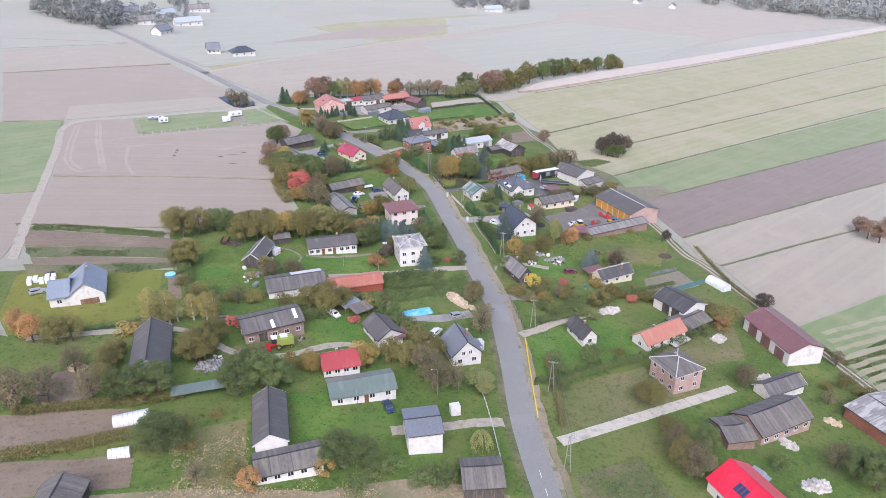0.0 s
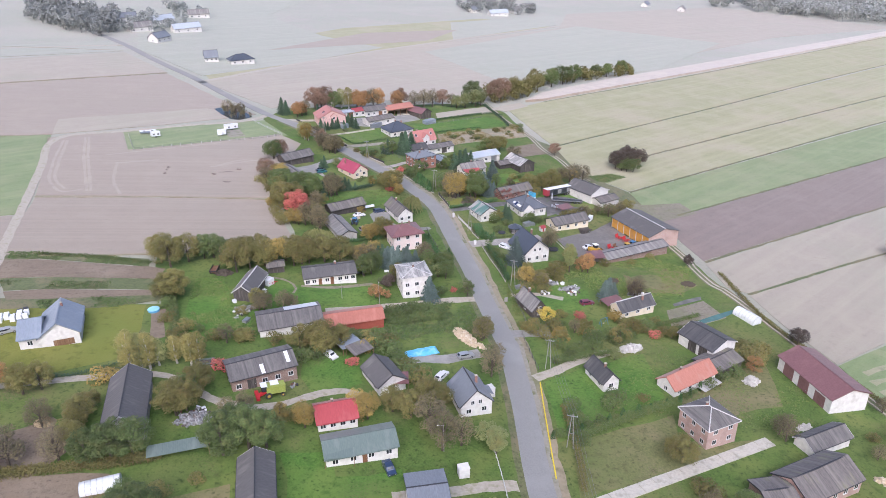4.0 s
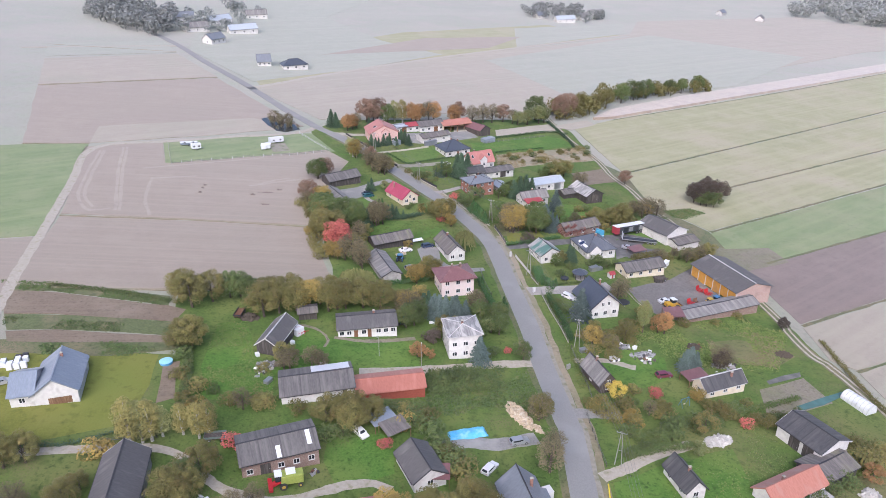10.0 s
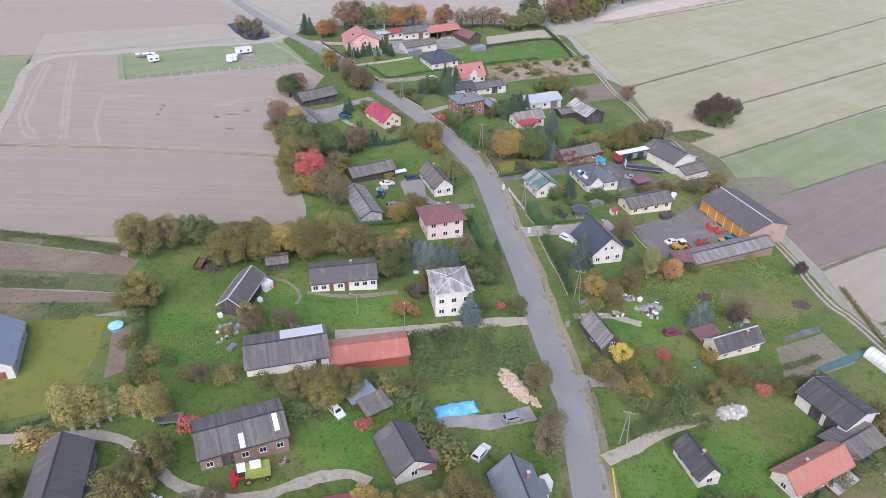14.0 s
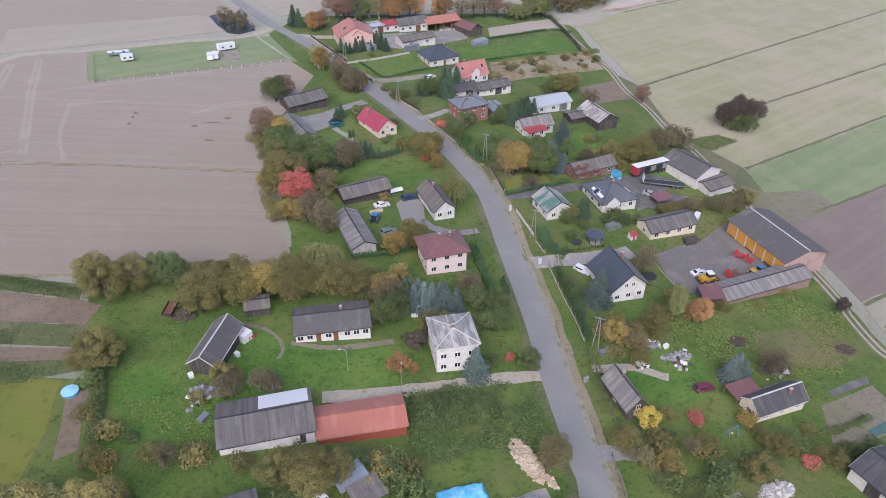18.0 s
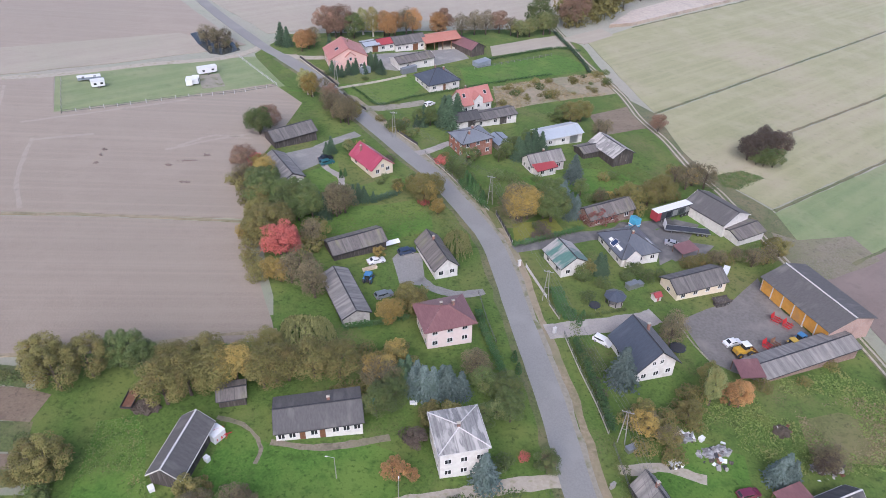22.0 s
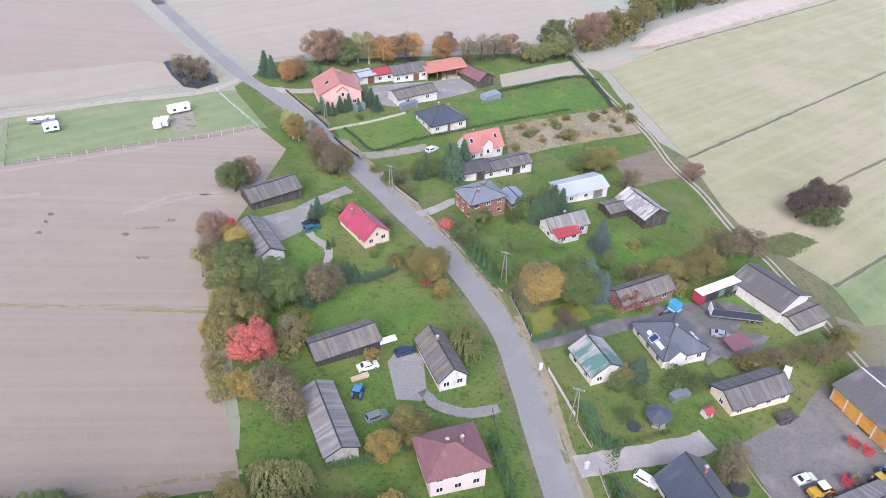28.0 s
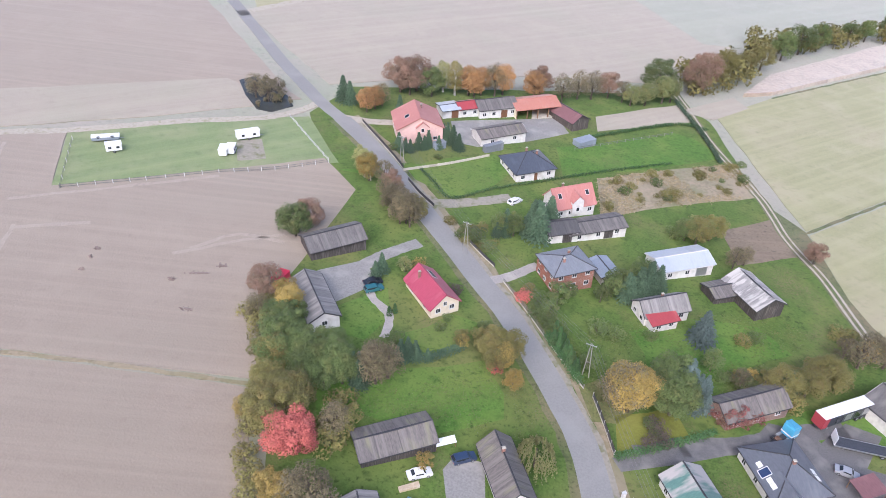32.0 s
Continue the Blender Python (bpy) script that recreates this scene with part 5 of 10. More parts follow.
house("barn", "brick barn with grey roof and pale roof lights", (-50.8, -111.3, 15.0, 9.0, 22.5), 3.6, 5.1, "w", BRICK_OLD, R_GREY, 5, 1, category="barn", gate=[(-3, 2, 2.4, DARK_WOOD)])
house("cottage", "white cottage with a dark roof and maroon annex", (-21.9, -112.6, 6.8, 9.5, 27.0), 2.8, 5.0, "d", WHITE, R_SMOOTH, 1, 2)
house("house", "white house with a steep slate-grey roof", (-2.0, -120.2, 7.4, 9.0, 15.0), 3.5, 7.0, "d", WHITE, R_SLATE, 2, 2, chim=[(1.5, 0)])
house("cottage", "white cottage with a crimson red roof", (-32.0, -127.1, 8.5, 7.0, 13.3), 2.6, 4.6, "w", WHITE, R_RED, 4, 1, chim=[(-0.5, 0.5)], trim=R_RED)
house("house", "white house with a dull green metal roof", (-26.3, -137.0, 14.6, 7.4, 13.0), 2.7, 4.1, "w", WHITE, R_GREEN, 4, 1, trim=R_GREEN, doors=[(0.5,)])
house("house", "tall white house with a grey sheet roof", (-12.7, -153.0, 7.1, 8.5, 7.2), 5.2, 5.9, "w", WHITE, R_SLATE, 0, 2)
house("barn", "long dark barn with a white gable", (-44.6, -150.8, 6.4, 16.0, 10.3), 3.4, 5.4, "d", WHITE, R_SMOOTH, category="barn", gable=TRIM_WHITE)
house("annex", "white annex with a grey mossy roof", (-39.4, -162.2, 12.7, 6.6, 15.3), 2.6, 3.8, "w", WHITE, R_OLD, 5, category="annex")
house("shed", "old boarded shed with a dark roof", (-1.4, -165.5, 7.7, 8.0, 1.2), 3, 4.5, "w", OLD_WOOD, R_OLD, category="shed", sag=0.2)
house("shed", "old shed with a streaked grey roof", (-78.1, -173.6, 7.5, 7.0, 0.9), 3, 5, "d", OLD_WOOD, R_OLD, category="shed", sag=0.2)
# south-east
house("barn", "white barn with maroon doors and maroon metal roof", (87.6, -110.2, 19.2, 10.4, -79.0), 4.6, 6.6, "w", WHITE, R_MAROON, category="barn", trim=R_MAROON,
      gate=[(-5.6, 3.6, 3.7, R_MAROON), (0, 3.6, 3.7, R_MAROON), (5.8, 3.6, 3.2, R_MAROON)])
house("barn", "white barn with open bays and black roof", (64.4, -93.5, 11.2, 9.0, -60.5), 4, 5.8, "w", WHITE, R_BLACK, category="barn", gable=TRIM_WHITE, gate=[(-1, 2.6, 3.2, DARK_WOOD), (2.5, 2.6, 3.2, DARK_WOOD)])
house("cottage", "white cottage with an orange-red tiled roof", (53.0, -109.8, 14.4, 5.6, 28.4), 2.7, 4.8, "w", WHITE, R_ORANGE, 4, 1, chim=[(-2, 0.5)], trim=R_ORANGE)
house("shed", "old wooden annex with a weathered roof", (64.2, -101.9, 10.4, 7.0, 29.8), 2.4, 3.5, "w", OLD_WOOD, R_OLD, category="shed", sag=0.2)
house("cottage", "small old white cottage with a dark roof", (31.6, -109.8, 4.3, 8.2, 18.1), 2.8, 5, "d", WHITE, R_BLACK, 1, 2, chim=[(0, -1)])
house("villa", "pale pink brick villa with a grey hipped roof", (50.8, -128.8, 8.4, 9.0, 21.6), 5.6, 7.4, "h", BRICK_PINK, R_GREY, 2, 3, 2, [(0, 1)], over=0.4, trim=TRIM_WHITE)
house("barn", "white stone barn with a grey roof", (76.2, -132.0, 11.6, 5.0, 21.1), 2.5, 4.0, "w", WHITE, R_GREY, category="barn", gable=TRIM_WHITE)
house("barn", "long half-ruined barn of pale brick", (67.6, -145.3, 15.4, 9.0, 22.4), 3.2, 5.6, "w", BRICK_PINK, R_OLD, 5, 1, category="barn", sag=0.3)
house("shed", "collapsing barn end with a dark sagging roof", (56.6, -149.8, 6.4, 8.0, 6.1), 2.6, 3.7, "w", BRICK_OLD, R_OLD, category="shed", sag=0.4)
house("house", "white house with a bright red sheet roof", (51.2, -171.2, 13.6, 10.0, -71.7), 3.8, 6.8, "w", WHITE, R_BRIGHT, 2, 2, trim=R_BRIGHT)
house("barn", "brick barn with a patched grey roof", (96.3, -144.4, 11.5, 14.0, -70.3), 4, 5, "w", BRICK_RED, R_PATCHED, category="barn", sag=0.15)
# far houses
house("house", "white bungalow with a dark hipped roof in the fields", (-126.8, 247.4, 15.6, 10.0, 26.4), 3, 6, "h", WHITE, R_NAVY, 3, 2)
house("house", "white house with a steep dark roof in the fields", (-146.8, 248.8, 8.6, 8.0, 19.6), 3, 7, "w", WHITE, R_SLATE, 3, 1)


# ---- trees and shrubs ----
def leaf_cloud(bm, rng, centres, size, count, flat=1.0, droop=0.0, lens=(1.0, 1.0)):
    """Leaf clumps: small cards strewn over the outer shells of several balls; centres: (x, y, z, radius)."""
    for k, (cx, cy, cz, r) in enumerate(centres):
        for _ in range(count):
            d = Vector((rng.gauss(0, 1), rng.gauss(0, 1), rng.gauss(0, 1) * flat + 0.15)).normalized()
            c = Vector((cx, cy, cz)) + d * r * (0.72 + 0.42 * rng.random())
            if rng.random() < 0.9 and any(j != k and (c.x - q[0]) ** 2 + (c.y - q[1]) ** 2 + (c.z - q[2]) ** 2 < (q[3] * 0.7) ** 2 for j, q in enumerate(centres)):
                continue
            c.z -= droop * rng.random() * r
            s = size * (0.6 + 0.8 * rng.random())
            nrm = (d + Vector((rng.gauss(0, 0.36), rng.gauss(0, 0.36), rng.gauss(0, 0.36) + 0.3))).normalized()
            a = nrm.orthogonal().normalized()
            a.rotate(Matrix.Rotation(rng.random() * 6.28, 3, nrm))
            b = nrm.cross(a)
            bm.faces.new([bm.verts.new(c + a * s * lens[0]), bm.verts.new(c - a * s * 0.6 * lens[0] + b * s * 0.85 * lens[1]), bm.verts.new(c - a * s * 0.55 * lens[0] - b * s * 0.9 * lens[1] + nrm * s * 0.2)])


def tree_root(name, label, category="tree"):
    e = new(name)
    e.empty_display_size = 0.5
    return tagged(e, label, category)


def broadleaf(name, label, leaf, seed, wide=0.75, count=345, balls=24, bark=None, sparse=False, size=0.132, low=5.6):
    """A broadleaved tree 10 m high, to be scaled: trunk, limbs and a lumpy crown of small leaf cards."""
    rng = random.Random(seed)
    e = tree_root(name, label)
    bm = bmesh.new()
    rod(bm, (0, 0, -0.6), (0.1, 0.05, 2.6), 0.3, 0.22, 7)
    rod(bm, (0.1, 0.05, 2.55), (0.0, 0.2, 6.6), 0.22, 0.09, 6)
    cs = []
    for i in range(balls):
        t = (i + 0.5) / balls
        up = 1 - 1.75 * t
        ang = i * 2.4 + rng.gauss(0, 0.35)
        env = math.sqrt(max(0.05, 1 - up * up)) * (0.78 + 0.3 * rng.random())
        rad = 5.0 * wide * 0.6 * env
        cs.append((rad * math.cos(ang), rad * math.sin(ang), low + (8.7 - low) * up + rng.gauss(0, 0.35), (0.8 + 0.6 * rng.random()) * (0.75 + 0.3 * wide)))
    for c in cs[::3 if not sparse else 1]:
        zb = max(2.0, c[2] * 0.55)
        rod(bm, (0.05, 0.1, zb), (c[0] * 0.9, c[1] * 0.9, c[2]), 0.09, 0.03, 3)
        if sparse:
            for _ in range(6):
                d = Vector((rng.gauss(0, 1), rng.gauss(0, 1), abs(rng.gauss(0, 1)))).normalized() * c[3] * 1.2
                rod(bm, (c[0] * 0.9, c[1] * 0.9, c[2]), (c[0] + d.x, c[1] + d.y, c[2] + d.z), 0.03, 0.012, 3)
    part("trunk", bm, bark or BARK, e)
    bm = bmesh.new()
    leaf_cloud(bm, rng, cs, size, count)
    part("crown", bm, leaf, e)
    return e


def conifer(name, label, leaf, seed, wide=0.38):
    """A spruce 10 m high in drooping whorls."""
    rng = random.Random(seed)
    e = tree_root(name, label)
    part("trunk", rod(bmesh.new(), (0, 0, -0.6), (0, 0, 9.6), 0.2, 0.03, 6), BARK, e)
    bm = bmesh.new()
    for i in range(25):
        z = 0.5 + 9.2 * (i / 25) ** 0.95
        r = 10 * wide * (1 - z / 10.2) * (0.9 + 0.2 * rng.random())
        n = max(7, int(21 * (1 - z / 12)))
        off = rng.random() * 6
        for k in range(n):
            ang = off + k * 6.283 / n + rng.gauss(0, 0.12)
            d = Vector((math.cos(ang), math.sin(ang), 0))
            s = Vector((-d.y, d.x, 0))
            L = r * (0.8 + 0.35 * rng.random())
            for j in range(6):
                f = (j + 0.7) / 6
                c = d * L * f + s * rng.gauss(0, 0.14 + 0.1 * f) + Vector((0, 0, z - 0.38 * L * f * f + rng.gauss(0, 0.13)))
                nrm = (d * 0.5 + Vector((rng.gauss(0, 0.35), rng.gauss(0, 0.35), 0.9))).normalized()
                u = (d - nrm * d.dot(nrm)).normalized() * (0.24 + 0.14 * rng.random())
                v = nrm.cross(u) * 0.75
                bm.faces.new([bm.verts.new(c + u), bm.verts.new(c + v - nrm * 0.08), bm.verts.new(c - u), bm.verts.new(c - v - nrm * 0.08)])
    part("crown", bm, leaf, e)
    return e


def willow(name, label, leaf, seed):
    rng = random.Random(seed)
    e = tree_root(name, label)
    part("trunk", rod(rod(bmesh.new(), (0, 0, -0.6), (0, 0, 4), 0.35, 0.25, 7), (0, 0, 3.9), (0.2, 0, 7.5), 0.25, 0.08), BARK, e)
    bm = bmesh.new()
    for i in range(150):
        ang, r = rng.random() * 6.283, 0.6 + 2.9 * math.sqrt(rng.random())
        x, y = r * math.cos(ang), r * math.sin(ang)
        top = 9.6 - 0.32 * r * r * (0.7 + 0.5 * rng.random())
        L = 2.0 + rng.random() * 4.0 * (r / 3.5)
        n = int(4 + L * 3)
        for j in range(n):
            z = max(0.6, top - L * j / n)
            d = Vector((rng.gauss(0, 1), rng.gauss(0, 1), 0)).normalized() * 0.16
            c = Vector((x + rng.gauss(0, 0.12) + 0.06 * j * math.cos(ang), y + rng.gauss(0, 0.12) + 0.06 * j * math.sin(ang), z))
            bm.faces.new([bm.verts.new(c + Vector((0, 0, 0.34))), bm.verts.new(c + d), bm.verts.new(c - Vector((0, 0, 0.38))), bm.verts.new(c - d)])
    part("crown", bm, leaf, e)
    return e


def shrub(name, label, leaf, seed, count=95):
    """A bush 2 m high."""
    rng = random.Random(seed)
    e = tree_root(name, label, "shrub")
    bm = bmesh.new()
    cs = []
    for i in range(9):
        ang = i * 2.4
        r = 0.9 * math.sqrt(i / 9)
        cs.append((r * math.cos(ang), r * math.sin(ang), 0.55 + 0.8 * rng.random() * (1 - 0.4 * r), 0.45 + 0.2 * rng.random()))
    for c in cs:
        rod(bm, (0, 0, -0.3), c[:3], 0.03, 0.015, 4)
    part("stem", bm, BARK, e)
    bm = bmesh.new()
    leaf_cloud(bm, rng, cs, 0.1, count)
    part("crown", bm, leaf, e)
    return e


def column(name, label, leaf, seed):
    """A clipped or columnar evergreen 2 m high."""
    rng = random.Random(seed)
    e = tree_root(name, label, "shrub")
    part("stem", rod(bmesh.new(), (0, 0, -0.4), (0, 0, 1.5), 0.04, 0.02, 5), BARK, e)
    bm = bmesh.new()
    for i in range(190):
        z = 0.05 + 1.95 * rng.random()
        r = 0.36 * (1 - (z / 2.1) ** 2.2) + 0.04
        ang = rng.random() * 6.283
        c = Vector((r * math.cos(ang), r * math.sin(ang), z))
        d = Vector((math.cos(ang), math.sin(ang), 0.3)).normalized()
        s = Vector((-d.y, d.x, 0)) * 0.1
        u = Vector((0, 0, 0.15))
        bm.faces.new([bm.verts.new(c + u + d * 0.04), bm.verts.new(c + s), bm.verts.new(c - u * 0.8 + d * 0.06), bm.verts.new(c - s)])
    part("crown", bm, leaf, e)
    return e


L_GREEN = leaf_mat("leaves_green", (0.076, 0.112, 0.031), (0.108, 0.148, 0.04), (0.135, 0.145, 0.042))
L_OLIVE = leaf_mat("leaves_olive", (0.135, 0.13, 0.036), (0.185, 0.168, 0.046), (0.185, 0.142, 0.042))
L_GOLD = leaf_mat("leaves_gold", (0.28, 0.2, 0.045), (0.35, 0.25, 0.055), (0.215, 0.18, 0.05))
L_YELLOW = leaf_mat("leaves_yellow", (0.5, 0.38, 0.05), (0.62, 0.48, 0.06), (0.42, 0.33, 0.06))
L_ORANGE = leaf_mat("leaves_orange", (0.33, 0.175, 0.06), (0.41, 0.22, 0.075), (0.25, 0.165, 0.065))
L_RED = leaf_mat("leaves_red", (0.38, 0.085, 0.065), (0.52, 0.13, 0.1), (0.33, 0.1, 0.075))
L_RUSSET = leaf_mat("leaves_russet", (0.2, 0.125, 0.085), (0.255, 0.155, 0.1), (0.17, 0.13, 0.075))
L_BROWN = leaf_mat("leaves_brown", (0.155, 0.13, 0.068), (0.195, 0.162, 0.082), (0.13, 0.125, 0.055))
L_PLUM = leaf_mat("leaves_plum", (0.072, 0.056, 0.044), (0.108, 0.082, 0.062), (0.082, 0.074, 0.05))
L_PALE = leaf_mat("leaves_pale_green", (0.135, 0.17, 0.055), (0.21, 0.23, 0.08), (0.22, 0.2, 0.065))
L_SPRUCE = leaf_mat("needles_green", (0.045, 0.085, 0.046), (0.075, 0.125, 0.065), (0.058, 0.095, 0.05))
L_BLUE = leaf_mat("needles_blue", (0.078, 0.115, 0.1), (0.12, 0.16, 0.146), (0.065, 0.1, 0.08))
L_BIRCH = leaf_mat("leaves_birch", (0.24, 0.21, 0.06), (0.31, 0.265, 0.075), (0.18, 0.185, 0.06))
L_THUJA = leaf_mat("needles_thuja", (0.0405, 0.101, 0.0297), (0.0675, 0.149, 0.0405), (0.081, 0.121, 0.0405))
L_WILLOW = leaf_mat("leaves_willow", (0.2, 0.21, 0.07), (0.32, 0.32, 0.11), (0.18, 0.19, 0.065))

KINDS = {
    "green": [broadleaf("broadleaf_tree", "dark green broadleaved tree with a rounded crown", L_GREEN, 1, 0.88), broadleaf("broadleaf_tree", "dark green broadleaved tree with a rounded crown", L_GREEN, 2, 1.02)],
    "olive": [broadleaf("walnut_tree", "broad olive-green tree turning brown", L_OLIVE, 3, 0.95), broadleaf("walnut_tree", "broad olive-green tree turning brown", L_OLIVE, 4, 0.8), broadleaf("walnut_tree", "broad olive-green tree turning brown", L_OLIVE, 44, 1.05)],
    "gold": [broadleaf("maple_tree", "golden yellow autumn tree beside the gardens", L_GOLD, 5, 0.8), broadleaf("maple_tree", "golden yellow autumn tree beside the gardens", L_GOLD, 6, 0.65)],
    "yellow": [broadleaf("maple_tree", "small bright yellow autumn tree", L_YELLOW, 7, 1.1)],
    "orange": [broadleaf("maple_tree", "orange autumn tree in the village", L_ORANGE, 8, 0.8), broadleaf("maple_tree", "orange autumn tree in the village", L_ORANGE, 9, 0.7)],
    "red": [broadleaf("maple_tree", "bright red maple in full autumn colour", L_RED, 10, 1.0)],
    "russet": [broadleaf("cherry_tree", "russet-brown autumn tree beside the fields", L_RUSSET, 11, 0.8), broadleaf("cherry_tree", "russet-brown autumn tree beside the fields", L_RUSSET, 12, 0.95)],
    "brown": [broadleaf("lime_tree", "thin brown autumn tree losing its leaves", L_BROWN, 13, 0.8, 120, 22, sparse=True, size=0.14), broadleaf("lime_tree", "thin brown autumn tree losing its leaves", L_BROWN, 14, 0.85, 130, 20, sparse=True, size=0.14)],
    "plum": [broadleaf("plum_tree", "dark purple-leaved plum tree with round crown", L_PLUM, 15, 0.9)],
    "pale": [broadleaf("poplar_tree", "pale green slender tree with thin foliage", L_PALE, 16, 0.6), broadleaf("poplar_tree", "pale green slender tree with thin foliage", L_PALE, 17, 0.75)],
    "birch": [broadleaf("birch_tree", "yellowing birch with a white trunk", L_BIRCH, 18, 0.34, 210, 22, BIRCH_BARK, size=0.13, low=4.9), broadleaf("birch_tree", "pale green birch with a white trunk", L_WILLOW, 19, 0.34, 210, 22, BIRCH_BARK, size=0.13, low=4.9)],
    "spruce": [conifer("spruce_tree", "dark green spruce in a garden", L_SPRUCE, 20), conifer("spruce_tree", "dark green spruce in a garden", L_SPRUCE, 21, 0.32)],
    "blue": [conifer("blue_spruce", "silvery blue spruce in a garden", L_BLUE, 22, 0.42), conifer("blue_spruce", "silvery blue spruce in a garden", L_BLUE, 23, 0.36)],
    "willow": [willow("willow_tree", "weeping willow with yellow-green hanging twigs", L_WILLOW, 24)],
    "bush": [shrub("shrub", "rounded green garden shrub on grass", L_GREEN, 25), shrub("shrub", "rounded green garden shrub on grass", L_GREEN, 26)],
    "obush": [shrub("shrub", "olive-brown shrub in rough grass", L_OLIVE, 27), shrub("shrub", "olive-brown shrub in rough grass", L_OLIVE, 28)],
    "rbush": [shrub("shrub", "red autumn shrub in a garden", L_RED, 29)],
    "gbush": [shrub("shrub", "golden autumn shrub in a garden", L_GOLD, 30)],
    "pbush": [shrub("shrub", "dark purple-leaved shrub on a lawn", L_PLUM, 31)],
    "thuja": [column("thuja", "slim green columnar thuja in a garden", L_THUJA, 32)],
}
LOW_TREES = (("green", L_GREEN, "broadleaf_tree", "small green fruit tree in a garden"), ("olive", L_OLIVE, "fruit_tree", "small olive-brown fruit tree in a garden"), ("gold", L_GOLD, "fruit_tree", "small golden fruit tree in a garden"),
             ("orange", L_ORANGE, "fruit_tree", "small orange autumn fruit tree"), ("russet", L_RUSSET, "fruit_tree", "small russet fruit tree"), ("pale", L_PALE, "fruit_tree", "small pale green fruit tree"))
for n_low, (k_low, m_low, name_low, label_low) in enumerate(LOW_TREES):
    KINDS[k_low + "_low"] = [broadleaf(name_low, label_low, m_low, 60 + 2 * n_low + j, 0.85 + 0.2 * j, 195, 15, size=0.18) for j in (0, 1)]
BASE_H = {k: (2.0 if k in ("bush", "obush", "rbush", "gbush", "pbush", "thuja") else 10.0) for k in KINDS}
USED = set()
tree_rng = random.Random(77)


ROAD_LINE = smooth_line(ROAD)


def free_ground(x, y):
    """False inside a building or on the road."""
    for bx, by, a, b, r in FOOTPRINTS:
        u, v = (x - bx) * math.cos(r) + (y - by) * math.sin(r), (y - by) * math.cos(r) - (x - bx) * math.sin(r)
        if abs(u) < a + 0.5 and abs(v) < b + 0.5:
            return False
    return all((p.x - x) ** 2 + (p.y - y) ** 2 > 14 for p in ROAD_LINE)


def trees(kind, spots, fat=1.0):
    """Trees of one kind at (x, y, height)."""
    for i, (x, y, hh) in enumerate(spots):
        if not free_ground(x, y):
            continue
        group = KINDS[kind + "_low" if hh < 5.6 and kind + "_low" in KINDS else kind]
        src = group[(i + int(abs(x))) % len(group)]
        s = hh / BASE_H[kind] * (1.15 if BASE_H[kind] > 5 else 1.25)
        w = s * fat * (1.22 if BASE_H[kind] > 5 and kind not in ("spruce", "blue") else 1.1) * (0.92 + 0.2 * tree_rng.random())
        m = Matrix.LocRotScale((x, y, gz(x) - 0.05), Euler((0, 0, tree_rng.random() * 6.28)), (w, w * (0.92 + 0.16 * tree_rng.random()), s))
        if src.name not in USED:
            USED.add(src.name)
            src.matrix_basis = m
        else:
            made = copy_thing(src, pose(0, 0, 0))
            made.matrix_basis = m


def hedge(pts, width, height, leaf, label, step=0.34):
    """A clipped hedge along pts, a dense row of leaf clumps."""
    line = smooth_line(pts, 0.7)
    rng = random.Random(len(line))
    bm = bmesh.new()
    for p, nn in zip(line, normals(line)):
        for _ in range(int(34 * height * max(width, 0.6))):
            q = p + nn * (rng.random() - 0.5) * width + Vector((rng.gauss(0, 0.25), rng.gauss(0, 0.25)))
            z = gz(q.x) + height * (0.05 + 0.95 * rng.random() ** 0.6) * (0.88 + 0.2 * noise.noise((p.x * 0.4, p.y * 0.4, 0)))
            nrm = Vector((rng.gauss(0, 0.7), rng.gauss(0, 0.7), 0.8)).normalized()
            a = nrm.orthogonal().normalized() * 0.19
            a.rotate(Matrix.Rotation(rng.random() * 6.28, 3, nrm))
            b = nrm.cross(a)
            c = Vector((q.x, q.y, z))
            bm.faces.new([bm.verts.new(c + a), bm.verts.new(c - a * 0.6 + b * 0.9), bm.verts.new(c - a * 0.6 - b * 0.9)])
    solo("hedge", bm, leaf, label, "hedge")


# tree line behind the northern farm
trees("spruce", [(-80.8, 122.8, 8), (-78.4, 122.0, 7), (-50.9, 100.5, 4), (-46.9, 102.0, 4), (-54.5, 97.1, 4), (-41.1, 103.3, 5), (-16.6, 68.7, 8), (-13.3, 71.6, 8), (-61.6, 118.1, 7)])
trees("russet", [(-65.0, 136.4, 11), (-60.1, 139.4, 11), (-61.7, 135.4, 9), (38.0, 176.3, 12), (43.0, 185.2, 12), (5.4, 159.4, 9), (-54.9, 72.8, 7), (-72.7, 25.7, 7), (-71.1, 52.6, 7), (55.0, 74.3, 6), (-18.8, 151.6, 10)])
trees("orange", [(-72.3, 117.7, 7), (-70.3, 121.0, 7), (-42.8, 142.7, 9), (-38.6, 144.4, 9), (-31.4, 147.3, 10), (-20.7, 148.9, 9), (-40.7, 141.7, 8)])
trees("brown", [(-68.5, 123.8, 7), (-34.0, 145.3, 10), (-10.9, 149.1, 9), (-5.5, 154.1, 9), (-0.6, 156.0, 9), (10.3, 157.6, 7), (-52.3, 66.7, 7), (-49.1, 61.2, 7), (-57.8, 76.2, 7), (-45.4, 9.5, 7), (-49.1, -20.8, 8)])
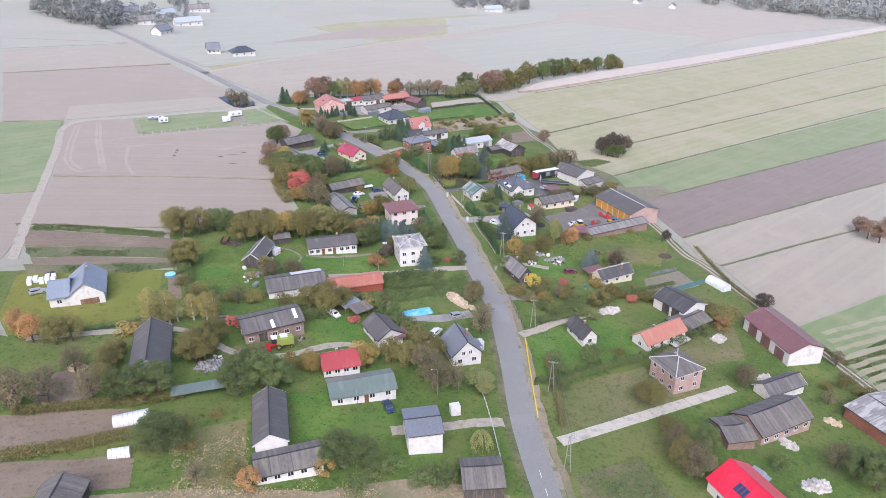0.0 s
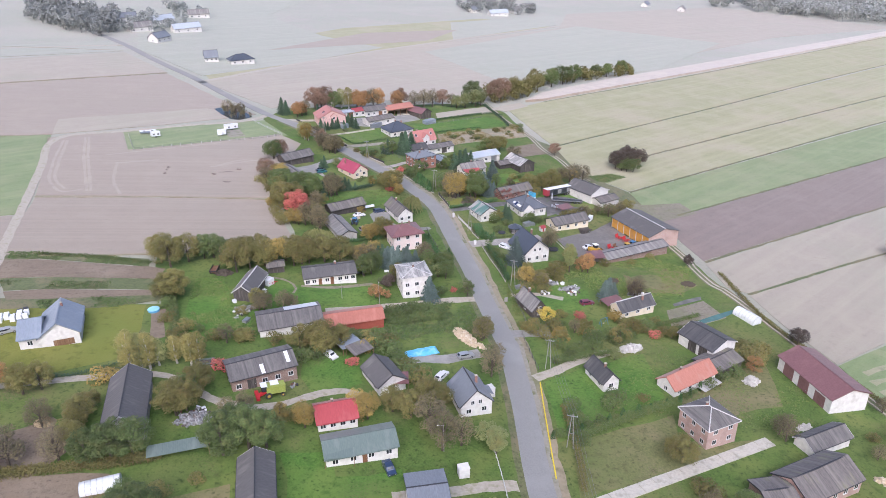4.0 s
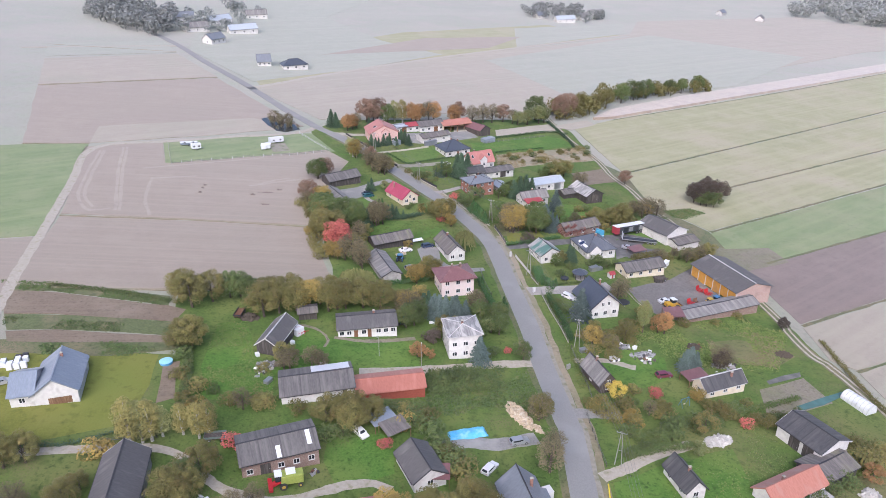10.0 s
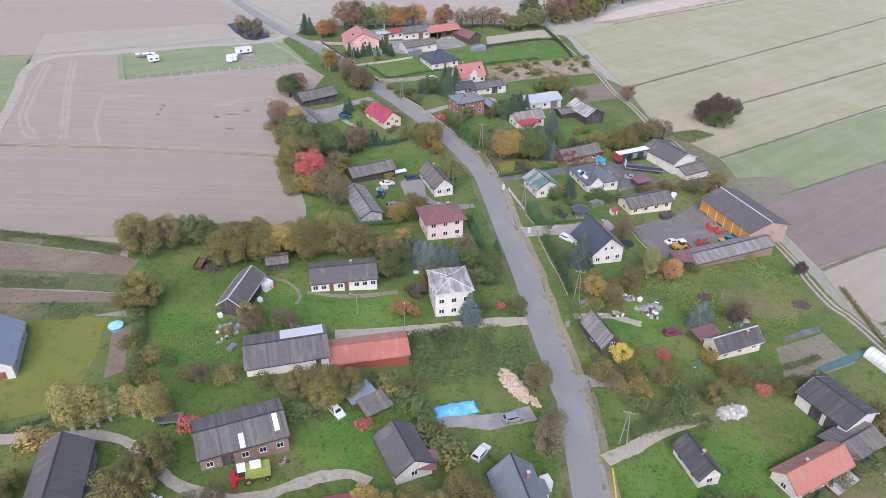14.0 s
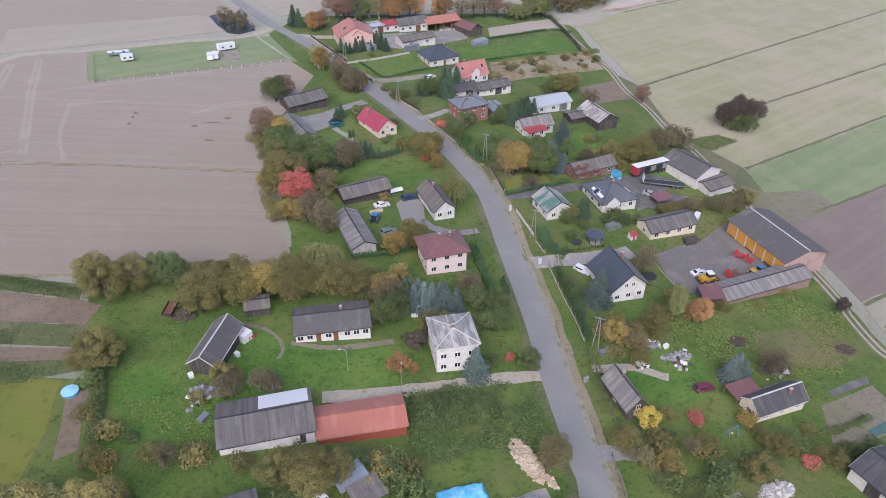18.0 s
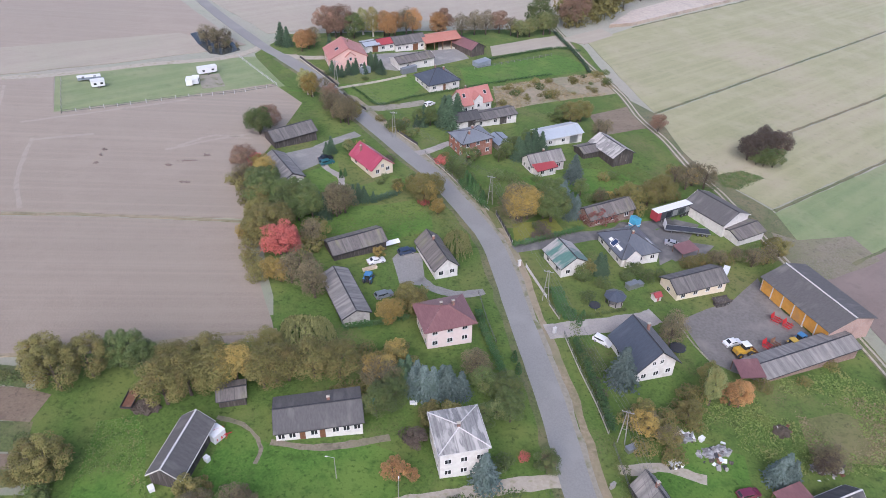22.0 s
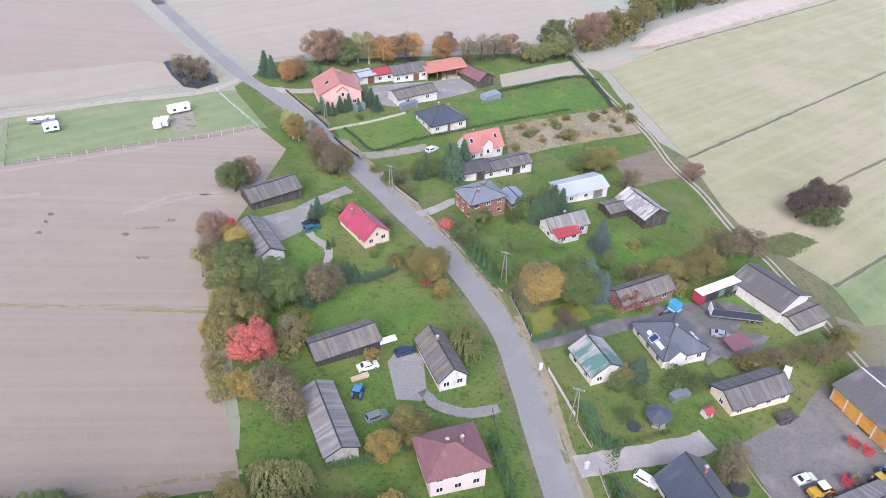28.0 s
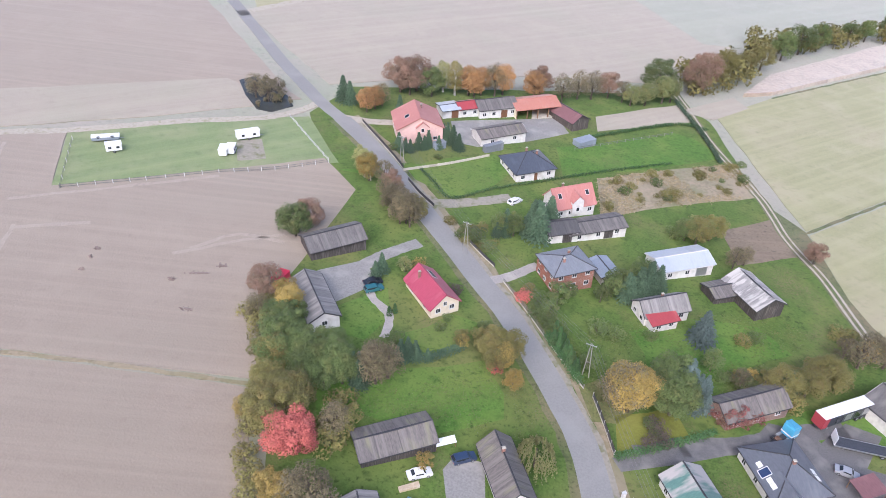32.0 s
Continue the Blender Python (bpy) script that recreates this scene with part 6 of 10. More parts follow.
trees("olive", [(51.8, 194.4, 11), (60.7, 200.5, 10), (70.1, 212.8, 10), (-60.2, -2.8, 7), (-62.2, -5.5, 7), (38.1, 26.0, 5), (33.9, 23.1, 5), (43.3, 28.5, 6), (46.2, 27.6, 5), (-47.3, 63.0, 6), (-22.8, 18.9, 6)])
trees("green", [(-54.6, 137.0, 9), (23.6, 169.8, 12), (82.5, 229.6, 11), (92.7, 240.9, 12), (102.6, 249.6, 11), (122.2, 268.9, 9), (132.3, 275.2, 9), (145.8, 284.7, 10), (-73.3, 48.1, 8), (-57.0, 8.4, 8), (-53.8, 9.5, 8), (-59.6, 9.6, 7), (-22.2, 63.7, 6), (-25.8, 64.1, 5), (4.2, 47.6, 6)])
trees("pale", [(13.2, 155.9, 7), (18.4, 157.9, 8), (24.9, 162.4, 9), (27.4, 76.2, 6), (28.2, 164.7, 8), (-45.8, 41.9, 4)])
trees("birch", [(-51.4, 142.0, 10), (-47.2, 140.9, 11), (-63.9, 79.5, 8), (-62.1, 78.3, 8), (-65.9, 82.6, 7)])
trees("gold", [(-65.9, 21.2, 7), (-67.6, 24.3, 6), (-19.0, 11.8, 4), (-29.9, 21.0, 3), (-21.5, 16.8, 6), (3.2, 11.6, 10), (2.1, 12.5, 9), (5.1, 13.2, 9), (56.7, 39.0, 5)])
trees("green", [(8.9, 53.2, 6), (13.9, 56.0, 5), (11.4, 13.8, 8), (13.3, 15.4, 7), (-65.5, 14.4, 7), (-63.0, 13.5, 7), (-67.6, 17.3, 6), (-63.0, 19.3, 5)])
trees("blue", [(21.3, 38.0, 5), (15.5, 21.7, 6), (17.1, 17.1, 4), (15.1, 16.6, 4), (38.8, 26.1, 4), (-48.4, 9.0, 5)])
trees("spruce", [(-50.7, 40.5, 5), (-51.8, 38.5, 4), (32.0, 24.5, 3), (-36.2, 15.5, 3), (-38.3, 15.0, 3)])
trees("red", [(-54.2, -11.4, 7)])
trees("gold", [(-55.7, -20.3, 5), (-66.0, -5.1, 3), (-64.3, -6.0, 3)])
trees("willow", [(-14.0, -5.2, 6)]+[(-44.8, -41.9, 7), (-47.0, -40.4, 6)])
# the walnut row and the middle gardens
trees("olive", [(-86.9, -57.5, 9), (-82.6, -53.6, 8), (-67.1, -59.1, 9), (-63.6, -56.6, 9), (-59.6, -54.4, 8), (-50.9, -53.4, 8), (-46.6, -51.2, 8), (-41.9, -49.9, 8), (-37.2, -49.4, 8), (-80.2, -76.6, 8), (-82.6, -76.9, 7), (-66.8, -54, 8), (-62.4, -51.2, 8), (-53.9, -49.9, 7), (-90.5, -54.2, 8), (-48.8, -52, 8)])
trees("green", [(-78.7, -50.7, 7), (-73.1, -52.1, 7), (-76.1, -49.8, 7), (-3.9, -55.6, 5), (1.5, -68.9, 5), (-6.3, -56.9, 4), (-58.3, -50.4, 6)])
trees("gold", [(-56.3, -52.3, 8), (-28.1, -49.4, 6), (-30.2, -50, 6), (21.5, -59, 4)])
trees("brown", [(-45.4, -26.1, 7), (-51.4, -21.5, 7), (32.2, -33, 6), (33.9, -30, 6), (-10.7, -46.3, 6), (-27.1, -50.9, 5), (-31.3, -50, 5)])
trees("gold", [(-28.2, -32.8, 6), (-29.4, -31.9, 5), (-23.3, -28.5, 5), (-32.8, -9.7, 3)])
trees("olive", [(-23.0, -27.4, 5), (-24.9, -26.4, 5), (37.3, -44.3, 5), (-19.0, -58.8, 4), (-15.6, -58.5, 4)])
trees("blue", [(-20.5, -52.3, 7), (-18.8, -52.4, 7), (-16.0, -51.9, 7), (-13.4, -52.0, 6), (-22.6, -51.8, 6), (-21.9, -49.9, 6), (-17.0, -50.7, 6), (19.2, -45.5, 9)])
trees("spruce", [(-25.0, -50.1, 6), (-23.7, -48.7, 6), (-21.7, -23.9, 3), (-24.1, -51.3, 5)])
trees("pale", [(-6.7, -57.3, 4)])
trees("pale", [(36.0, -50.1, 9)], 0.6)
trees("orange", [(42.1, -49.9, 6), (40.4, -49.6, 5)]+[(-25.3, -71.8, 4), (-24.2, -71.2, 3), (-22.0, -72.1, 2.5)])
trees("plum", [(-21.6, -65.1, 4), (53.0, -65.1, 5), (78.4, -42.0, 4)])
trees("blue", [(-9.6, -71.8, 7), (43.2, -67.5, 6), (44.6, -66.8, 6.5)])
trees("yellow", [(22.7, -81.7, 4)])
trees("brown", [(24.2, -60.4, 4), (25.9, -60.7, 4), (-55.1, -81.7, 5), (-56.4, -82.4, 5), (-47.4, -80.3, 4), (29.5, -87.6, 4), (-61.7, -98.0, 5)])
trees("olive", [(4.2, -92.1, 6), (3.3, -91.4, 5), (41.1, -92.2, 5), (46.6, -85.7, 4), (24.9, -92.8, 3.5), (32.9, -86.7, 3.5), (56.7, -88.7, 3.5)])
# south-west farms
trees("birch", [(-80.4, -111.8, 10), (-78.4, -110.9, 9), (-76.7, -110.1, 9), (-67.8, -108.1, 8), (-66.1, -107.3, 8), (-71.3, -107.5, 7), (-75.1, -108.6, 7)])
trees("olive", [(-66.1, -127.1, 8), (-64.3, -125.4, 7), (-63.7, -119.4, 7), (-36.5, -100.5, 8), (-39.0, -99.5, 7), (-33.6, -98.7, 6), (-73.5, -99.3, 4)])
trees("green", [(-74.5, -141.3, 8), (-70.9, -139.9, 8), (-78.9, -142.3, 7), (-53.6, -139.2, 9), (-48.7, -137.3, 9), (-45.3, -136.7, 8), (-52.0, -134.4, 8), (-64.8, -158.1, 8), (-67.1, -156.2, 7), (-29.4, -162.0, 8), (-24.7, -161.9, 7), (-65.0, -122.3, 6)])
trees("brown", [(-97.7, -146.2, 8), (-92.7, -144.0, 8), (-84.5, -141.7, 7), (-56.1, -166.7, 5), (-9.1, -136.3, 9), (-5.0, -134.8, 7), (-11.3, -130.2, 8), (4.3, -109.3, 7), (5.6, -104.3, 6), (-100.7, -144.8, 8), (-91.8, -131.9, 6), (-1.4, -122.5, 6)])
trees("orange", [(-106.1, -120.4, 7), (-111.1, -116.7, 6), (-45.8, -168.5, 5)])
trees("olive", [(-100.6, -121.1, 7), (-97.4, -119.2, 6), (-83.4, -138.0, 6), (-66.0, -126.4, 7), (-43.2, -99.5, 6), (-37.1, -101.6, 7), (-19.7, -123.9, 6), (-12.0, -121.5, 7), (-15.5, -125.7, 6), (-9.9, -122.9, 7), (-34.0, -97.9, 5)])
trees("gold", [(-38.3, -130.1, 6), (-25.1, -126.7, 6), (-31.9, -164.6, 4), (-27.3, -123.9, 5)])
trees("pale", [(2.2, -137.1, 6), (0.7, -134.1, 5)])
trees("willow", [(-0.4, -155.0, 4)])
# south-east farms
trees("olive", [(41.8, -138.5, 6), (40.6, -137.2, 5), (41.3, -160.1, 7), (93.8, -130.3, 3)])
trees("brown", [(43.3, -163.4, 8), (41.7, -162.3, 7), (68.4, -131.0, 6), (75.9, -159.2, 6), (68.0, -128.7, 5), (98.3, -119.7, 4), (86.6, -136.6, 3.5), (41.4, -154.6, 6)])
trees("green", [(48.4, -154.7, 6), (62.3, -160.6, 4), (79.2, -162.5, 7), (80.5, -165.8, 7), (84.3, -162.1, 6)])
trees("orange", [(73.2, -103.8, 4), (48.2, -132.0, 4)])
trees("plum", [(92.3, -89.7, 5)])
trees("russet", [(161.4, -31.3, 7), (163.7, -35.1, 7), (161.8, -24.8, 6), (170.9, -28.1, 7)])
# lone field trees
trees("plum", [(80.8, 59.1, 8), (84.6, 61.1, 9), (88.6, 62.0, 9), (92.9, 64.2, 8), (88.0, 65.5, 9)])
trees("russet", [(82.8, 59.5, 5), (90.6, 61.3, 5)])
trees("brown", [(-107.0, 115.1, 7), (-102.5, 113.6, 6), (-101.2, 120.3, 5)])
hedge([(-9.3, -27.4), (-8.1, -34.0), (-6.5, -39.6), (-4.8, -45.8)], 1.3, 1.7, L_THUJA, "clipped green hedge along the verge")
hedge([(11.4, -34.9), (12.8, -42.9), (14.1, -50.1), (15.0, -58.6)], 1.1, 2.4, L_THUJA, "tall dark thuja hedge inside the fence")
hedge([(9.1, -18.4), (10.0, -25.4), (12.1, -26.8)], 2.6, 2.4, L_THUJA, "thick tall green thuja hedge")
hedge([(0.5, -0.4), (9.7, 4.3), (19.5, 9.8)], 1.1, 1.5, L_THUJA, "clipped hedge along the dark drive")
hedge([(-12.6, 28.2), (-8.4, 20.9), (-6.2, 16.7)], 1.4, 2.0, L_THUJA, "green conifer hedge behind the road fence")
hedge([(-2.7, 124.4), (26.8, 144.9), (38.3, 145.0)], 0.9, 1.3, L_THUJA, "dark clipped hedge along the long lawn")
hedge([(-49.8, 88.1), (-44.9, 82.0), (-39.5, 75.9), (-28.8, 84.4), (-12.4, 95.1), (1.8, 104.3), (23.4, 116.9)], 0.7, 0.9, L_THUJA, "row of small dark conifers round the lawn")
hedge([(-41.2, 15.0), (-36.2, 15.5), (-29.9, 20.4)], 1.6, 1.5, L_SPRUCE, "row of young conifers across the lawn")
hedge([(-38.0, -35.4), (-31.5, -33.6), (-24.9, -30.6)], 1.2, 1.4, L_THUJA, "clipped green garden hedge")
hedge([(-101.5, -115.4), (-92.0, -113.4), (-84.7, -108.6)], 0.6, 0.9, L_SPRUCE, "row of young dark conifers along the lawn")
hedge([(-21.7, -84.5), (-14.7, -83.2), (-6.4, -80.6)], 5.0, 1.8, L_GREEN, "dense thicket of green shrubs")
hedge([(-21.4, -80.6), (-14.7, -78.7), (-9.4, -77.9)], 3.5, 2.0, L_GREEN, "overgrown shrubs along the lane")
hedge([(-82.8, -72.6), (-78.1, -85.7), (-75.4, -95.9)], 2.0, 1.6, L_GREEN, "overgrown hedge between plots")
hedge([(36.6, -97.8), (29.1, -99.8), (22.3, -102.7)], 1.6, 1.6, L_GREEN, "rough hedge along the sandy drive")
hedge([(22.8, -130.8), (35.8, -124.2), (46.4, -118.6)], 1.6, 1.7, L_GREEN, "rough green hedge between lawns")
hedge([(24.7, -96.5), (44.3, -86.8), (62.0, -79.2), (69.0, -75.8)], 1.2, 1.2, L_GREEN, "overgrown hedge between gardens")
hedge([(19.7, -121.3), (19.8, -135.5), (18.6, -147.9)], 1.0, 1.6, L_OLIVE, "scrubby hedge beside the poles")
hedge([(-94.3, -160.6), (-83.0, -157.5), (-72.0, -152.9)], 3.5, 1.2, L_OLIVE, "weedy green strip between soil plots")
hedge([(-127.6, -52.5), (-110.6, -53.0), (-93.5, -55.5)], 2.0, 0.6, L_GREEN, "strip of tall green weeds between plots")
hedge([(87.4, -46.9), (89.2, -76.3), (96.0, -99.8), (101.7, -119.5)], 1.4, 0.8, L_OLIVE, "scrubby weeds along the field path")
hedge([(30.3, 165.6), (37.1, 137.1), (39.2, 122.5)], 1.2, 1.4, L_SPRUCE, "dark hedge along the field path")
hedge([(-49.4, -129.2), (-37.2, -126.2), (-26.4, -126.4)], 3.0, 2.0, L_OLIVE, "shrubs along the farm track")
hedge([(-65.7, -140.3), (-73.4, -142.6), (-86.7, -145.1), (-98.3, -147.5)], 2.5, 1.6, L_OLIVE, "brown scrub along the soil plot")


# ---- far woods and hamlets ----
def far_wood(name, spots, leaf, label, seed):
    """A wood seen from afar: rounded crowns of leaf cards; spots: (x, y, height)."""
    rng = random.Random(seed)
    bm = bmesh.new()
    for x, y, hh in spots:
        cs = [(x + rng.gauss(0, hh * 0.17), y + rng.gauss(0, hh * 0.17), gz(x) + hh * (0.3 + 0.5 * rng.random()), hh * 0.22) for _ in range(9)]
        leaf_cloud(bm, rng, cs, hh * 0.075, 26)
        rod(bm, (x, y, gz(x) - 0.5), (x, y, gz(x) + hh * 0.6), 0.25, 0.1, 4)
    return solo(name, bm, leaf, label, "wood", kind="stuff")


def scatter(pts, n, h0, h1, seed):
    """n spots inside the outline pts."""
    rng = random.Random(seed)
    xs, ys = [p[0] for p in pts], [p[1] for p in pts]
    out = []
    while len(out) < n:
        x, y = rng.uniform(min(xs), max(xs)), rng.uniform(min(ys), max(ys))
        inside = False
        for i in range(len(pts)):
            (x0, y0), (x1, y1) = pts[i - 1], pts[i]
            if (y0 > y) != (y1 > y) and x < (x1 - x0) * (y - y0) / (y1 - y0) + x0:
                inside = not inside
        if inside:
            out.append((x, y, rng.uniform(h0, h1)))
    return out


# distance haze put into the leaf colour: greyed, paled, with strong sheen
L_FAR_HAZED = leaf_mat("far_leaves_hazed", (0.195, 0.212, 0.195), (0.225, 0.24, 0.22), (0.21, 0.218, 0.2))
L_FAR_HAZED.node_tree.nodes["Principled BSDF"].inputs["Sheen Weight"].default_value = 0.5
far_wood("far_wood", scatter([(-309.3, 351.8), (-227.6, 290.3), (-259.9, 405.8), (-347.0, 436.9)], 90, 9, 14, 1), L_FAR_HAZED, "misty dark wood beside the far road", 1)
far_wood("far_wood", scatter([(428.7, 850.8), (668.4, 750.3), (878.6, 764.7), (1244.4, 1208.7), (587.2, 1074.2)], 420, 16, 24, 2), L_FAR_HAZED, "misty forest on the horizon", 2)
far_wood("far_wood", scatter([(41.3, 606.3), (93.7, 575.2), (153.1, 636.6), (125.5, 711.8), (49.4, 678.0)], 40, 8, 13, 3), L_FAR_HAZED, "trees round a far hamlet", 3)
far_wood("far_wood", scatter([(-226.4, 317.8), (-193.4, 362.9), (-199.8, 470.9), (-239.2, 479.2), (-257.8, 406.9)], 34, 6, 11, 4), L_FAR_HAZED, "trees among the far farm buildings", 4)
far_wood("far_wood", scatter([(30.3, 161.9), (54.6, 185.0), (79.0, 231.0), (154.0, 282.0), (157.6, 299.9), (74.3, 243.5), (32.3, 181.1)], 60, 6, 10, 5), L_OLIVE, "dense brown thicket along the field edge", 5)
far_wood("pond_thicket", scatter([(-113.3, 123.7), (-109.3, 130.6), (-92.6, 112.7), (-103.7, 107.1)], 9, 2, 4, 6), L_BROWN, "brown scrub round the pond", 6)


# ---- open barns ----
def open_barn(name, label, at, eave, ridge, wall, roofm, bays, panel=None, post=None, trim=None, bay_label=""):
    """A barn with an open or boarded front carried by posts, ridge along the front."""
    x, y, L, D, rot = at
    h = root(name, x, y, gz(x), rot, label, "barn")
    a, b = L / 2, D / 2
    foot = -1.6
    part("back_wall", boxes((-a, a, b - 0.25, b, foot, eave)), wall, h)
    for s in (-1, 1):
        bm = bmesh.new()
        u0, u1 = sorted((s * a, s * (a - 0.25)))
        f0 = [bm.verts.new((u0, v, z)) for v, z in ((-b, foot), (b - 0.25, foot), (b - 0.25, eave), (0, ridge - 0.05), (-b, eave))]
        f1 = [bm.verts.new((u1, v, z)) for v, z in ((-b, foot), (b - 0.25, foot), (b - 0.25, eave), (0, ridge - 0.05), (-b, eave))]
        bm.faces.new(f0); bm.faces.new(f1[::-1])
        for i in range(5):
            j = (i + 1) % 5
            bm.faces.new((f0[i], f1[i], f1[j], f0[j]))
        part("gable_wall", bm, wall, h)
    k = (ridge - eave) / b
    o = 0.6
    for s in (-1, 1):
        part("roof_slope", slab(bmesh.new(), [(-a - 0.4, s * (b + o), eave - k * o + 0.1), (a + 0.4, s * (b + o), eave - k * o + 0.1), (a + 0.4, 0, ridge + 0.1), (-a - 0.4, 0, ridge + 0.1)], 0.15), roofm, h)
    part("ridge_cap", boxes((-a - 0.4, a + 0.4, -0.16, 0.16, ridge + 0.05, ridge + 0.18)), trim or TRIM_WHITE, h)
    for i in range(bays + 1):
        u = -a + 0.15 + (L - 0.3) * i / bays
        part("post", boxes((u - 0.15, u + 0.15, -b, -b + 0.3, foot, eave - 0.05)), post or CONCRETE, h)
    part("beam", boxes((-a, a, -b, -b + 0.25, eave - 0.35, eave - 0.05)), post or CONCRETE, h)
    if panel:
        for i in range(bays):
            u0, u1 = -a + 0.3 + (L - 0.3) * i / bays, -a + (L - 0.3) * (i + 1) / bays
            part("infill_panel", boxes((u0, u1, -b + 0.06, -b + 0.16, 0.6 if i % 2 else 1.0, eave - 0.36)), panel, h, bay_label)
    part("floor_slab", boxes((-a + 0.25, a - 0.25, -b, b - 0.25, foot, 0.02)), CONCRETE, h)
    return h


open_barn("open_barn", "long machine barn with orange sheeting and dark roof", (70.4, -17.7, 21.0, 13.0, -67.7), 5, 7, BRICK_PINK, R_SMOOTH, 6, ORANGE_BOARD, TRIM_WHITE, bay_label="orange sheeting")
open_barn("open_shed", "open farm shed with a red tiled roof on posts", (-20.6, 137.4, 15.2, 9.0, 25.6), 3.8, 5.2, CREAM, R_ORANGE, 4, None, BROWN_WOOD, R_ORANGE)


def gable_dormer(x, y, rot, place, w, d, z0, z1, zr, wall, roofm):
    """A dormer on a house that is already built; place: (along, across) in the house's own frame."""
    h = bpy.data.objects[x] if isinstance(x, str) else None
    u, v = place
    bm = bmesh.new()
    prof = [(u - w / 2, z0), (u + w / 2, z0), (u + w / 2, z1), (u, zr), (u - w / 2, z1)]
    f0 = [bm.verts.new((p, v, q)) for p, q in prof]
    f1 = [bm.verts.new((p, v + d, q)) for p, q in prof]
    bm.faces.new(f0); bm.faces.new(f1[::-1])
    for i in range(5):
        j = (i + 1) % 5
        bm.faces.new((f0[i], f1[i], f1[j], f0[j]))
    dm = part("dormer", bm, wall, h)
    k = (zr - z1) / (w / 2)
    for s in (-1, 1):
        part("dormer_roof", slab(bmesh.new(), [(u + s * (w / 2 + 0.25), v - 0.3, z1 - k * 0.25 + 0.12), (u, v - 0.3, zr + 0.12), (u, v + d, zr + 0.12), (u + s * (w / 2 + 0.25), v + d, z1 - k * 0.25 + 0.12)], 0.12), roofm, dm)
    part("pane", boxes((u - 0.4, u + 0.4, v - 0.03, v + 0.02, z0 + 0.9, z0 + 2.0)), GLASS, dm)
    part("frame", boxes((u - 0.5, u - 0.4, v - 0.05, v, z0 + 0.8, z0 + 2.1), (u + 0.4, u + 0.5, v - 0.05, v, z0 + 0.8, z0 + 2.1), (u - 0.4, u + 0.4, v - 0.05, v, z0 + 2.0, z0 + 2.1), (u - 0.4, u + 0.4, v - 0.05, v, z0 + 0.8, z0 + 0.9)), FRAME, dm)


def by_label(text):
    return next(o for o in bpy.data.objects if o.parent is None and text in str(o.get("label", "")))


gable_dormer(by_label("salmon red roof and dormer").name, 0, 0, (0.3, -4.3), 3.2, 3.6, 1.0, 4.8, 6.4, WHITE, R_SALMON)
gable_dormer(by_label("salmon tiled roof").name, 0, 0, (0.6, -6.7), 3.6, 3.5, 3.0, 5.4, 6.9, PINK, R_SALMON)
gable_dormer(by_label("large white villa").name, 0, 0, (-2.4, -6.4), 4.2, 5.2, -0.6, 3.1, 5.1, WHITE, R_GRAPH)
gable_dormer(by_label("steep slate-grey roof").name, 0, 0, (3.4, -1.5), 3.2, 3.0, -0.6, 2.8, 3.6, WHITE, R_SLATE)
WHITE_SHEET = mat("white_sheet", (0.78, 0.79, 0.8), (0.72, 0.73, 0.74), rough=0.45, fine=3)
SOLAR = mat("solar_glass", (0.03, 0.05, 0.11), (0.04, 0.06, 0.13), rough=0.15, fine=3, spec=0.6)


def on_roof(text, name, u0, u1, v0, v1, material, lift=0.05, label=""):
    """A sheet laid on a roof with its ridge along the front: u along it, v the share down the slope (negative: the front side)."""
    h = by_label(text)
    sl = [o for o in h.children if o.name.startswith("roof_slope")]
    zs = []
    for v in (v0, v1):
        zs.append(v)
    me = sl[0].data
    ridge = max(v.co.z for v in me.vertices)
    half = max(abs(v.co.y) for v in me.vertices)
    low = min(v.co.z for v in me.vertices if abs(abs(v.co.y) - half) < 0.01) + 0.16
    q = [(u, v * half, ridge - (ridge - low) * abs(v) + lift) for u, v in ((u0, v0), (u1, v0), (u1, v1), (u0, v1))]
    return part(name, slab(bmesh.new(), q, 0.06), material, h, label)


on_roof("white barn with streaked", "roof_sheet", -1.0, 7.8, 0.12, 0.98, WHITE_SHEET, label="new white sheeting")
for u in (-0.6,):
    on_roof("brick barn with grey roof", "roof_light", u, u + 0.9, -0.45, -0.98, WHITE_SHEET)
on_roof("brick barn with grey roof", "roof_light", 5.6, 6.5, -0.05, -0.7, WHITE_SHEET)
for i in range(3):
    on_roof("bright red sheet roof", "solar_panel", -1.9 + i * 0.95, -1.05 + i * 0.95, -0.35, -0.65, SOLAR)


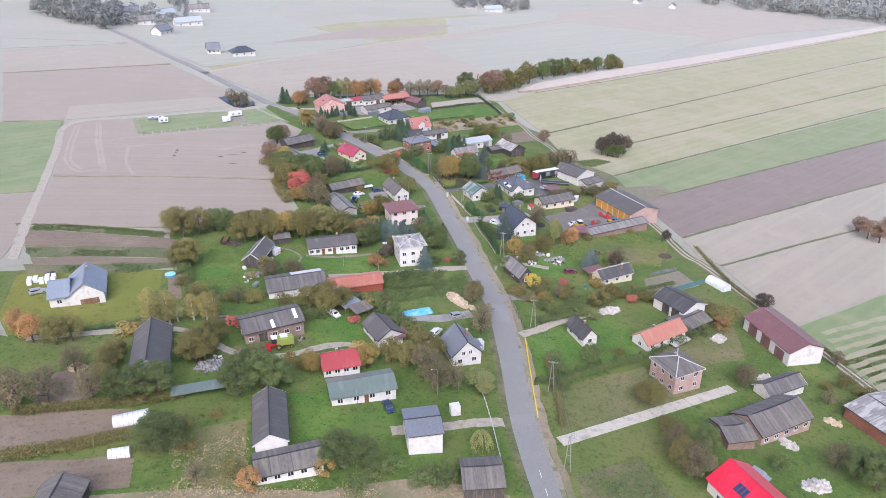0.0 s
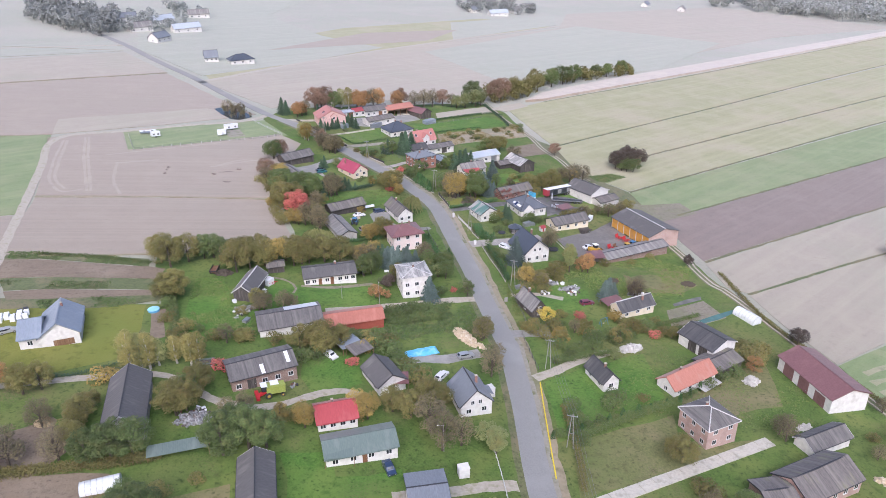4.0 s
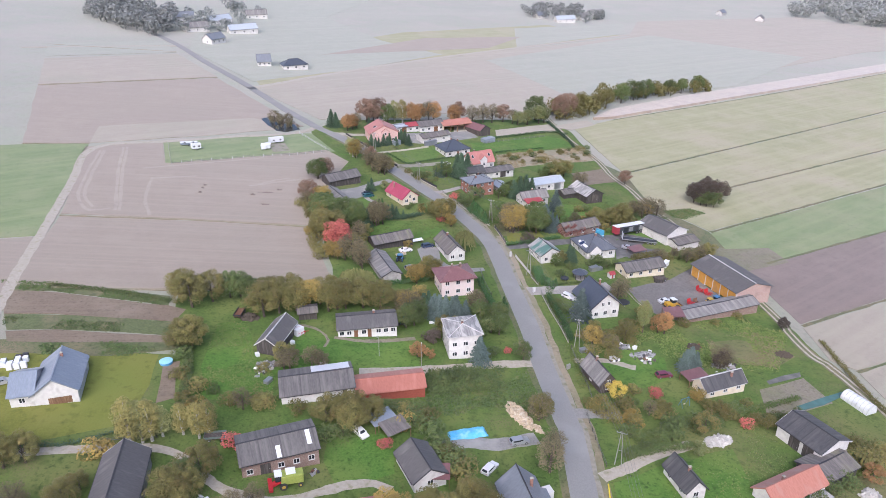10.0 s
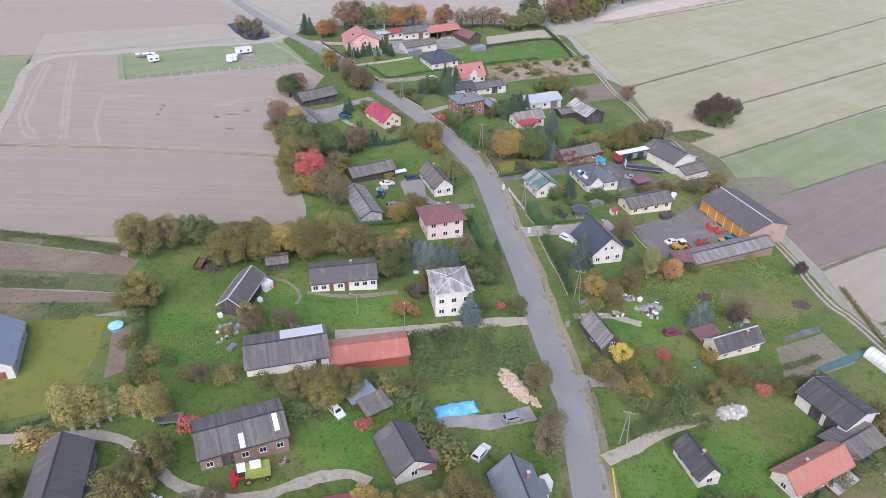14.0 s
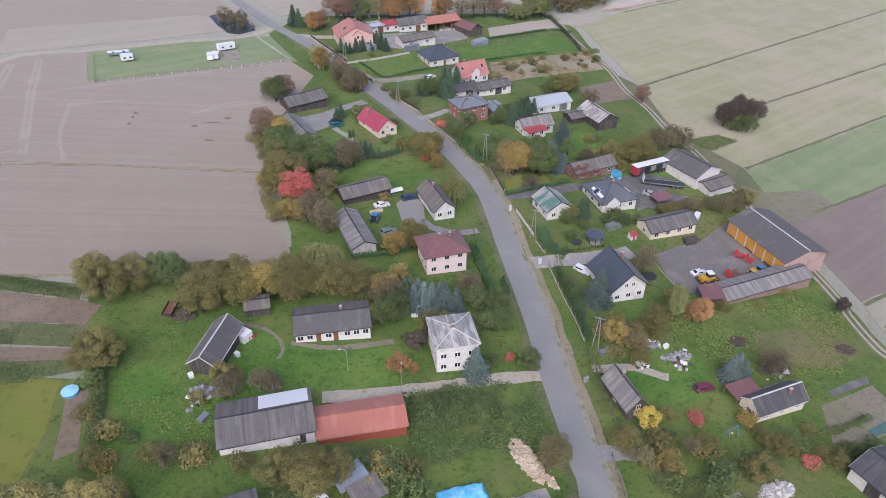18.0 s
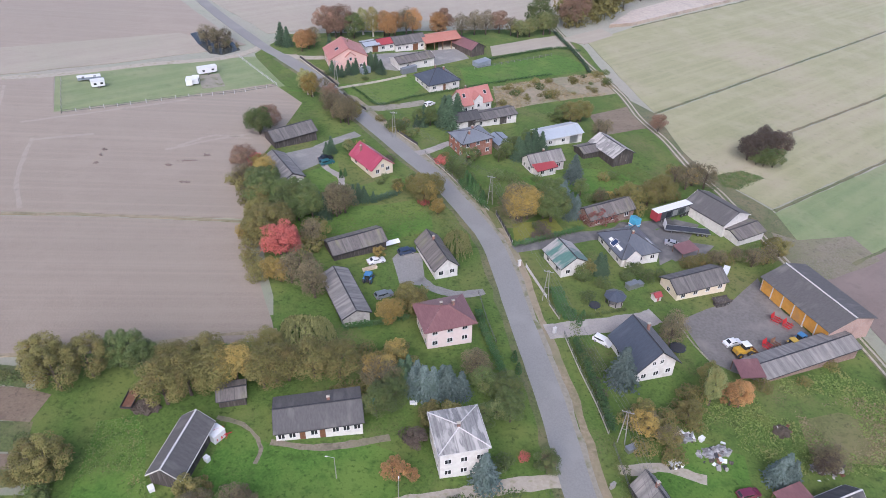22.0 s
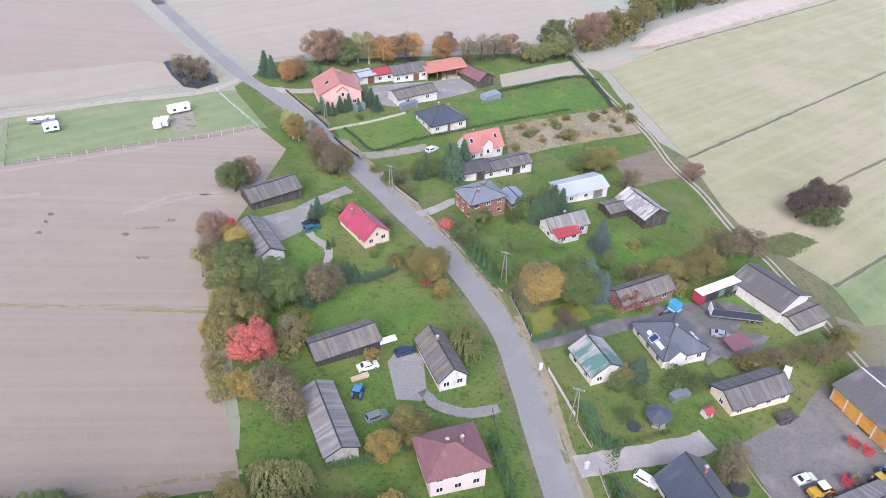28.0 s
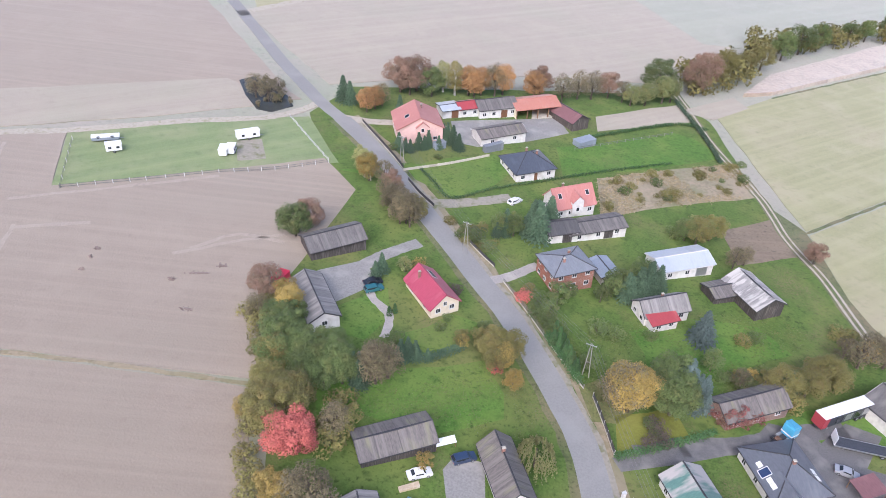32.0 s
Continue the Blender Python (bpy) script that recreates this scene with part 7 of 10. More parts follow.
# ---- small buildings and garden things ----
def tunnel(name, label, v, width, height, cover, ribs=7):
    """A garden polytunnel: hoops under a cover with two end walls; v = (x, y, length, turn)."""
    x, y, L, rot = v
    e = root(name, x, y, gz(x), rot, label, "greenhouse")
    n = 10
    bm = bmesh.new()
    rows = []
    for i in range(ribs + 1):
        u = -L / 2 + L * i / ribs
        sag = 0.0 if i % 2 else 0.06
        rows.append([bm.verts.new((u, width / 2 * math.cos(math.pi * j / n), -0.3 + (height + 0.3 - sag) * math.sin(math.pi * j / n) ** 0.6)) for j in range(n + 1)])
    for r0, r1 in zip(rows, rows[1:]):
        for j in range(n):
            bm.faces.new((r0[j], r0[j + 1], r1[j + 1], r1[j]))
    bm.faces.new(rows[0]); bm.faces.new(rows[-1][::-1])
    part("cover", bm, cover, e)
    for i in range(ribs + 1):
        u = -L / 2 + L * i / ribs
        bm = tube([(u, (width / 2 + 0.03) * math.cos(math.pi * t / n), -0.3 + (height + 0.34) * math.sin(math.pi * t / n) ** 0.6) for t in range(n + 1)], 0.035)
        part("hoop", bm, STEEL, e)
    return e


FILM = mat("milky_film", (0.72, 0.74, 0.74), (0.64, 0.66, 0.66), (0.55, 0.57, 0.56), rough=0.4, fine=1.5, big=0.6)
tunnel("polytunnel", "white polytunnel beside the field path", (83.7, -76.1, 7.4, -64), 3.6, 2.4, FILM)
tunnel("polytunnel", "long white polytunnel on bare soil", (-73.9, -148.8, 7.1, 17), 3.4, 1.9, FILM)
tunnel("polytunnel", "small clear polytunnel on bare soil", (-72.8, -159.3, 4.1, 11), 2.2, 1.6, FILM, 5)


def gazebo(x, y):
    e = root("gazebo", x, y, gz(x), 20, "dark octagonal garden gazebo with a pointed roof", "gazebo")
    pts = [(2.0 * math.cos(math.pi / 8 + i * math.pi / 4), 2.0 * math.sin(math.pi / 8 + i * math.pi / 4)) for i in range(8)]
    part("floor", prism([(p[0] * 1.05, p[1] * 1.05) for p in pts], -0.4, 0.12), PAVING, e)
    for p in pts:
        part("post", boxes((p[0] - 0.07, p[0] + 0.07, p[1] - 0.07, p[1] + 0.07, 0.1, 2.3)), DARK_WOOD, e)
    for i in range(8):
        p, q = pts[i], pts[(i + 1) % 8]
        bm = bmesh.new()
        slab(bm, [(p[0] * 1.3, p[1] * 1.3, 2.2), (q[0] * 1.3, q[1] * 1.3, 2.2), (0, 0, 3.5)], 0.08)
        part("roof_panel", bm, R_NAVY, e)
        if i != 5:
            d = Vector((q[0] - p[0], q[1] - p[1])).normalized() * 0.1
            part("railing", boxes((min(p[0], q[0]) + 0.02, max(p[0], q[0]) - 0.02 if abs(p[0] - q[0]) > 0.1 else max(p[0], q[0]) + 0.06, min(p[1], q[1]), max(p[1], q[1]) + 0.05, 0.3, 0.4)) if abs(p[0] - q[0]) < 0.2 or abs(p[1] - q[1]) < 0.2 else rod(bmesh.new(), (p[0], p[1], 0.9), (q[0], q[1], 0.9), 0.05), DARK_WOOD, e)
    part("finial", rod(bmesh.new(), (0, 0, 3.4), (0, 0, 3.9), 0.06, 0.02), TRIM_DARK, e)


gazebo(*(22.6, -19.8))


def trampoline(x, y, r, label):
    e = root("trampoline", x, y, gz(x), 0, label, "trampoline")
    ring = [(r * math.cos(i * math.pi / 8), r * math.sin(i * math.pi / 8)) for i in range(16)]
    part("mat", prism([(p[0] * 0.92, p[1] * 0.92) for p in ring], 0.72, 0.76), TRIM_DARK, e)
    bm = bmesh.new()
    for i in range(16):
        p, q = ring[i], ring[(i + 1) % 16]
        rod(bm, (*p, 0.75), (*q, 0.75), 0.06, n=5)
    part("rim", bm, mat("navy_pad", (0.03, 0.05, 0.09), rough=0.6, fine=5), e)
    for i in range(0, 16, 4):
        part("leg", rod(bmesh.new(), (*ring[i], -0.3), (*ring[i], 0.75), 0.03), STEEL, e)
    for i in range(0, 16, 2):
        part("net_pole", rod(bmesh.new(), (*ring[i], 0.75), (*ring[i], 2.3), 0.02), TRIM_DARK, e)


trampoline(*(33.8, -34.4), 1.7, "round black trampoline on the lawn")
trampoline(*(17.6, -22.0), 1.3, "dark round trampoline near the gazebo")


def pool(x, y):
    e = root("garden_pool", x, y, gz(x), 0, "round garden pool with a light blue cover", "pool")
    ring = [(1.5 * math.cos(i * math.pi / 10), 1.5 * math.sin(i * math.pi / 10)) for i in range(20)]
    part("wall", prism(ring, -0.2, 0.6), mat("blue_liner", (0.12, 0.35, 0.55), rough=0.5, fine=4), e)
    bm = bmesh.new()
    c = bm.verts.new((0, 0, 0.85))
    vs = [bm.verts.new((p[0] * 1.04, p[1] * 1.04, 0.62)) for p in ring]
    for i in range(20):
        bm.faces.new((vs[i], vs[(i + 1) % 20], c))
    part("cover", bm, mat("blue_cover", (0.3, 0.6, 0.78), (0.36, 0.66, 0.82), rough=0.4, fine=2), e)


pool(*(-84.1, -83.4))


def playhouse(x, y):
    e = root("playhouse", x, y, gz(x), 25, "small red and white garden playhouse", "playhouse")
    part("wall", boxes((-0.9, 0.9, -0.8, 0.8, -0.2, 1.5)), WHITE, e)
    for s in (-1, 1):
        part("roof_slope", slab(bmesh.new(), [(-1.1, s * 1.05, 1.4), (1.1, s * 1.05, 1.4), (1.1, 0, 2.2), (-1.1, 0, 2.2)], 0.06), R_RED, e)
    door(e, 0, -0.8, 0, 0.6, 1.2, "-y", R_RED)


playhouse(*(33.0, -17.3))


def carport(name, label, v, depth, z0, z1, roofm):
    """A lean-to roof on posts; v = (x, y, length, turn) of its front."""
    x, y, L, rot = v
    e = root(name, x, y, gz(x), rot, label, "carport")
    part("roof", slab(bmesh.new(), [(-L / 2, 0, z0), (L / 2, 0, z0), (L / 2, depth, z1), (-L / 2, depth, z1)], 0.1), roofm, e)
    for u in (-L / 2 + 0.15, L / 2 - 0.15):
        for w, z in ((0.15, z0), (depth - 0.15, z1)):
            part("post", boxes((u - 0.06, u + 0.06, w - 0.06, w + 0.06, -1.2, z - 0.1)), BROWN_WOOD, e)
    return e


carport("carport", "low carport with a pale blue-grey sheet roof", (-29.9, -100.9, 5.7, 35), 4.5, 2.3, 2.6, R_STEEL)
carport("lean_to", "brown sheet lean-to beside the cottage", (-26.8, -103.7, 5.7, 36), 4.5, 2.4, 3.0, R_OLD)
carport("lean_to", "maroon sheet lean-to before the cottage", (-18.7, -116.7, 5.5, 1), 4.0, 2.4, 3.0, R_MAROON)
carport("lean_to", "low green sheet lean-to behind the trees", (-61.8, -140.7, 11.9, 14), 3.2, 1.9, 2.3, R_GREEN)
carport("lean_to", "maroon and white sheet roof of the yard shed", (47.0, -43.7, 5.4, 5), 5.0, 2.4, 2.9, R_MAROON)
carport("lean_to", "low maroon annex roof behind the cream cottage", (45.0, -74.0, 6.2, 23), 4.0, 2.3, 2.6, R_MAROON)
carport("lean_to", "red sheet lean-to on the paved yard", (46.1, 0.7, 5.5, 26), 4.0, 2.1, 2.5, R_MAROON)
carport("lean_to", "dark green porch roof of the house", (-29.9, -142.4, 6.1, 6), 4.2, 2.6, 3.3, R_GREEN)
carport("lean_to", "white sheeting over a low store", (-29.6, -5.0, 3.9, 26), 1.4, 1.2, 1.5, WHITE_SHEET)
carport("lean_to", "pale slatted roof over stacked boards", (59.0, -112.7, 6.7, 33), 3.5, 1.2, 1.5, R_PATCHED)


# ---- vehicles ----
def car(v, paint, label, kind="sedan"):
    """A parked car along v = (x, y, length, turn): lofted body with cabin glass, wheels, lights."""
    x, y, _, rot = v
    L, W = (4.4, 1.78)
    e = root("car", x, y, gz(x), rot, label, "car", "parked cars")
    sl = math.degrees(math.atan(SLOPE * math.cos(radians(rot))))
    e.matrix_basis = pose(x, y, gz(x) + 0.02, 0, sl, rot)
    if kind == "van":
        side = [(-2.3, 0.35), (2.3, 0.35), (2.35, 0.9), (1.9, 1.1), (1.3, 1.85), (-2.25, 1.9), (-2.35, 0.9)]
    elif kind == "wagon":
        side = [(-2.1, 0.3), (2.1, 0.3), (2.2, 0.75), (1.2, 0.95), (0.6, 1.45), (-1.8, 1.48), (-2.2, 0.9)]
    else:
        side = [(-2.1, 0.3), (2.1, 0.3), (2.2, 0.72), (1.15, 0.9), (0.55, 1.4), (-0.9, 1.42), (-1.5, 0.98), (-2.2, 0.9)]
    bm = bmesh.new()
    rows = []
    for w in (-W / 2, -W / 2 + 0.12, W / 2 - 0.12, W / 2):
        inn = abs(abs(w) - W / 2) < 0.01
        rows.append([bm.verts.new((px * (0.98 if inn else 1), w * (0.86 if pz > 1.05 else 1.0), pz - (0.05 if inn and pz > 0.5 else 0))) for px, pz in side])
    for r0, r1 in zip(rows, rows[1:]):
        for i in range(len(side)):
            j = (i + 1) % len(side)
            bm.faces.new((r0[i], r0[j], r1[j], r1[i]))
    bm.faces.new(rows[0]); bm.faces.new(rows[-1][::-1])
    body = part("body", bm, paint, e)
    wind = [p for p in side if p[1] > 0.85]
    fr, bk = (1.15, 0.55) if kind == "sedan" else ((1.2, 0.6) if kind == "wagon" else (1.85, 1.35))
    z0, z1 = (0.98, 1.36) if kind != "van" else (1.15, 1.75)
    part("windscreen", slab(bmesh.new(), [(fr - 0.08, -0.62, z0 - 0.02), (fr - 0.08, 0.62, z0 - 0.02), (bk + 0.05, 0.58, z1 + 0.05), (bk + 0.05, -0.58, z1 + 0.05)], 0.03), GLASS, body)
    rb = (-1.45, -0.95) if kind == "sedan" else ((-2.12, -1.85) if kind == "wagon" else (-2.36, -2.3))
    part("rear_window", slab(bmesh.new(), [(rb[0], -0.6, z0 + 0.06), (rb[0], 0.6, z0 + 0.06), (rb[1], 0.56, z1 + 0.06), (rb[1], -0.56, z1 + 0.06)], 0.03), GLASS, body)
    for s in (-1, 1):
        yy = s * W / 2 * 0.88
        part("side_window", boxes((rb[1] + 0.1, bk - 0.05, min(yy, yy + s * 0.05), max(yy, yy + s * 0.05), z0, z1)), GLASS, body)
        for px in (-1.35, 1.35):
            wh = part("wheel", rod(bmesh.new(), (px, s * (W / 2 - 0.2), 0.31), (px, s * (W / 2 + 0.02), 0.31), 0.32, n=12), TRIM_DARK, e)
            part("rim", rod(bmesh.new(), (px, s * (W / 2 + 0.02), 0.31), (px, s * (W / 2 + 0.03), 0.31), 0.2, n=8), STEEL, wh)
        part("headlight", boxes((2.1, 2.19, s * 0.65 - 0.15, s * 0.65 + 0.15, 0.58, 0.7)), FRAME, body)
        part("tail_light", boxes((-2.2, -2.12, s * 0.7 - 0.12, s * 0.7 + 0.12, 0.68, 0.82)), R_RED, body)
        part("mirror", boxes((0.85, 1.0, min(s * 0.86, s * 1.0), max(s * 0.86, s * 1.0), 0.92, 1.05)), paint, body)
    return e


def paint(name, c, metal=0.0):
    return mat("car_" + name, c, tuple(x * 0.93 for x in c), rough=0.3, fine=8, metal=metal, coat=0.6, spec=0.5)


P_WHITE, P_SILVER, P_BLACK = paint("white", (0.75, 0.75, 0.75)), paint("silver", (0.45, 0.46, 0.48), 0.4), paint("black", (0.02, 0.022, 0.028))
P_BLUE, P_TEAL, P_PLUM = paint("blue", (0.03, 0.05, 0.1)), paint("teal", (0.03, 0.13, 0.15)), paint("plum", (0.16, 0.03, 0.06))
P_GREY = paint("grey", (0.18, 0.2, 0.22))
car((-33.3, -11.5, 3.6, 27), P_WHITE, "white sedan parked on the grass")
car((-26.3, -6.7, 4.8, 29), P_BLUE, "dark blue car parked on gravel", "wagon")
car((-30.5, -23.9, 3.9, 30), P_GREY, "grey hatchback parked on the grass", "wagon")
car((17.4, -33.8, 4.6, -37), P_WHITE, "white estate car parked beside the house", "wagon")
car((-51.9, 35.8, 3.8, 34), P_BLACK, "black car parked on gravel")
car((-51.2, 33.6, 3.5, 35), P_TEAL, "teal car parked on gravel", "wagon")
car((42.9, 6.1, 3.4, -16), P_SILVER, "silver sedan on the dark drive")
car((36.9, -71.0, 4.3, 17), P_PLUM, "plum-red hatchback on the grass", "wagon")
car((-1.5, -101.1, 4.1, 21), P_SILVER, "silver estate car on the gravel drive", "wagon")
car((-8.0, -110.3, 3.5, 56), P_WHITE, "white hatchback beside the grey house", "wagon")
car((-35.4, -102.7, 3.6, -47), P_WHITE, "white sedan beside the carport")
car((57.3, -162.2, 3.6, -55), P_SILVER, "silver car beside the red-roofed house", "wagon")
car((-20.1, -142.6, 4.2, -70), P_BLUE, "dark car before the green-roofed house")
car((-22.8, 79.3, 7.2, 50), P_WHITE, "white car on the sandy track", "wagon")
car((46.8, -31.3, 3.8, 21), P_WHITE, "white car in the machinery yard")
car((-115.5, -96.4, 3.1, 34), P_SILVER, "silver car beside stacked white pallets", "wagon")


def wheels(e, spots, r=0.45, w=0.3, hub=None):
    for px, py in spots:
        wh = part("wheel", rod(bmesh.new(), (px, py - w / 2, r), (px, py + w / 2, r), r, n=14), TRIM_DARK, e)
        part("rim", rod(bmesh.new(), (px, py - w / 2 - 0.02, r), (px, py + w / 2 + 0.02, r), r * 0.5, n=8), hub or STEEL, wh)


def tilted(name, v, label, category):
    x, y, L, rot = v
    e = root(name, x, y, gz(x), rot, label, category)
    e.matrix_basis = pose(x, y, gz(x) + 0.06, 0, math.degrees(math.atan(SLOPE * math.cos(radians(rot)))), rot)
    return e, L


def semi_trailer(v):
    e, L = tilted("semi_trailer", v, "long show trailer with white roof and red and dark sides", "trailer")
    L = 13.6
    part("box", boxes((-L / 2, L / 2, -1.25, 1.25, 1.1, 3.7), bevel=0.05), mat("dark_livery", (0.05, 0.06, 0.07), (0.04, 0.05, 0.055), rough=0.35, fine=4), e)
    part("roof", boxes((-L / 2 - 0.03, L / 2 + 0.03, -1.29, 1.29, 3.7, 3.82)), WHITE_SHEET, e)
    RED = mat("red_livery", (0.36, 0.06, 0.075), (0.3, 0.05, 0.06), rough=0.35, fine=4)
    part("side_graphic", boxes((-L / 2 - 0.02, -L / 2 + 1.4, -1.28, 1.28, 1.1, 3.7)), RED, e, "red front section")
    for i in range(4):
        part("side_panel", boxes((-3.4 + i * 2.5, -1.5 + i * 2.5, -1.28, -1.25, 1.5, 3.2)), STEEL if i % 2 else GLASS, e)
    part("chassis", boxes((-L / 2, L / 2, -0.5, 0.5, 0.75, 1.1)), TRIM_DARK, e)
    wheels(e, [(px, s * 1.05) for px in (3.4, 4.7, 6.0) for s in (-1, 1)], 0.5, 0.35)
    for s in (-1, 1):
        part("landing_leg", boxes((-4.2, -4.0, s * 0.8 - 0.08, s * 0.8 + 0.08, 0, 0.8)), STEEL, e)


semi_trailer((45.6, 19.6, 15.3, 31))


def lorry(v):
    e, L = tilted("lorry_tractor", v, "light blue lorry tractor unit with white stripes", "lorry")
    BL = mat("blue_lorry", (0.1, 0.4, 0.6), (0.09, 0.36, 0.55), rough=0.3, fine=5, coat=0.5)
    cab = part("cab", boxes((0.6, 2.8, -1.2, 1.2, 0.7, 3.3), bevel=0.15), BL, e)
    part("roof_fairing", slab(bmesh.new(), [(2.6, -1.1, 3.35), (2.6, 1.1, 3.35), (0.7, 1.1, 3.85), (0.7, -1.1, 3.85)], 0.4), BL, cab)
    part("windscreen", boxes((2.8, 2.83, -1.05, 1.05, 1.9, 2.9)), GLASS, cab)
    part("stripe", boxes((0.55, 2.85, -1.215, 1.215, 1.3, 1.6)), FRAME, cab)
    part("chassis", boxes((-3.0, 2.6, -0.45, 0.45, 0.55, 0.9)), TRIM_DARK, e)
    part("fifth_wheel", boxes((-2.2, -1.0, -0.5, 0.5, 0.95, 1.15)), RUST, e)
    part("fuel_tank", boxes((-0.7, 0.5, -1.15, -0.6, 0.5, 1.0), (-0.7, 0.5, 0.6, 1.15, 0.5, 1.0), bevel=0.08), STEEL, e)
    wheels(e, [(px, s * 1.0) for px in (2.0, -1.6) for s in (-1, 1)], 0.5, 0.35)


lorry((32.6, 11.7, 5.1, 38))


def low_loader(v):
    e, L = tilted("low_loader", v, "dark low-loader trailer with a white headboard", "trailer")
    L = 12.5
    part("deck", boxes((-L / 2, L / 2, -1.25, 1.25, 0.85, 1.1)), mat("dark_deck", (0.06, 0.065, 0.08), (0.045, 0.05, 0.06), rough=0.7, fine=3), e)
    part("headboard", boxes((-L / 2, -L / 2 + 0.12, -1.25, 1.25, 1.1, 3.2)), WHITE_SHEET, e)
    part("side_rail", boxes((-L / 2, L / 2, -1.3, -1.22, 0.9, 1.2), (-L / 2, L / 2, 1.22, 1.3, 0.9, 1.2)), STEEL, e)
    wheels(e, [(px, s * 1.0) for px in (3.0, 4.2, 5.4) for s in (-1, 1)], 0.42, 0.3)
    part("landing_leg", boxes((-4.2, -4.0, -0.9, -0.75, 0, 0.85), (-4.2, -4.0, 0.75, 0.9, 0, 0.85)), STEEL, e)


low_loader((48.2, 12.6, 11.0, -3))


def loader(v):
    e, L = tilted("wheel_loader", v, "yellow wheel loader with a white cab roof", "loader")
    YE = mat("machine_yellow", (0.55, 0.33, 0.03), (0.48, 0.28, 0.03), (0.3, 0.2, 0.08), rough=0.5, fine=4, big=1)
    part("body", boxes((-2.4, 0.2, -0.9, 0.9, 0.9, 2.0), (0.2, 1.8, -0.6, 0.6, 0.8, 1.5), bevel=0.08), YE, e)
    cab = part("cab", boxes((-0.7, 0.7, -0.75, 0.75, 2.0, 3.0), bevel=0.06), GLASS, e)
    part("cab_roof", boxes((-0.85, 0.85, -0.88, 0.88, 3.0, 3.18), bevel=0.04), WHITE_SHEET, cab)
    for s in (-1, 1):
        part("boom", rod(bmesh.new(), (1.0, s * 0.5, 1.6), (3.0, s * 0.5, 0.6), 0.12, 0.1), YE, e)
    part("bucket", slab(boxes((2.9, 3.5, -1.3, 1.3, 0.1, 0.25)), [(2.9, -1.3, 1.1), (3.0, -1.3, 1.1), (3.0, 1.3, 1.1), (2.9, 1.3, 1.1)], 0.9), RUST, e)
    wheels(e, [(px, s * 1.0) for px in (-1.6, 1.3) for s in (-1, 1)], 0.7, 0.5, YE)


loader((48.2, -34.3, 6.8, 19))


def tractor(v, body, label):
    e, L = tilted("tractor", v, label, "tractor")
    part("bonnet", boxes((0.2, 1.9, -0.38, 0.38, 0.8, 1.45), bevel=0.06), body, e)
    cab = part("cab", boxes((-1.2, 0.2, -0.65, 0.65, 1.2, 2.4), bevel=0.08), GLASS, e)
    part("cab_roof", boxes((-1.3, 0.3, -0.75, 0.75, 2.4, 2.55)), body, cab)
    part("chassis", boxes((-1.3, 1.8, -0.3, 0.3, 0.5, 0.85)), TRIM_DARK, e)
    part("exhaust", rod(bmesh.new(), (1.0, 0.2, 1.4), (1.0, 0.2, 2.4), 0.04), TRIM_DARK, e)
    for s in (-1, 1):
        part("mudguard", boxes((-1.4, -0.3, s * 0.8 - 0.2, s * 0.8 + 0.2, 1.45, 1.55)), body, e)
    wheels(e, [(-0.85, -0.8), (-0.85, 0.8)], 0.75, 0.4, body)
    wheels(e, [(1.4, -0.65), (1.4, 0.65)], 0.45, 0.28, body)


M_RED = mat("machine_red", (0.5, 0.035, 0.04), (0.42, 0.03, 0.035), rough=0.5, fine=4)
M_BLUE = mat("machine_blue", (0.08, 0.22, 0.42), (0.07, 0.19, 0.36), rough=0.5, fine=4)
M_YEL = mat("machine_ochre", (0.5, 0.34, 0.06), (0.44, 0.3, 0.05), rough=0.5, fine=4)
M_LIME = mat("machine_lime", (0.34, 0.4, 0.09), (0.28, 0.33, 0.08), rough=0.5, fine=4)
tractor((63.2, -28.8, 4.2, 33), M_BLUE, "blue tractor in the machinery yard")
tractor((60.7, -30.8, 3.0, 24), M_YEL, "small yellow tractor in the machinery yard")
tractor((-34.3, -18.8, 2.3, 77), M_BLUE, "small blue tractor on the grass")
MORE_TOOLS = (-55.7, -66.2, 1.5, 37)


def implement(v, body, label, w=2.2):
    """A harrow: a folded frame with tines and a drawbar."""
    e, L = tilted("farm_implement", v, label, "farm implement")
    for u in (-0.9, 0, 0.9):
        part("beam", boxes((u - 0.08, u + 0.08, -w / 2, w / 2, 0.7, 0.86)), body, e)
    part("drawbar", rod(bmesh.new(), (-1.0, 0, 0.78), (2.0, 0, 0.55), 0.08), body, e)
    for u in (-0.9, 0, 0.9):
        for k in range(5):
            y0 = -w / 2 + 0.15 + k * (w - 0.3) / 4
            part("tine", rod(bmesh.new(), (u, y0, 0.75), (u - 0.25, y0, 0.0), 0.045, 0.02, 4), body, e)
    part("wing", slab(bmesh.new(), [(-0.9, w / 2, 0.8), (0.9, w / 2, 0.8), (0.9, w / 2 + 0.3, 1.9), (-0.9, w / 2 + 0.3, 1.9)], 0.08), body, e)


implement(MORE_TOOLS, M_RED, "red harrow beside the dark barn", 1.3)
implement((60.1, -22.4, 3.5, 43), M_RED, "red harrow on the yard", 2.0)
implement((62.1, -24.2, 3.2, 38), M_RED, "red cultivator on the yard", 1.8)
implement((54.6, -31.6, 2.8, 39), M_RED, "red plough frame on the yard", 1.5)
implement((56.6, -31.2, 2.5, 34), RUST, "rusty harrow on the yard", 1.6)


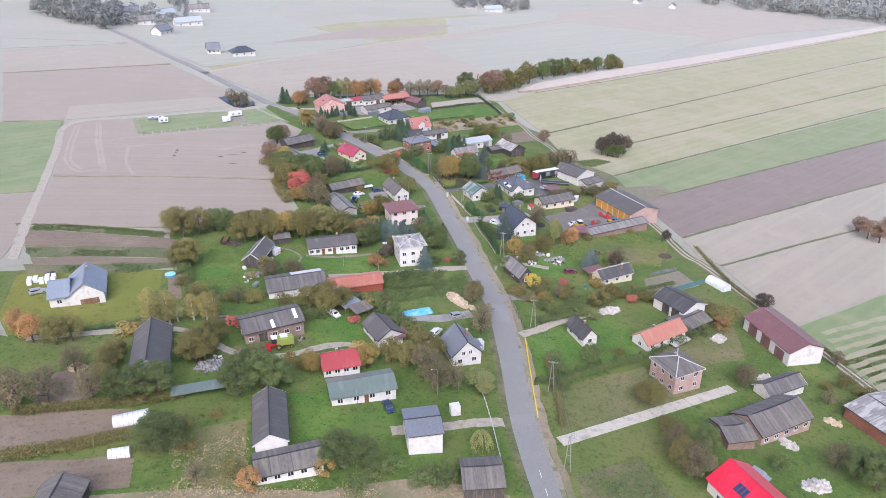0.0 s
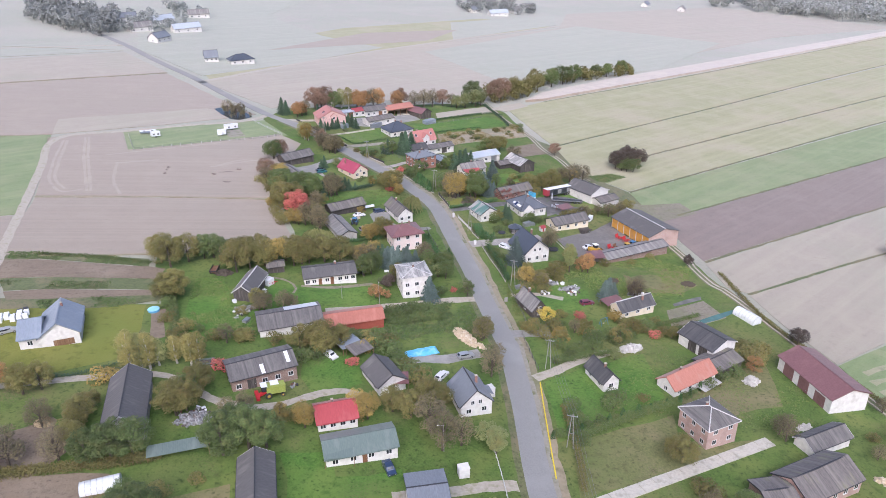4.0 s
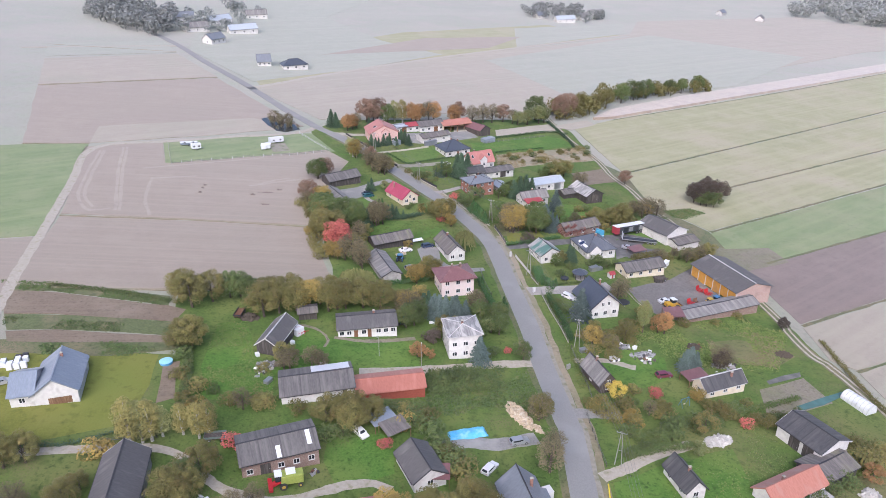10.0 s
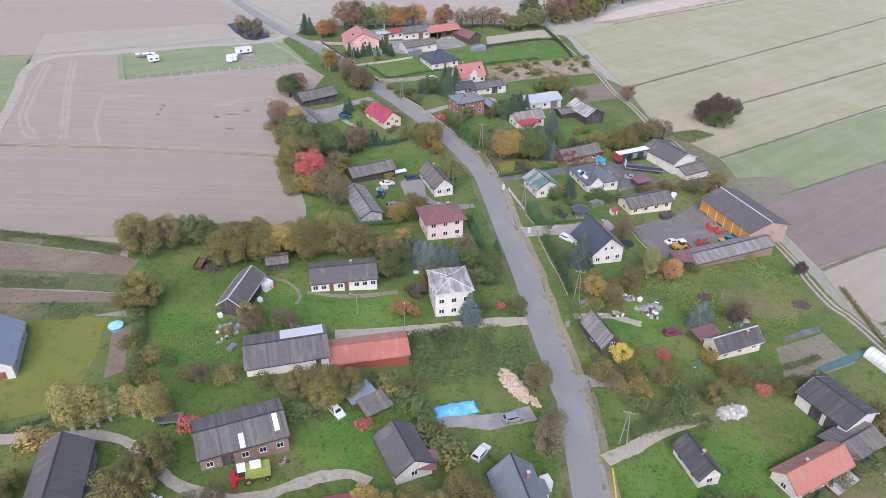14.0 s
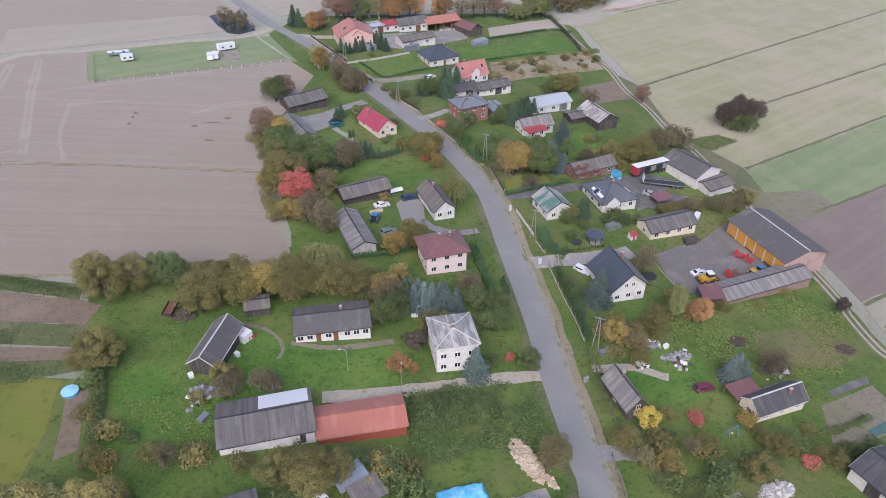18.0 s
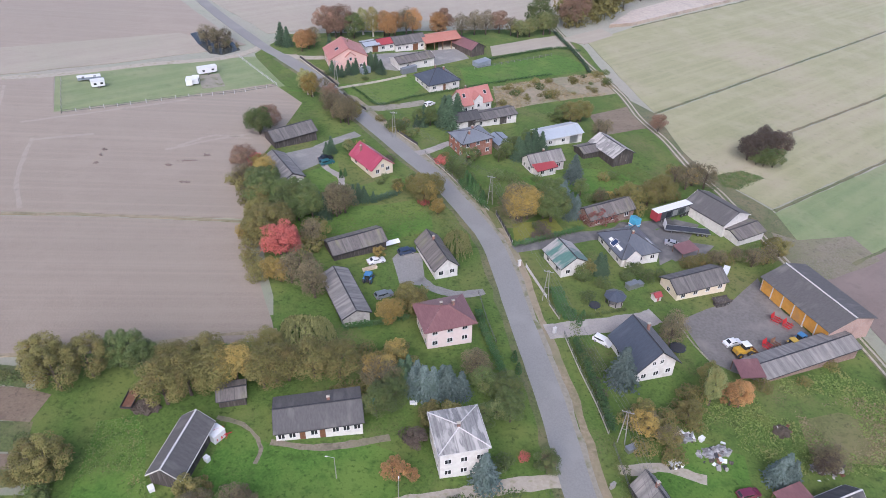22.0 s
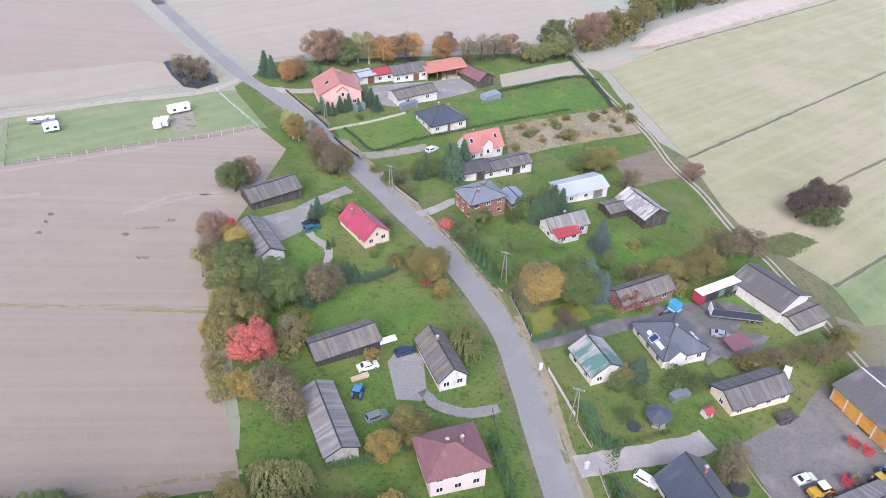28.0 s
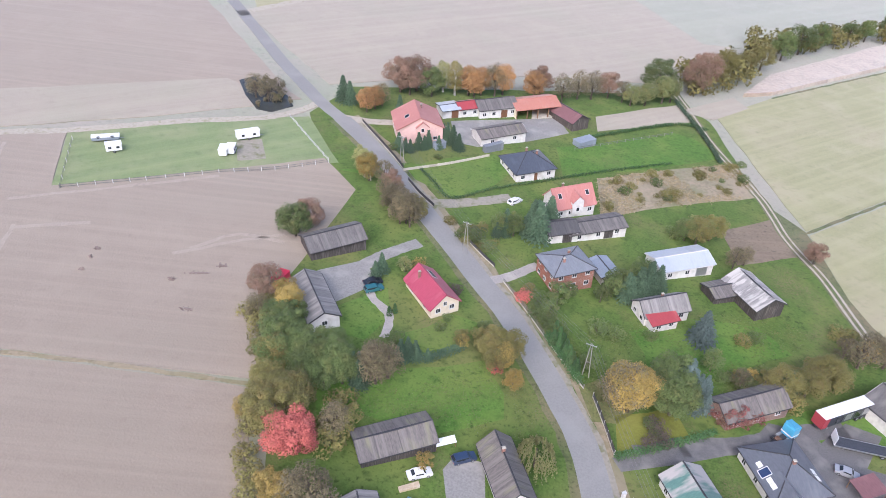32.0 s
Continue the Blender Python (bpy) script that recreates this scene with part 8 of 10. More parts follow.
def farm_trailer(v, label, deck, side):
    e, L = tilted("farm_trailer", v, label, "trailer")
    part("deck", boxes((-2.2, 2.2, -1.0, 1.0, 0.8, 0.95)), deck, e)
    part("side_board", boxes((-2.2, 2.2, -1.04, -0.98, 0.95, 1.4)), side, e)
    part("side_board", boxes((-2.2, 2.2, 0.98, 1.04, 0.95, 1.4)), side, e)
    part("end_board", boxes((-2.24, -2.18, -1.0, 1.0, 0.95, 1.4)), side, e)
    part("drawbar", rod(bmesh.new(), (2.0, 0, 0.8), (3.4, 0, 0.5), 0.06), RUST, e)
    wheels(e, [(px, s * 0.85) for px in (-1.3, 1.3) for s in (-1, 1)], 0.4, 0.25)


farm_trailer((48.8, -16.9, 4.2, 21), "flat wooden farm trailer", OLD_WOOD, OLD_WOOD)
farm_trailer((-64.5, -108.2, 3.0, 15), "green farm trailer beside the birches", OLD_WOOD, R_GREEN)
farm_trailer((-73.5, -59.5, 4.4, 88), "dark steel tipping trailer", RUST, TRIM_DARK)


def combine(v):
    e, L = tilted("combine_harvester", v, "old lime-green combine harvester with red header", "combine")
    part("body", boxes((-2.6, 1.6, -1.1, 1.1, 1.0, 2.9), bevel=0.1), M_LIME, e)
    part("grain_tank", boxes((-1.2, 0.8, -1.0, 1.0, 2.9, 3.3), bevel=0.05), M_LIME, e)
    cab = part("cab", boxes((1.6, 2.7, -0.8, 0.8, 1.7, 3.1), bevel=0.06), GLASS, e)
    part("cab_roof", boxes((1.45, 2.85, -0.95, 0.95, 3.1, 3.28)), WHITE_SHEET, cab)
    part("roof_cover", boxes((-1.1, 0.7, -0.9, 0.9, 3.3, 3.42)), WHITE_SHEET, e)
    part("header", boxes((3.2, 4.0, -1.7, 1.7, 0.2, 0.9), bevel=0.06), M_RED, e)
    part("feeder", slab(bmesh.new(), [(1.6, -0.5, 1.6), (3.3, -0.5, 0.8), (3.3, 0.5, 0.8), (1.6, 0.5, 1.6)], 0.5), M_RED, e)
    part("unloading_pipe", rod(bmesh.new(), (0.6, 1.05, 2.9), (-2.6, 1.2, 3.2), 0.13), M_LIME, e)
    wheels(e, [(1.2, -1.15), (1.2, 1.15)], 0.75, 0.5, M_YEL)
    wheels(e, [(-2.0, -1.0), (-2.0, 1.0)], 0.45, 0.35, M_YEL)


combine((-46.8, -119.0, 5.8, -160))


def caravan(v, label, L, H, body):
    e, _ = tilted("trailer_hut", v, label, "trailer")
    part("body", boxes((-L / 2, L / 2, -1.1, 1.1, 0.6, H), bevel=0.12), body, e)
    part("roof", boxes((-L / 2 - 0.08, L / 2 + 0.08, -1.2, 1.2, H, H + 0.08)), WHITE_SHEET, e)
    for u in (-L / 4, L / 4):
        part("window", boxes((u - 0.4, u + 0.4, -1.13, -1.09, 1.3, 1.9)), GLASS, e)
    part("drawbar", rod(bmesh.new(), (L / 2, 0, 0.7), (L / 2 + 1.2, 0, 0.5), 0.05), STEEL, e)
    wheels(e, [(0, -1.0), (0, 1.0)], 0.36, 0.22)


caravan((-100.1, 89.2, 6.5, 38), "long white trailer hut on the paddock", 6.5, 2.6, WHITE_SHEET)
caravan((-102.8, 78.5, 6.1, 101), "white trailer hut beside a concrete pad", 3.5, 2.4, WHITE_SHEET)
caravan((-101.3, 80.0, 5.6, 98), "white box trailer beside a concrete pad", 3.2, 2.4, WHITE_SHEET)
caravan((-130.0, 70.8, 3.6, 34), "white trailer hut in the corner of the paddock", 4.0, 2.5, WHITE_SHEET)
caravan((-134.7, 75.3, 6.9, 28), "low pale blue trailer on the paddock", 7.0, 1.5, R_STEEL)
sheet("concrete_pad", [(-98.4, 76.5), (-102.6, 86.9), (-96.4, 90.2), (-91.7, 80.2)], 0.1, SAND, "pale sandy pad on the paddock", "pad")

# creeper over the brick cottage
L_CREEPER = leaf_mat("creeper_leaves", (0.15, 0.055, 0.05), (0.2, 0.075, 0.06), (0.13, 0.085, 0.05))
vine = by_label("old brick cottage with vines")
vx, vy = (max(abs(v.co[i]) for v in vine.children[0].data.vertices) for i in (0, 1))
bm = bmesh.new()
rng_v = random.Random(5)
leaf_cloud(bm, rng_v, [(-vx + 0.4 + i * 0.75, -vy - 0.1, 0.4 + 2.4 * rng_v.random(), 0.65) for i in range(12)] + [(-vx + 0.4 + i * 0.6, -vy * (0.5 + 0.4 * rng_v.random()), 3.6 + 0.5 * rng_v.random(), 0.55) for i in range(9)] + [(-vx - 0.05, -vy + 0.6 + i * 0.7, 0.6 + 2.0 * rng_v.random(), 0.6) for i in range(8)], 0.16, 60)
part("creeper", bm, L_CREEPER, vine, "red autumn creeper")


# roof windows of the villa, on its front and side hips
def hip_window(text, u, v, w, l, material):
    """A roof window lying on a hip roof at (u, v) in the house's own frame."""
    h = by_label(text)
    sl = [o for o in h.children if o.name.startswith("roof_slope")]
    tops = [p for o in sl for p in o.data.polygons if p.normal.z > 0.5]
    z, n = min(((p.center.z - (p.normal.x * (u - p.center.x) + p.normal.y * (v - p.center.y)) / p.normal.z, p.normal) for p in tops), key=lambda zn: zn[0])
    along = Vector((0, 0, 1)).cross(n).normalized()
    q = Matrix((along, n.cross(along), n)).transposed().to_4x4()
    ob = part("roof_window", boxes((-w / 2, w / 2, -l / 2, l / 2, 0.02, 0.08)), material, h)
    ob.matrix_basis = Matrix.Translation((u, v, z)) @ q
    part("frame", boxes((-w / 2 - 0.1, w / 2 + 0.1, -l / 2 - 0.1, -l / 2, 0.0, 0.1), (-w / 2 - 0.1, w / 2 + 0.1, l / 2, l / 2 + 0.1, 0.0, 0.1), (-w / 2 - 0.1, -w / 2, -l / 2, l / 2, 0.0, 0.1), (w / 2, w / 2 + 0.1, -l / 2, l / 2, 0.0, 0.1)), FRAME, ob)


for u, v in ((-4.4, -3.2), (-4.4, -2.0), (-4.4, 1.4), (4.0, -3.2), (4.0, -1.8)):
    hip_window("large white villa", u, v, 0.9, 0.7, WHITE_SHEET)
hip_window("large white villa", -4.4, -0.3, 1.5, 1.8, SOLAR)


# ---- poles, wires, fences ----
def lattice_pole(x, y, rot, label, H=9.0):
    """A concrete A-pole with a crossarm and insulators."""
    e = root("utility_pole", x, y, gz(x), rot, label, "utility pole", "poles along the road")
    for s in (-1, 1):
        part("leg", rod(bmesh.new(), (s * 0.75, 0, -1.0), (s * 0.12, 0, H), 0.11, 0.08, 6), POLE_C, e)
    part("brace", rod(bmesh.new(), (-0.55, 0, H * 0.45), (0.55, 0, H * 0.45), 0.06), POLE_C, e)
    part("crossarm", boxes((-1.1, 1.1, -0.06, 0.06, H - 0.5, H - 0.38)), STEEL, e)
    for w in (-1.0, -0.35, 0.35, 1.0):
        part("insulator", rod(bmesh.new(), (w, 0, H - 0.38), (w, 0, H - 0.18), 0.05, 0.035), FRAME, e)
    return e


def lamp_pole(x, y, rot, label, H=7.5):
    e = root("street_lamp", x, y, gz(x), rot, label, "street lamp")
    part("pole", rod(bmesh.new(), (0, 0, -0.8), (0, 0, H), 0.09, 0.05, 7), POLE_C, e)
    part("arm", rod(bmesh.new(), (0, 0, H - 0.1), (1.2, 0, H + 0.3), 0.04), STEEL, e)
    part("lamp_head", boxes((1.05, 1.5, -0.1, 0.1, H + 0.24, H + 0.34), bevel=0.03), FRAME, e)


POLES = [(16.7, -161.4), (18.4, -134.9)] + [(19.0, -105.5)] + [(16.2, -61.2)] + [(6.3, -21.2)] + [(-4.7, 19.0), (-33.1, 53.2), (-55.5, 89.4)]
for i, (px, py) in enumerate(POLES):
    lattice_pole(px, py, -20, "grey concrete twin-leg utility pole beside the road")
WIRE = mat("wire", (0.16, 0.16, 0.17), rough=0.5, fine=5)
for i in range(len(POLES) - 1):
    (x0, y0), (x1, y1) = POLES[i], POLES[i + 1]
    n = Vector((-(y1 - y0), x1 - x0)).normalized()
    for w in (-1.0, -0.35, 0.35, 1.0):
        line = []
        for k in range(13):
            t = k / 12
            x, y = x0 + (x1 - x0) * t + n.x * w, y0 + (y1 - y0) * t + n.y * w
            line.append((x, y, gz(x0) * (1 - t) + gz(x1) * t + 8.8 - 3.2 * t * (1 - t)))
        bm = tube(line, 0.022)
        solo("power_line", bm, WIRE, "thin sagging wire between two grey poles", "power line", "wires along the road")
lamp_pole(*(-34.8, -72.8), 180, "slim lamp post on the lawn", 5.5)
lamp_pole(*(-23.8, -79.2), 90, "slim concrete pole beside the lane", 8.0)
lamp_pole(*(-8.8, -136.8), 200, "slim pole behind the bare tree", 7.0)


def fence(pts, label, post_m, panel_m, height=1.3, gap=2.4, solid=True, low=None, group=""):
    """A fence along pts: posts with a panel, or two rails, in every bay."""
    line = smooth_line(pts, gap)
    x, y = line[0]
    e = tagged(new("fence"), label, "fence", group)
    e.matrix_basis = pose(x, y, gz(x))
    for i, p in enumerate(line):
        z = gz(p.x) - gz(x)
        u, v = p.x - x, p.y - y
        part("post", boxes((u - 0.06, u + 0.06, v - 0.06, v + 0.06, z - 0.4, z + height)), post_m, e)
        if i + 1 < len(line):
            q = line[i + 1]
            d = (q - p)
            L = d.length
            if L < 0.3:
                continue
            d = d / L
            n = Vector((-d.y, d.x)) * 0.03
            zq = gz(q.x) - gz(x)
            bm = bmesh.new()
            spans = ((0.12, height - 0.08),) if solid else ((height * 0.35, height * 0.35 + 0.09), (height * 0.8, height * 0.8 + 0.09))
            for b0, b1 in spans:
                a = [(u + s * n.x + d.x * 0.06, v + s * n.y + d.y * 0.06, z + h) for s, h in ((-1, b0), (1, b0), (1, b1), (-1, b1))]
                c = [(q.x - x + s * n.x - d.x * 0.06, q.y - y + s * n.y - d.y * 0.06, zq + h) for s, h in ((-1, b0), (1, b0), (1, b1), (-1, b1))]
                A, C = [bm.verts.new(t) for t in a], [bm.verts.new(t) for t in c]
                bm.faces.new(A); bm.faces.new(C[::-1])
                for k in range(4):
                    m = (k + 1) % 4
                    bm.faces.new((A[k], C[k], C[m], A[m]))
            part("panel" if solid else "rail", bm, panel_m, e)
            if low:
                bm = bmesh.new()
                nn = n * 3
                A = [bm.verts.new((u + s * nn.x, v + s * nn.y, z + h)) for s, h in ((-1, -0.4), (1, -0.4), (1, 0.35), (-1, 0.35))]
                C = [bm.verts.new((q.x - x + s * nn.x, q.y - y + s * nn.y, zq + h)) for s, h in ((-1, -0.4), (1, -0.4), (1, 0.35), (-1, 0.35))]
                bm.faces.new(A); bm.faces.new(C[::-1])
                for k in range(4):
                    m = (k + 1) % 4
                    bm.faces.new((A[k], C[k], C[m], A[m]))
                part("footing", bm, low, e)
    return e


WIRE_MESH = mat("fence_mesh", (0.16, 0.17, 0.15), (0.12, 0.13, 0.11), rough=0.7, fine=6)
fence([(2.9, -8.7), (4.8, -14.4), (6.7, -20.1)], "white-panelled roadside garden wall", TRIM_WHITE, TRIM_WHITE, 1.2)
fence([(7.1, -22.2), (8.9, -27.2)], "roadside mesh fence on a footing", POLE_C, WIRE_MESH, 1.2, 2.4, False, CONCRETE)
fence([(9.3, -32.3), (11.2, -43.0), (13.2, -52.1), (14.3, -59.2)], "long roadside fence on a concrete footing", POLE_C, WIRE_MESH, 1.3, 2.6, False, CONCRETE)
fence([(14.7, -61.9), (15.7, -71.0), (16.7, -79.2), (17.1, -88.6)], "old mesh fence along the roadside ditch", OLD_WOOD, WIRE_MESH, 1.2, 2.6, False)
fence([(14.8, -89.5), (15.5, -97.8), (16.5, -106.2)], "old mesh fence beside the road", OLD_WOOD, WIRE_MESH, 1.2, 2.6, False)
fence([(-71.8, 110.6), (-65.6, 102.3), (-58.8, 93.2), (-54.7, 87.1)], "dark railing on a pale wall along the road", TRIM_DARK, TRIM_DARK, 1.3, 2.2, True, CONCRETE)
fence([(-52.1, 81.1), (-47.8, 75.2), (-43.5, 70.6)], "dark railing on a pale wall along the road", TRIM_DARK, TRIM_DARK, 1.3, 2.2, True, CONCRETE)
fence([(-32.3, 57.2), (-29.2, 53.4), (-25.7, 49.5)], "dark garden fence along the road", TRIM_DARK, TRIM_DARK, 1.2, 2.2, True, CONCRETE)
fence([(-23.2, 44.6), (-17.7, 36.1), (-10.8, 24.4), (-5.1, 15.5)], "roadside fence with grey posts", POLE_C, WIRE_MESH, 1.2, 2.4, False, CONCRETE)
fence([(-3.3, 13.7), (-1.4, 7.0), (0.2, 0.5)], "dark and white panelled fence beside the drive", TRIM_WHITE, TRIM_DARK, 1.5, 2.2, True, CONCRETE)
fence([(-54.5, 85.9), (-42.5, 93.9), (-31.8, 102.4)], "low pale wall between two plots", CONCRETE, CONCRETE, 1.0, 3.0)
fence([(-93.1, 105.9), (-83.8, 94.5), (-75.2, 84.1)], "paddock fence of pale posts and rails", TRIM_WHITE, TRIM_WHITE, 1.3, 2.8, False)
fence([(-75.1, 83.5), (-87.4, 75.1), (-100.5, 69.1), (-115.9, 60.1), (-133.0, 50.5)], "paddock fence of pale posts and rails", TRIM_WHITE, WIRE_MESH, 1.3, 3.6, False)
fence([(-133.0, 50.5), (-138.1, 62.0), (-142.7, 72.8)], "paddock fence of pale posts and rails", TRIM_WHITE, WIRE_MESH, 1.3, 3.6, False)
fence([(-9.0, -20.4), (-8.7, -22.1), (-7.6, -28.8), (-5.8, -36.6)], "low garden fence inside the hedge", OLD_WOOD, WIRE_MESH, 1.1, 2.6, False)
fence([(0.6, -131.9), (1.8, -136.3), (2.7, -146.5), (3.4, -160.8)], "fallen white board fence along the verge", TRIM_WHITE, TRIM_WHITE, 1.0, 2.4, False)
fence([(35.8, -24.5), (37.9, -32.5), (40.1, -37.6)], "low concrete yard kerb wall", CONCRETE, CONCRETE, 0.6, 2.5)
fence([(-37.1, -95.1), (-29.8, -93.6), (-21.3, -93.6), (-21.3, -94.9)], "thin garden fence along the meadow", OLD_WOOD, WIRE_MESH, 1.1, 2.8, False)
fence([(-6.4, 115.5), (25.9, 137.8)], "thin wire fence along the lawn", POLE_C, WIRE_MESH, 1.1, 3.2, False)
fence([(-87.9, -112.2), (-76.1, -109.3)], "row of dark posts beside the track", DARK_WOOD, WIRE_MESH, 1.0, 2.5, False)
strip("yellow_pipe", [(16.0, -111.4), (15.0, -124.1), (14.2, -135.7), (13.6, -144.5)], 0.12, -0.12, 0.25, mat("yellow_plastic", (0.75, 0.6, 0.03), (0.68, 0.53, 0.03), rough=0.4, fine=3), "yellow gas pipe laid out along the verge", kind="", category="pipe", depth=0.22)
# worn centre marks
for pts in ([(11.0, -163.8), (10.9, -161.6)], [(11.3, -168.8), (11.2, -166.7)]):
    strip("road_mark", pts, 0.06, -0.06, 0.086, FRAME, "worn white road mark", depth=0.01)

# the drive of concrete slabs
(sx0, sy0), (sx1, sy1) = [(17.0, -152.6), (64.8, -131.2)]
drive_dir = Vector((sx1 - sx0, sy1 - sy0))
drive_len = drive_dir.length
drive_dir /= drive_len
drive_rot = math.degrees(math.atan2(drive_dir.y, drive_dir.x))
slab_drive = tagged(new("slab_drive"), "drive of large pale concrete slabs", "drive")
slab_drive.matrix_basis = pose(sx0, sy0, gz(sx0))
n_slabs = 14
for i in range(n_slabs):
    c = drive_dir * (drive_len * (i + 0.5) / n_slabs)
    half = drive_len / n_slabs / 2 - 0.05
    bm = boxes((-half, half, -1.5, 1.5, -0.15, 0.14 + 0.02 * (i % 3)), bevel=0.02)
    ob = part("slab", bm, CONCRETE, slab_drive)
    ob.matrix_basis = pose(c.x, c.y, gz(c.x), 0, math.degrees(math.atan(SLOPE * drive_dir.x)), drive_rot + (i * 37 % 5 - 2) * 0.4)

# water
WATER = mat("still_water", (0.06, 0.065, 0.06), (0.05, 0.055, 0.05), rough=0.08, fine=0.6, spec=0.6)
sheet("pond", [(-116.3, 125.2), (-112.9, 130.4), (-105.2, 124.3), (-98.4, 120.4), (-94.5, 113.5), (-99.6, 107.4), (-104.8, 107.3), (-110.4, 115.5)], 0.1, WATER, "small dark pond with reedy banks", "pond", ragged=1.2)
sheet("ditch_water", [(67.5, -78.8), (75.1, -74.8), (82.4, -70.8), (82.6, -72.2), (74.8, -77.3), (67.3, -80.7)], 0.1, mat("green_water", (0.1, 0.19, 0.17), (0.09, 0.16, 0.14), rough=0.15, fine=0.6), "narrow ditch of greenish water", "ditch", ragged=0.4)


# ---- heaps and clutter ----
def heap(name, x, y, rx, ry, h, rot, material, label, category, n=60, size=0.3, seed=1):
    """A heap of loose blocks over a low mound."""
    rng = random.Random(seed)
    e = root(name, x, y, gz(x), rot, label, category)
    bm = bmesh.new()
    rows = []
    for i in range(5):
        t = i / 4
        rows.append([bm.verts.new((rx * (1 - t) * math.cos(k * 0.5236) * (1 + 0.2 * rng.random()), ry * (1 - t) * math.sin(k * 0.5236) * (1 + 0.2 * rng.random()), -0.25 + (h * 0.75 + 0.25) * (1 - (1 - t) ** 1.7))) for k in range(12)])
    for a, b in zip(rows, rows[1:]):
        for k in range(12):
            bm.faces.new((a[k], a[(k + 1) % 12], b[(k + 1) % 12], b[k]))
    bm.faces.new(rows[-1])
    part("mound", bm, material, e)
    bm = bmesh.new()
    for _ in range(n):
        a, r = rng.random() * 6.283, math.sqrt(rng.random())
        u, v = rx * r * math.cos(a), ry * r * math.sin(a)
        z = h * 0.75 * (1 - r ** 1.7)
        s = size * (0.5 + rng.random())
        start = len(bm.verts)
        box(bm, -s, s, -s * 0.6, s * 0.6, -s * 0.4, s * 0.4)
        bm.verts.ensure_lookup_table()
        M = Matrix.Translation((u, v, z + s * 0.2)) @ Euler((rng.gauss(0, 0.5), rng.gauss(0, 0.5), rng.random() * 6)).to_matrix().to_4x4()
        for w in bm.verts[start:]:
            w.co = M @ w.co
    tagged(part("rubble", bm, material, e), kind="stuff")
    return e


TIMBER = mat("cut_timber", (0.55, 0.45, 0.32), (0.45, 0.36, 0.25), (0.62, 0.56, 0.46), fine=2, big=0.8)
STONE = mat("pale_stone", (0.5, 0.48, 0.44), (0.4, 0.385, 0.35), (0.6, 0.58, 0.54), fine=2, big=0.8)
JUNK = mat("mixed_junk", (0.16, 0.16, 0.165), (0.4, 0.4, 0.4), (0.1, 0.08, 0.07), fine=1.6, big=0.9)
STRAW = mat("straw", (0.48, 0.37, 0.22), (0.4, 0.31, 0.18), fine=3)
TARP = mat("blue_tarpaulin", (0.12, 0.42, 0.68), (0.15, 0.48, 0.74), (0.3, 0.58, 0.78), rough=0.35, fine=1.5, big=0.7, bump=0.1)
